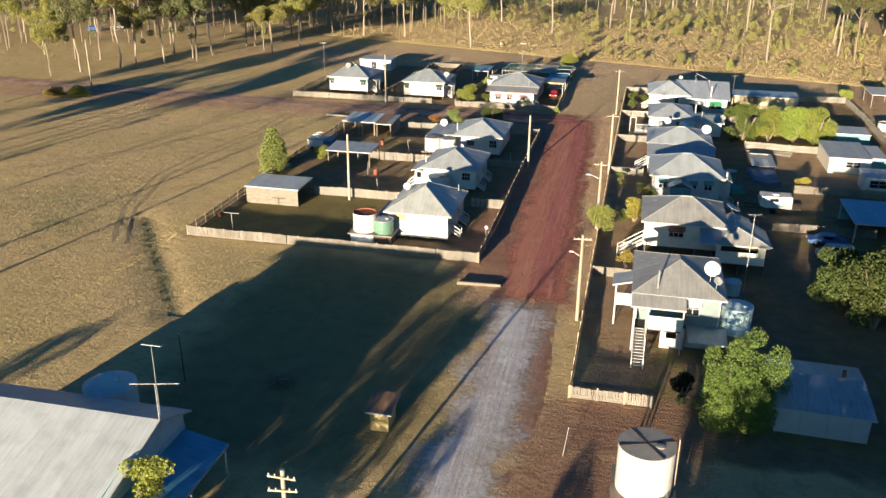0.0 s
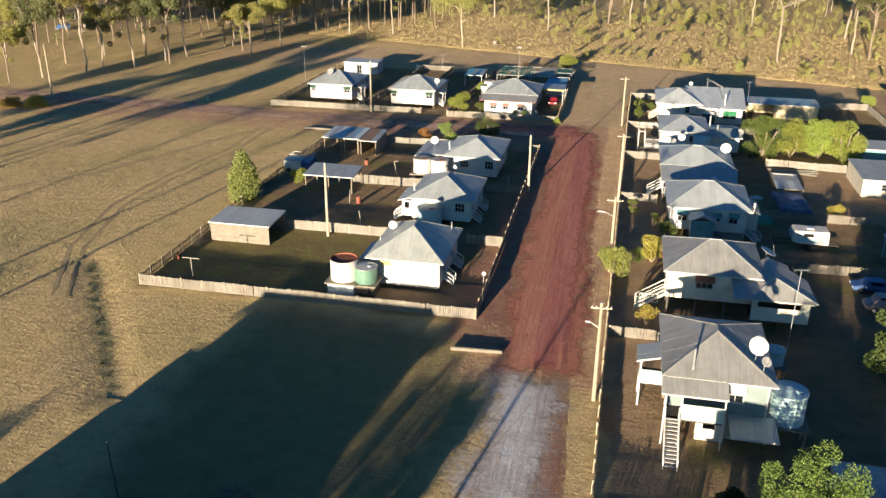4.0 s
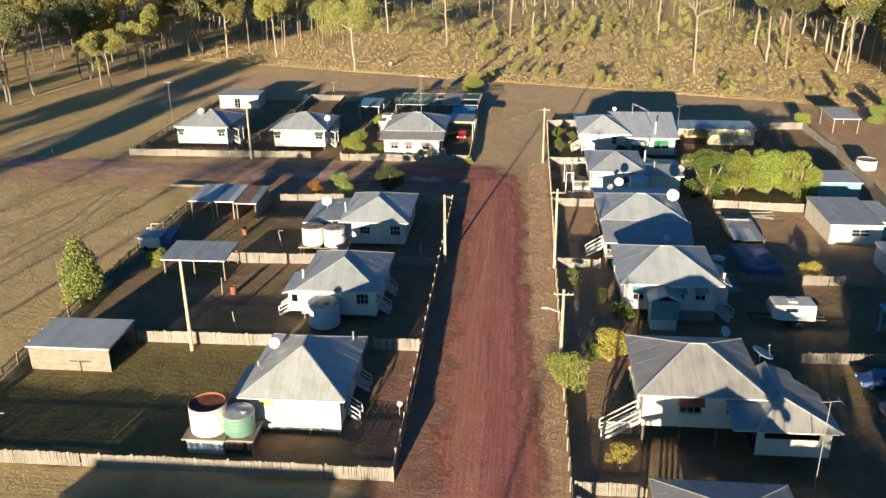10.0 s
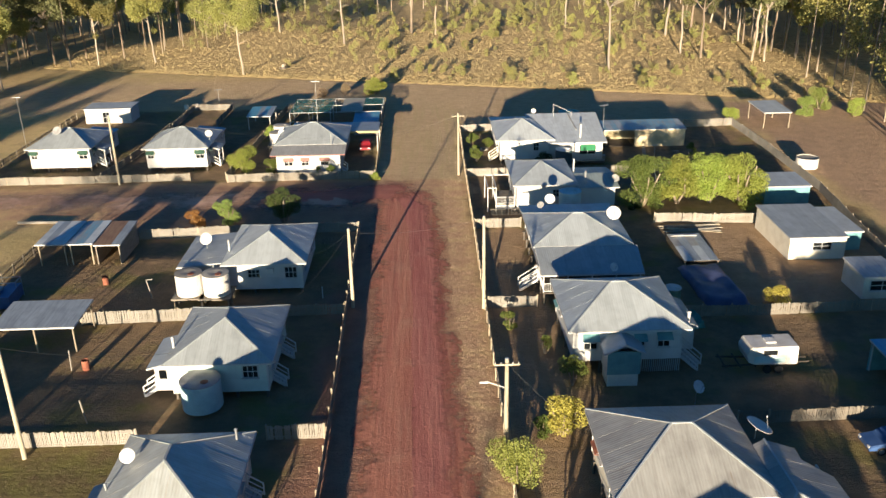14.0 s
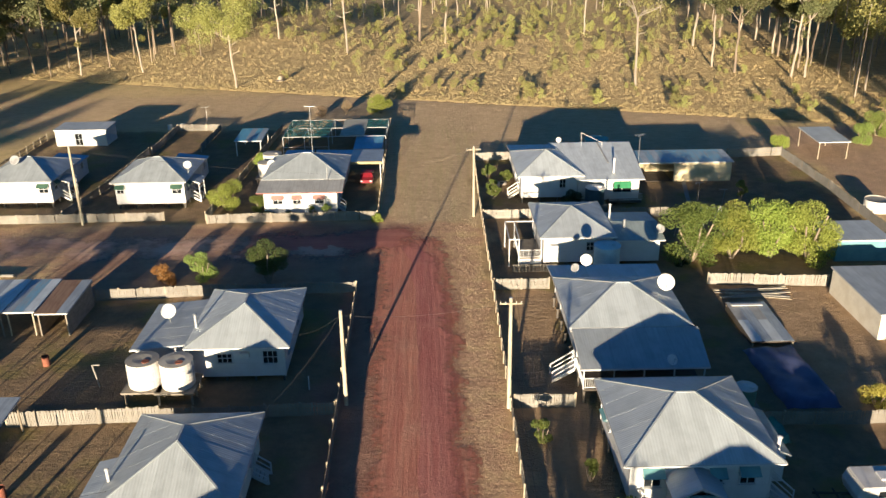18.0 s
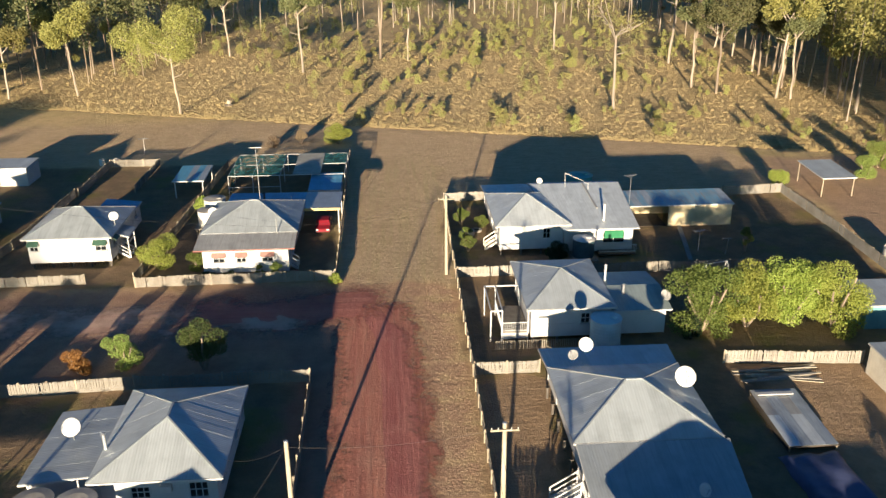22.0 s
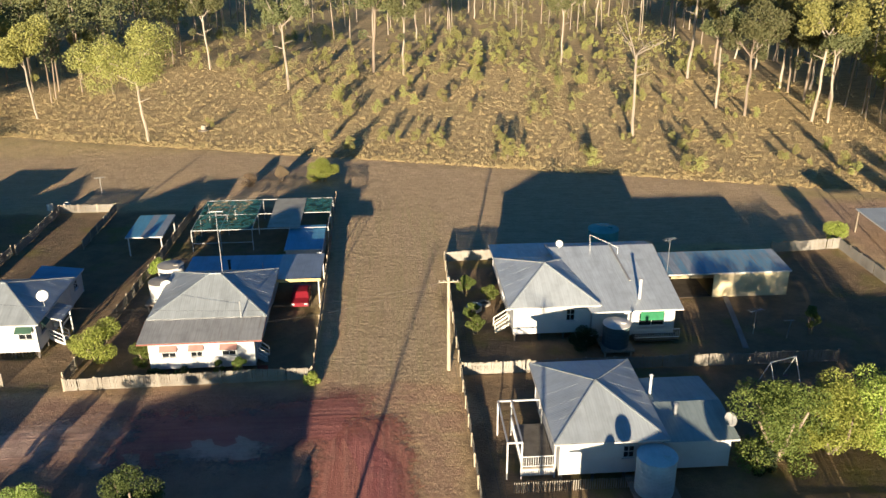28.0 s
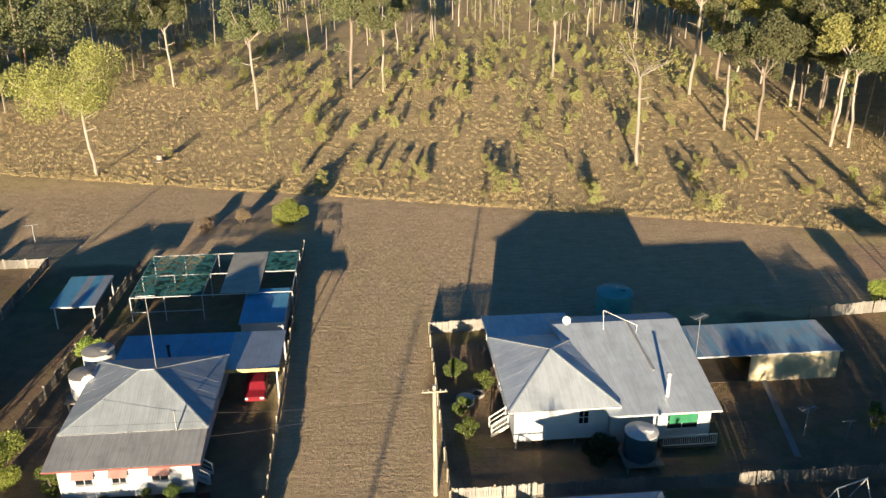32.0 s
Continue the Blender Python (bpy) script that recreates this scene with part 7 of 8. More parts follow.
rnd = random.Random(5)
protos = [gum_tree(20, 11, 1.1, leaf_count=9000), gum_tree(22, 12, 1.0, "leaf_grey", "bark_brown", leaf_count=9000, label="tall brown-barked eucalypt with grey-green crown"), gum_tree(18, 13, 1.2, "leaf_gum", "bark_brown", leaf_count=9000, label="brown-barked eucalypt with spreading olive crown"), gum_tree(21, 14, 0.8, "leaf_grey", leaf_count=5200), gum_tree(24, 15, 1.0, leaf_count=9000)]
bare = gum_tree(20, 16, 1.3, leaf_count=500, label="tall bare-limbed pale eucalypt with few leaves")
edge_tree = gum_tree(20, 11, 1.6, leaf_count=19000, label="tall pale eucalypt with a full wide olive crown", leaf_size=0.2, fork_at=0.5)
edge_tree.matrix_basis = pose(-35.7, 220.1, 0, 0, -3, 75) @ Matrix.Diagonal((1.05, 1.05, 1.15, 1))
protos[0].matrix_basis, protos[1].matrix_basis = at(-60, 238, 0.92, 30), at(68.5, 227.7, 1.0)
protos[2].matrix_basis, protos[3].matrix_basis, protos[4].matrix_basis = at(-85.3, 193.9, 0.8), at(-105.1, 172.0, 0.9), at(78.5, 222.5, 0.95)
bare.matrix_basis = at(44.7, 216.0, 1.15)


def forest_line(x):
    return 206.5 - 0.31 * x


def far_wood():
    """The eucalypts: those near the edge by themselves, then scattered ones, thick at both sides."""
    placed = [(-35.7, 220.1), (68.5, 227.7), (-85.3, 193.9), (-105.1, 172.0), (78.5, 222.5), (44.7, 216.0)]
    row = [(-121, 149, 2), (-118, 156, 3), (-112, 163, 4), (-108, 164, 3), (-109, 184, 1), (-102, 181, 3), (-99, 177.5, 1), (-100, 188, 4), (-98, 205, 1), (-96, 206, 3), (-95, 212, 0),
           (-92, 231, 4), (-88.6, 230, 2), (-90, 199, 2), (-83, 208, 0), (-92, 217, 4), (-84, 238, 1), (-73, 236, 0), (-37, 283, 3), (-16.5, 259, 3), (1.1, 276, 1), (7.8, 272, 3), (46, 284, 3), (65.7, 234.3, 3), (81, 221.5, 3), (84.8, 239, 1), (85, 250, 3), (80.7, 276, 1), (69.5, 262, 4)]
    for x, y, k in row:
        copy_thing(protos[k], at(x, y, rnd.uniform(1.1, 1.3) if x > -40 else rnd.uniform(0.85, 1.05), rnd.uniform(0, 360)))
        placed.append((x, y))
    tries = 0
    while len(placed) < 290 and tries < 30000:
        tries += 1
        x, y = rnd.uniform(-200, 230), rnd.uniform(150, 440)
        if x > 82:
            inside = y > 198
        elif x > -48:
            inside = y > forest_line(x) + 34
        else:
            inside = y > 245 + (x + 60) * 0.9 if x > -100 else y > 196 + (x + 100) * 1.2
        if not inside:
            continue
        side = x < -48 or x > 82
        if not side and rnd.random() > (0.02 if y < 300 else 0.22):
            continue
        if min((x - a) ** 2 + (y - b) ** 2 for a, b in placed) < (16 if side else 60):
            continue
        placed.append((x, y))
        copy_thing(rnd.choice(protos if side else (protos[3], protos[3], bare)), at(x, y, rnd.uniform(0.7, 1.05) if side else rnd.uniform(0.95, 1.25), rnd.uniform(0, 360)))


far_wood()


def sapling(seed, h=3.6, leaves=760):
    """Young eucalypt: two or three whippy stems and a loose rounded crown of sprays, open at the foot."""
    rs = random.Random(seed)
    t = thing("sapling", 0, 0, 0, 0, "bushy young olive-green eucalypt sapling in dry grass", "sapling", "saplings")
    bm, clumps = bmesh.new(), []
    for k in range(rs.choice((2, 2, 3))):
        a = rs.uniform(0, math.tau)
        top = Vector((math.cos(a) * 0.45, math.sin(a) * 0.45, h * rs.uniform(0.7, 1.0)))
        limb(bm, (0, 0, -0.1), top, 0.035, 0.01, rs, 4, 5)
        clumps.append((*top, rs.uniform(0.25, 0.4)))
        for m in range(6):
            f = 0.25 + 0.65 * m / 5
            a, out = rs.uniform(0, math.tau), rs.uniform(0.35, 1.0) * (1.2 - 0.8 * abs(f - 0.45))
            c = Vector((0, 0, 0)).lerp(top, f) + Vector((math.cos(a) * out, math.sin(a) * out, 0.2))
            clumps.append((*c, rs.uniform(0.35, 0.62)))
    part("trunk", bm, "bark_brown", t)
    leaves_mesh("crown", clumps, leaves, 0.21, rs, "leaf_sapling", t, 0.2, 0.9)
    return t


sap = [sapling(40 + i) for i in range(5)]
for s, p in zip(sap, [(-6, 216), (12, 211), (22, 204), (34, 199), (47, 196)]):
    s.matrix_basis = at(*p, rnd.uniform(0.7, 1.0))
count = 0
while count < 292:
    x, y = rnd.uniform(-50, 84), rnd.uniform(178, 330)
    dist = y - forest_line(x)
    near = 2.5 < dist < 22 and x > 2
    if dist < 2.5 or (not near and rnd.random() > min(0.6, 0.10 + dist / 200)) or (x < -8 and dist < 60 and rnd.random() < 0.7):
        continue
    size = rnd.choice((0.22, 0.3, 0.4, 0.55, 0.7)) if near and dist < 14 else rnd.choice((0.35, 0.45, 0.6, 0.75, 1.0))
    copy_thing(rnd.choice(sap), at(x, y, size * rnd.uniform(0.8, 1.2), rnd.uniform(0, 360)))
    count += 1


def woodland(name, spots, label, seed, leaves=420, h0=15, h1=24, size=0.46, leaf="leaf_gum", bark="bark_pale", foot=0.5, spread=1.0):
    """A stand of far trees nobody could count: slim trunks and loose sprays of leaves, one object each of wood and leaf."""
    rw = np.random.default_rng(seed)
    t = thing(name, *spots[0], 0, 0, label, "woodland", "", "stuff")
    o = np.array(spots[0])
    tv, tf, lv = [], [], []
    for x, y in np.array(spots) - o:
        h = rw.uniform(h0, h1)
        lean = rw.normal(0, 0.03, 2) * h
        rings = []
        for f, r in ((0, 0.0075), (0.5, 0.0055), (0.92, 0.0025)):
            rings.append(len(tv))
            for k in range(5):
                a = k * math.tau / 5
                tv.append((x + lean[0] * f + r * h * math.cos(a), y + lean[1] * f + r * h * math.sin(a), h * f - 0.2))
        for a, b in zip(rings, rings[1:]):
            tf.extend((a + k, a + (k + 1) % 5, b + (k + 1) % 5, b + k) for k in range(5))
        m = rw.integers(6, 11)
        cs = np.stack([x + lean[0] * 0.8 + rw.normal(0, 0.085 * spread, m) * h, y + lean[1] * 0.8 + rw.normal(0, 0.085 * spread, m) * h, h * rw.uniform(foot, 1.0, m)], 1)
        c = cs[rw.integers(0, m, leaves)] + rw.normal(0, 0.042 * spread, (leaves, 3)) * h
        d = rw.normal(0, 1, (leaves, 3))
        d /= np.linalg.norm(d, axis=1)[:, None]
        e = np.cross(d, rw.normal(0, 1, (leaves, 3)))
        e /= np.linalg.norm(e, axis=1)[:, None]
        s1, s2 = size * rw.uniform(0.35, 0.7, leaves)[:, None], size * rw.uniform(0.2, 0.4, leaves)[:, None]
        lv.append(np.stack([c - d * s1, c + e * s2, c + d * s1, c - e * s2], 1).reshape(-1, 3))
    lv = np.concatenate(lv)
    link_mesh("trunk", tv, tf, bark, t)
    link_mesh("crown", lv.tolist(), np.arange(len(lv)).reshape(-1, 4).tolist(), leaf, t)
    return t


def scatter(n, x0, x1, y0, y1, keep, seed, gap=3.2):
    rs, out = random.Random(seed), []
    for _ in range(n * 30):
        if len(out) >= n:
            break
        x, y = rs.uniform(x0, x1), rs.uniform(y0, y1)
        if keep(x, y) and all((x - a) ** 2 + (y - b) ** 2 > gap * gap for a, b in out):
            out.append((x, y))
    return out


# the southern part is unseen, added to shade the wood farther north
woodland("east_woodland", scatter(520, 73, 160, 60, 340, lambda x, y: x > 73.5 + 0.16 * max(-5, y - 149), 21, 2.6), "dense shaded eucalypt wood with slim pale trunks", 31, 480, size=0.56)
# west wood: darker bark stands in for shade on the trunks
woodland("west_woodland", scatter(230, -200, -46, 150, 340, lambda x, y: y > 246 + (x + 62) * 0.75, 22, 3.6), "dense eucalypt wood with slim trunks beyond the paddock", 32, 480, size=0.56, leaf="leaf_grey", bark="bark_brown")
woodland("north_woodland", scatter(210, -120, 150, 315, 460, lambda x, y: True, 23, 4.0), "far open eucalypt wood over dry grass", 33, 200)
woodland("young_wood", scatter(420, -60, 84, 225, 400, lambda x, y: y > forest_line(x) + 40 + 25 * math.sin(x * 0.13) and abs(x - 4 + (y - 230) * 0.05) > 4, 24, 1.8), "thick wispy regrowth of young eucalypts over dry grass", 34, 130, 1.8, 4.4, 0.28, "leaf_sapling", "bark_brown", 0.22, 1.9)

# unseen trees beside and behind the camera's start, added to cast long ground shadows
for x, y, s, k in ((-58, 20, 0.95, 5), (-66, 12, 1.0, 5), (-83, 14, 1.05, 5), (-101, 12, 1.0, 5), (-112, 24, 1.0, 5), (-124, 10, 1.0, 5), (-98, 58, 1.0, 4), (-106, 64, 1.05, 0), (-115, 56, 1.0, 2), (-94, 34, 1.0, 1), (-122, 70, 1.1, 4), (-130, 60, 1.0, 0), (-109, 40, 1.0, 2), (-89, 52, 0.9, 3)):
    copy_thing((protos + [bare])[k], at(x, y, s, rnd.uniform(0, 360)))
# screen trees: added out of view, only to throw shade over yards and track
low = shrub("screen_tree", 14, -3, 6.2, 3.4, 60, "leaf_green", "broad green tree out of view, added to shade the yards", 3200, "tree", "trees south of the yards", size=0.3, lobes=12, base=0.02)
for x, y, s in ((17, -9, 1.4), (21, -10, 1.6), (25, -9, 1.6), (29, -10, 1.7), (33, -9, 1.6), (37, -10, 1.7), (41, -9, 1.6), (45, -9, 1.5), (50, -8, 1.5), (20, -1, 1.2), (26, 0, 1.3), (32, -2, 1.3), (38, 0, 1.15), (44, -1, 1.1), (50, 2, 1.1), (15, -3, 0.62), (12, -2, 0.62), (9, -2, 0.62), (6, -3, 0.6), (2.5, 0, 0.4), (-6.5, -5, 0.7), (-12.5, -4, 1.1), (-16.5, -5, 1.1), (-45.3, -8, 0.9), (20, 6, 1.25), (24, 8, 1.2), (28, 6, 1.3), (32, 8, 1.25), (36, 6, 1.3), (40, 8, 1.25), (44, 6, 1.3), (48, 8, 1.2),
                (37, 27, 1.15), (40, 34, 1.2), (46, 38, 1.25), (53, 42, 1.3), (48, 60, 1.2), (56, 66, 1.2), (62, 52, 1.3)):
    copy_thing(low, at(x, y, s, rnd.uniform(0, 360)))

# yard and street trees
cy = thing("cypress_tree", -39.9, 89.8, 0, 0, "dense pointed green cypress beside the paddock fence", "tree")
rc = random.Random(70)
cb = bmesh.new()
limb(cb, (0, 0, -0.2), (0.1, 0, 5.6), 0.2, 0.05, rc, 4)
part("trunk", cb, "bark_brown", cy)
leaves_mesh("crown", [(rc.gauss(0, 0.35) * (1 - k / 22), rc.gauss(0, 0.35) * (1 - k / 22), 0.8 + 0.31 * k, 2.15 * (1 - (k / 21) ** 1.6) * (0.75 + 0.25 * min(1, k / 5)) + 0.25) for k in range(20)], 10000, 0.22, rc, "leaf_cypress", cy, 0.0, 0.8)
shrub("street_tree", 9.2, 74.8, 3.9, 2.3, 71, "leaf_olive", "bushy olive street tree hanging over the fence", 6500, "tree", size=0.11, lobes=11)
shrub("shrub", 13.2, 80.9, 3.2, 2.0, 72, "leaf_yellow", "yellow-leaved shrub in the front yard", 4200, size=0.13)
shrub("shrub", 12.6, 65.2, 2.2, 1.2, 73, "leaf_yellow", "yellow-leaved shrub beside the fence", 2200, size=0.12)
shrub("shrub", 15.0, 87.4, 2.6, 1.1, 74, "leaf_green", "green shrub against the white house", 900, size=0.16)
shrub("shrub", 13.6, 92.6, 1.8, 0.8, 75, "leaf_green", "green shrub at the stairs", 500, size=0.16)
gt = thing("garden_tree", 21.6, 35.3, 0, 0, "broad leafy green tree with upright rounded crowns in the yard", "tree")
rg = random.Random(76)
gb_, columns = bmesh.new(), []
for cx, cy, hh, rr in ((-0.8, -0.6, 6.8, 1.5), (0.7, 0.6, 7.3, 1.5), (-1.9, 0.9, 5.6, 1.2), (2.2, 0.6, 6.2, 1.4), (0.2, -1.6, 5.4, 1.4), (3.4, 1.4, 4.8, 1.0), (-1.4, -1.6, 3.9, 1.2), (1.4, -1.4, 4.4, 1.2)):
    limb(gb_, (cx * 0.15, cy * 0.15, -0.2), (cx, cy, hh * 0.8), 0.17, 0.04, rg, 4, 7)
    for k in range(7):
        f = k / 6
        columns.append((cx + rg.gauss(0, 0.35), cy + rg.gauss(0, 0.35), hh * (0.14 + 0.84 * f), rr * (0.62 + 0.5 * math.sin(math.pi * (0.18 + 0.72 * f))) * rg.uniform(0.62, 0.85)))
part("trunk", gb_, "bark_brown", gt)
leaves_mesh("crown", columns, 30000, 0.125, rg, "leaf_green", gt, 0.05, 0.9)
shrub("bush", 17.8, 37.6, 3.0, 1.3, 176, "leaf_dark", "dark green bush under the yard tree", 2600, "bush", "bushes", size=0.14, base=0.05)
# yard trees kept dim by shade put into their leaf colour
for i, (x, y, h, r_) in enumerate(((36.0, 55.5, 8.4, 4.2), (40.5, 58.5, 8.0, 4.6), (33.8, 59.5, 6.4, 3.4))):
    shrub("garden_tree", x, y, h, r_, 77 + 30 * i, "leaf_shade", "broad green tree in the shaded yard, leaf colour darkened for shade", 12000, "tree", "trees of the shaded yard", size=0.24, lobes=24, stems=5, base=0.03, puff=0.85)
shrub("garden_tree", -15.0, 13.6, 6.4, 2.0, 78, "leaf_lime", "small bushy tree beside the hall roof", 2600, "tree", size=0.18, lobes=9)
for i, (x, y, h, r, lf) in enumerate(((30.6, 128.4, 6.6, 4.0, "leaf_green"), (35.0, 129.0, 5.8, 3.6, "leaf_lime"), (39.0, 128.8, 6.2, 3.8, "leaf_lime"), (42.6, 128.2, 6.8, 3.6, "leaf_lime"))):
    shrub("hedge_tree", x, y, h, r, 80 + i, lf, "tall spreading yellow-green hedge tree over the yard", 17000, "tree", "row of hedge trees", size=0.14, base=0.0, lobes=24, stems=5, puff=0.74)
# the tall verge bush takes leaf_shade, its shade is in the colour
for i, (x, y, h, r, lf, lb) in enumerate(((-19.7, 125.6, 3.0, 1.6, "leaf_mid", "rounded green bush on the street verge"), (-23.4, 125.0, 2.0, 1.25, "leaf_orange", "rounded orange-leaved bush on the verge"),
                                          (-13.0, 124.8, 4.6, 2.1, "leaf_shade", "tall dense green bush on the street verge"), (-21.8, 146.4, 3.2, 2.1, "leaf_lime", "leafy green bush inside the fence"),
                                          (-17.6, 145.4, 2.0, 1.1, "leaf_green", "green bush beside the veranda"), (-20.4, 163.6, 2.0, 1.2, "leaf_lime", "small green bush along the fence"),
                                          (-10.9, 143.4, 1.5, 0.6, "leaf_green", "green climbing bush against the white wall"), (-9.2, 143.3, 1.8, 0.65, "leaf_mid", "leafy bush beside the red-trimmed veranda"), (-16.2, 143.3, 0.8, 0.8, "leaf_dark", "low dark bush inside the fence"), (-13.8, 143.3, 0.7, 0.8, "leaf_dark", "low dark bush inside the fence"), (41.9, 146.5, 2.6, 0.8, "leaf_green", "slim young tree in the dark yard"), (69.0, 171.0, 3.2, 2.0, "leaf_mid", "leafy bush at the forest corner"), (73.5, 176.0, 3.6, 2.2, "leaf_mid", "leafy bush at the forest corner"), (77.0, 170.0, 3.0, 1.8, "leaf_lime", "leafy bush at the forest corner"),
                                          (-3.0, 141.4, 1.0, 0.7, "leaf_lime", "low green bush at the fence corner"), (-5.3, 196.0, 2.8, 2.3, "leaf_lime", "bright green rounded bush on mown grass"),
                                          (-11.4, 196.8, 2.0, 1.4, "leaf_dry", "leafless brownish bush on mown grass"), (-15.6, 195.2, 1.5, 1.1, "leaf_dry", "leafless brownish bush on mown grass"),
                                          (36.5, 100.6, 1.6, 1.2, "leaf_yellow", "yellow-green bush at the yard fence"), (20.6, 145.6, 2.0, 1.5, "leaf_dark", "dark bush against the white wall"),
                                          (11.4, 149.0, 1.8, 0.9, "leaf_green", "green bush along the fence"), (11.3, 152.4, 1.5, 0.8, "leaf_green", "green bush along the fence"),
                                          (11.2, 157.6, 2.0, 1.0, "leaf_green", "green bush along the fence"), (13.6, 156.0, 1.6, 0.9, "leaf_green", "green bush in the side yard"),
                                          (55.0, 167.6, 2.4, 1.7, "leaf_lime", "green bush at the fence corner"), (-35.6, 99.0, 1.6, 1.3, "leaf_lime", "scrubby green bush behind the carport"),
                                          (11.8, 81.0, 1.5, 0.8, "leaf_green", "small green bush in the yard"), (11.0, 97.0, 1.6, 0.8, "leaf_green", "small green bush at the street fence"), (29.2, 127.0, 2.0, 1.2, "leaf_dark", "dark dense bush against the annex"), (-101.5, 131.0, 1.8, 2.6, "leaf_yellow", "low yellowish bush beside the paddock pole"), (-106, 129.5, 1.5, 2.0, "leaf_yellow", "low yellowish bush beside the paddock pole"))):
    shrub("bush", x, y, h * 1.1, r * 1.12, 100 + i, lf, lb, int(1000 + 1800 * r * r), "bush", "bushes", size=0.11, base=0.05)


def tufts(name, n, spots, height, width, mat, label, seed):
    """Upright blades of grass in their thousands, one mesh. spots(rng, n) gives the places."""
    rng = np.random.default_rng(seed)
    xy = spots(rng, n)
    n = len(xy)
    a = rng.normal(0, 0.9, n)
    h = height * rng.uniform(0.5, 1.4, n)
    w = width * rng.uniform(0.5, 1.3, n)
    lean = rng.normal(0, 0.35, (n, 2)) * h[:, None]
    off = np.stack([np.cos(a), np.sin(a)], 1) * w[:, None]
    v = np.zeros((n, 3, 3))
    v[:, 0, :2], v[:, 1, :2], v[:, 2, :2] = xy - off, xy + off, xy + lean
    base = ground_levels(xy)
    v[:, 0, 2], v[:, 1, 2], v[:, 2, 2] = base - 0.04, base - 0.04, base + h
    me = bpy.data.meshes.new(name)
    me.vertices.add(3 * n)
    me.loops.add(3 * n)
    me.polygons.add(n)
    me.vertices.foreach_set("co", v.ravel())
    me.loops.foreach_set("vertex_index", np.arange(3 * n, dtype=np.int32))
    me.polygons.foreach_set("loop_start", np.arange(0, 3 * n, 3, dtype=np.int32))
    me.update(calc_edges=True)
    me.materials.append(MATS[mat])
    tagged(new(name, me), label, "grass", "", "stuff")


def patchy(rng, xy, scale, keep):
    """Keeps more of the places where a slow wave pattern is high, so that tufts stand in patches."""
    f = np.sin(xy[:, 0] * scale + 1.3 * np.sin(xy[:, 1] * scale * 0.7)) * np.sin(xy[:, 1] * scale * 1.1 + 1.7 * np.sin(xy[:, 0] * scale * 0.6))
    return xy[rng.uniform(0, 1, len(xy)) < keep + (1 - keep) * (f * 0.5 + 0.5)]


def forest_spots(rng, n):
    """Tussocks of many blades, thick along the edge, with loose blades between."""
    k = n // 64
    x = rng.uniform(-85, 100, k)
    d = np.where(rng.uniform(0, 1, k) < 0.86, rng.uniform(0, 1, k) ** 1.5 * 105, np.abs(rng.normal(0, 1, k)) * 2.5)
    c = patchy(rng, np.stack([x, 206.2 - 0.31 * x + d], 1), 0.21, 0.4)
    t = np.repeat(c, 44, 0)
    t = t + rng.normal(0, 1, t.shape) * np.repeat(rng.uniform(0.06, 0.24, len(c)), 44)[:, None]
    m = n * 2 // 5
    x = rng.uniform(-85, 100, m)
    return np.concatenate([t, np.stack([x, 206.2 - 0.31 * x + rng.uniform(0, 1, m) ** 1.4 * 80], 1)])


def field_spots(rng, n):
    y = 8 + 190 * rng.uniform(0, 1, n) ** 1.15
    x = -40.5 - rng.uniform(0, 1, n) ** 1.3 * (30 + 0.5 * y)
    xy = np.stack([x, y], 1)
    return patchy(rng, xy[~((y > 129) & (y < 140))], 0.35, 0.5)


def front_spots(rng, n):
    xy = np.stack([rng.uniform(-42, -0.8, n), rng.uniform(8, 62, n)], 1)
    return patchy(rng, xy, 0.4, 0.5)


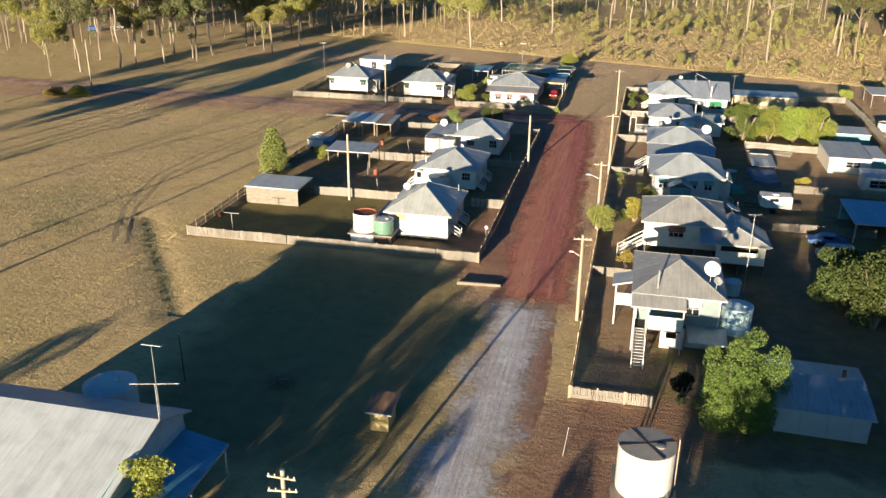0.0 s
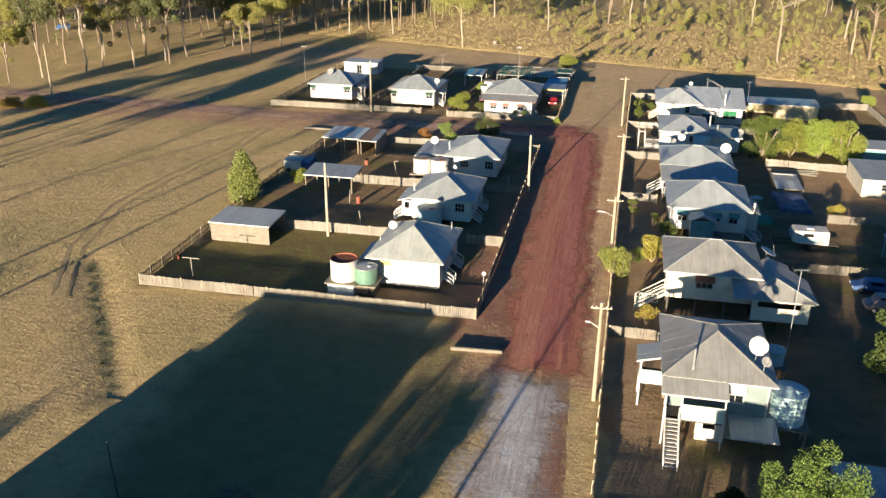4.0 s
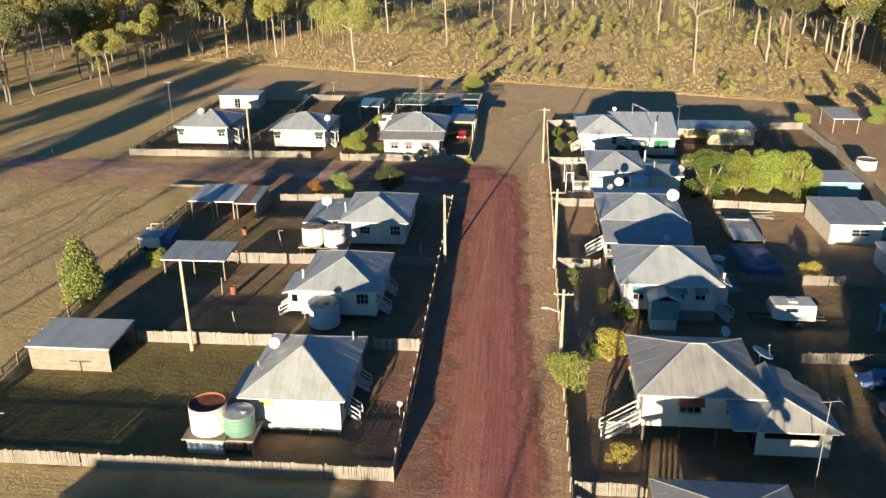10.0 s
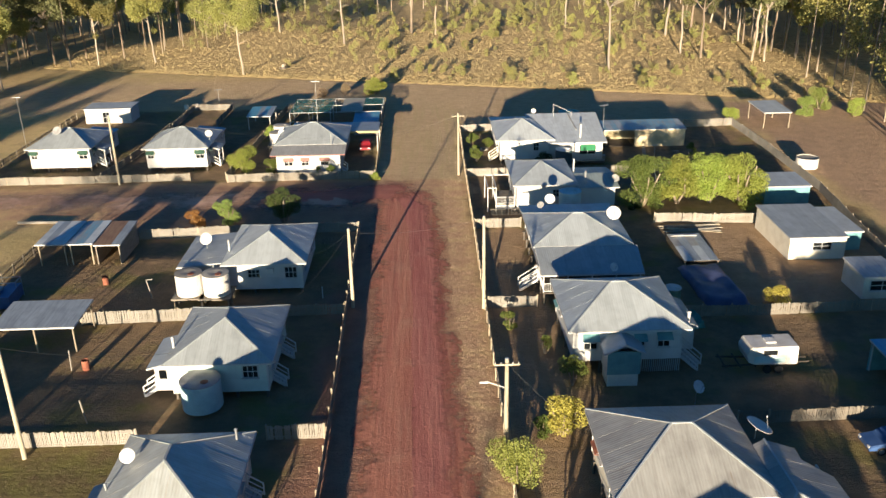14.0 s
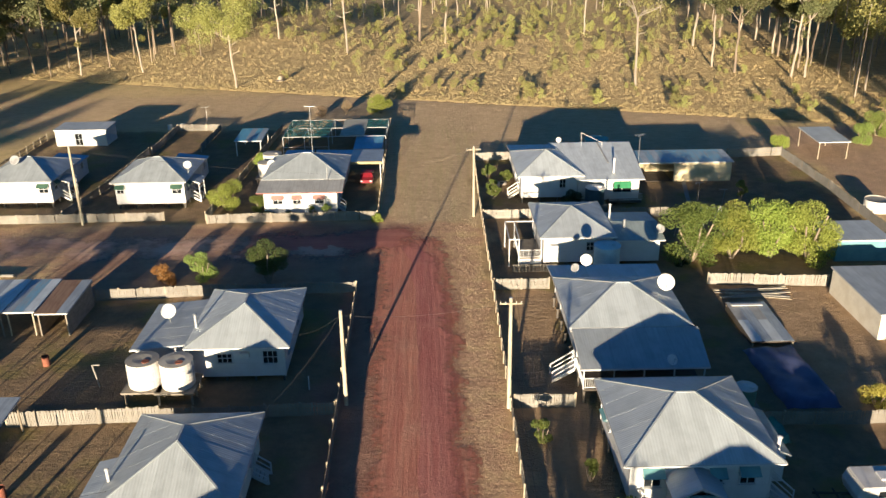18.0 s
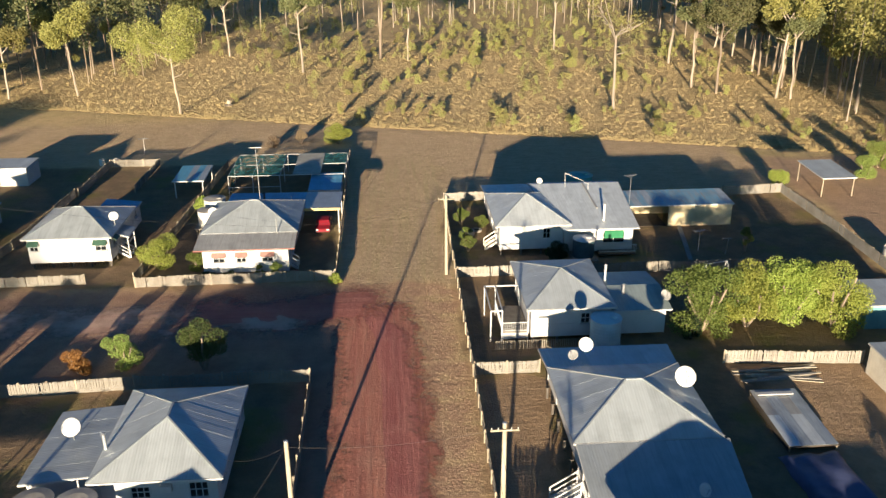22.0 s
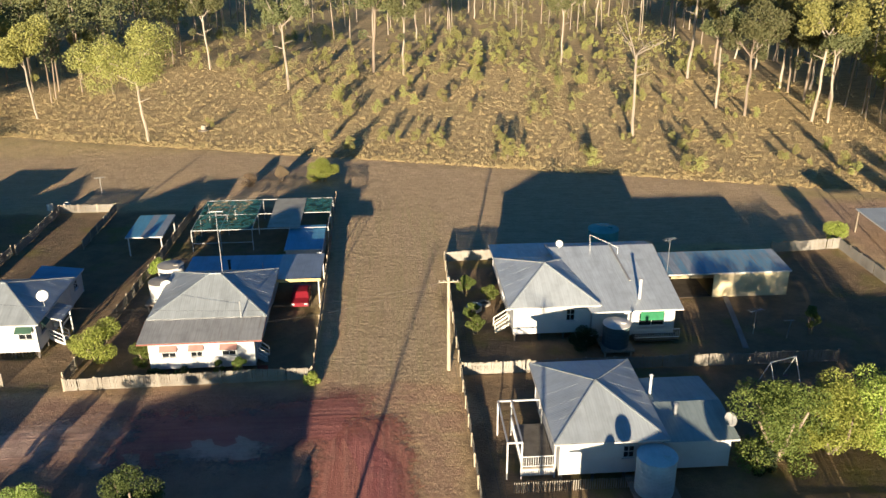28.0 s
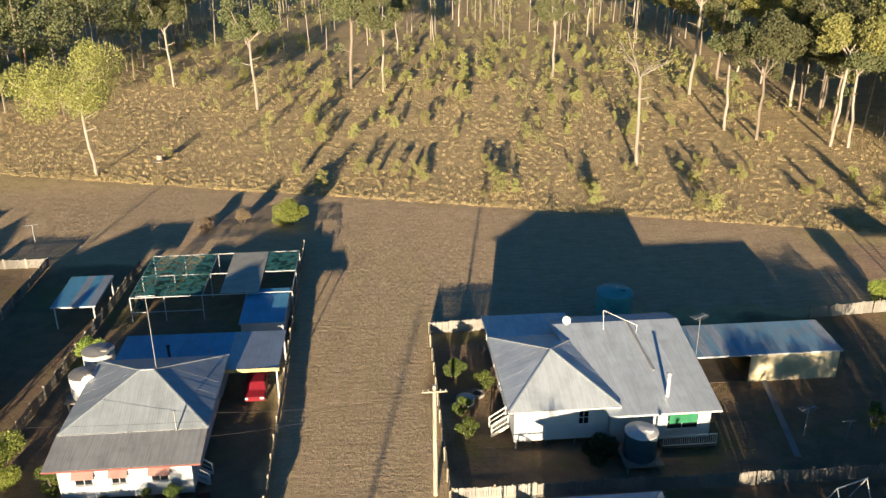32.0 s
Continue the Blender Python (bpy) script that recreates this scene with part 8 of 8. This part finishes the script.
def lane_spots(rng, n):
    a = np.stack([rng.uniform(-2.6, 9.2, n // 7), rng.uniform(141.5, 188, n // 7)], 1)
    b = np.stack([rng.uniform(-70, 56, 2 * n), rng.uniform(167, 226, 2 * n)], 1)
    b = b[(b[:, 1] < 204.5 - 0.31 * b[:, 0]) & ((b[:, 1] > 187) | (b[:, 0] > 10))]
    c = np.stack([rng.uniform(6.2, 8.8, n // 5), rng.uniform(58, 142, n // 5)], 1)
    return patchy(rng, np.concatenate([a, b, c]), 0.6, 0.55)


def yard_spots(rng, n):
    out = []
    for x0, x1, y0, y1 in ((-38.8, -18, 63, 121), (9.6, 13.2, 37, 165), (27, 50, 100, 121), (30, 54, 142, 165), (-57, -24, 160, 186), (-7.5, -4.2, 63, 121), (-38, -6, 123, 129)):
        k = int(n * (x1 - x0) * (y1 - y0) / 4600)
        out.append(np.stack([rng.uniform(x0, x1, k), rng.uniform(y0, y1, k)], 1))
    return patchy(rng, np.concatenate(out), 0.5, 0.3)


tufts("dry_grass", 480000, forest_spots, 0.25, 0.016, "grass_dry", "tall straw-coloured dry grass at the forest edge", 1)
tufts("paddock_grass", 420000, field_spots, 0.045, 0.02, "grass_olive", "short dry tan grass across the open paddock", 2)
tufts("verge_grass", 140000, front_spots, 0.045, 0.018, "grass_olive", "short dry grass beside the gravel track", 3)
tufts("lane_grass", 280000, lane_spots, 0.032, 0.013, "grass_brown", "short brown mown grass of the lane", 4)
tufts("yard_grass", 120000, yard_spots, 0.045, 0.014, "grass_yard", "sparse brown and green yard grass", 5)


def ditch_spots(rng, n):
    f = rng.uniform(0, 1, n)
    return np.stack([-48 + 17.5 * f + rng.normal(0, 0.55, n), 67 - 24 * f + rng.normal(0, 0.45, n)], 1)


tufts("ditch_weeds", 3000, ditch_spots, 0.12, 0.05, "leaf_dark", "dark dry weeds along a shallow ditch", 6)


def scrub_spots(rng, n):
    a = rng.normal(0, 1, (n, 2)) * (4.5, 4.0) + (-61.5, 71.0)
    b = rng.normal(0, 1, (n // 2, 2)) * (3.0, 2.0) + (-57.0, 62.0)
    return patchy(rng, np.concatenate([a, b]), 1.1, 0.1)


tufts("weed_scrub", 3000, scrub_spots, 0.14, 0.05, "leaf_grey", "pale dry weeds and scrub heaped in the paddock", 7)
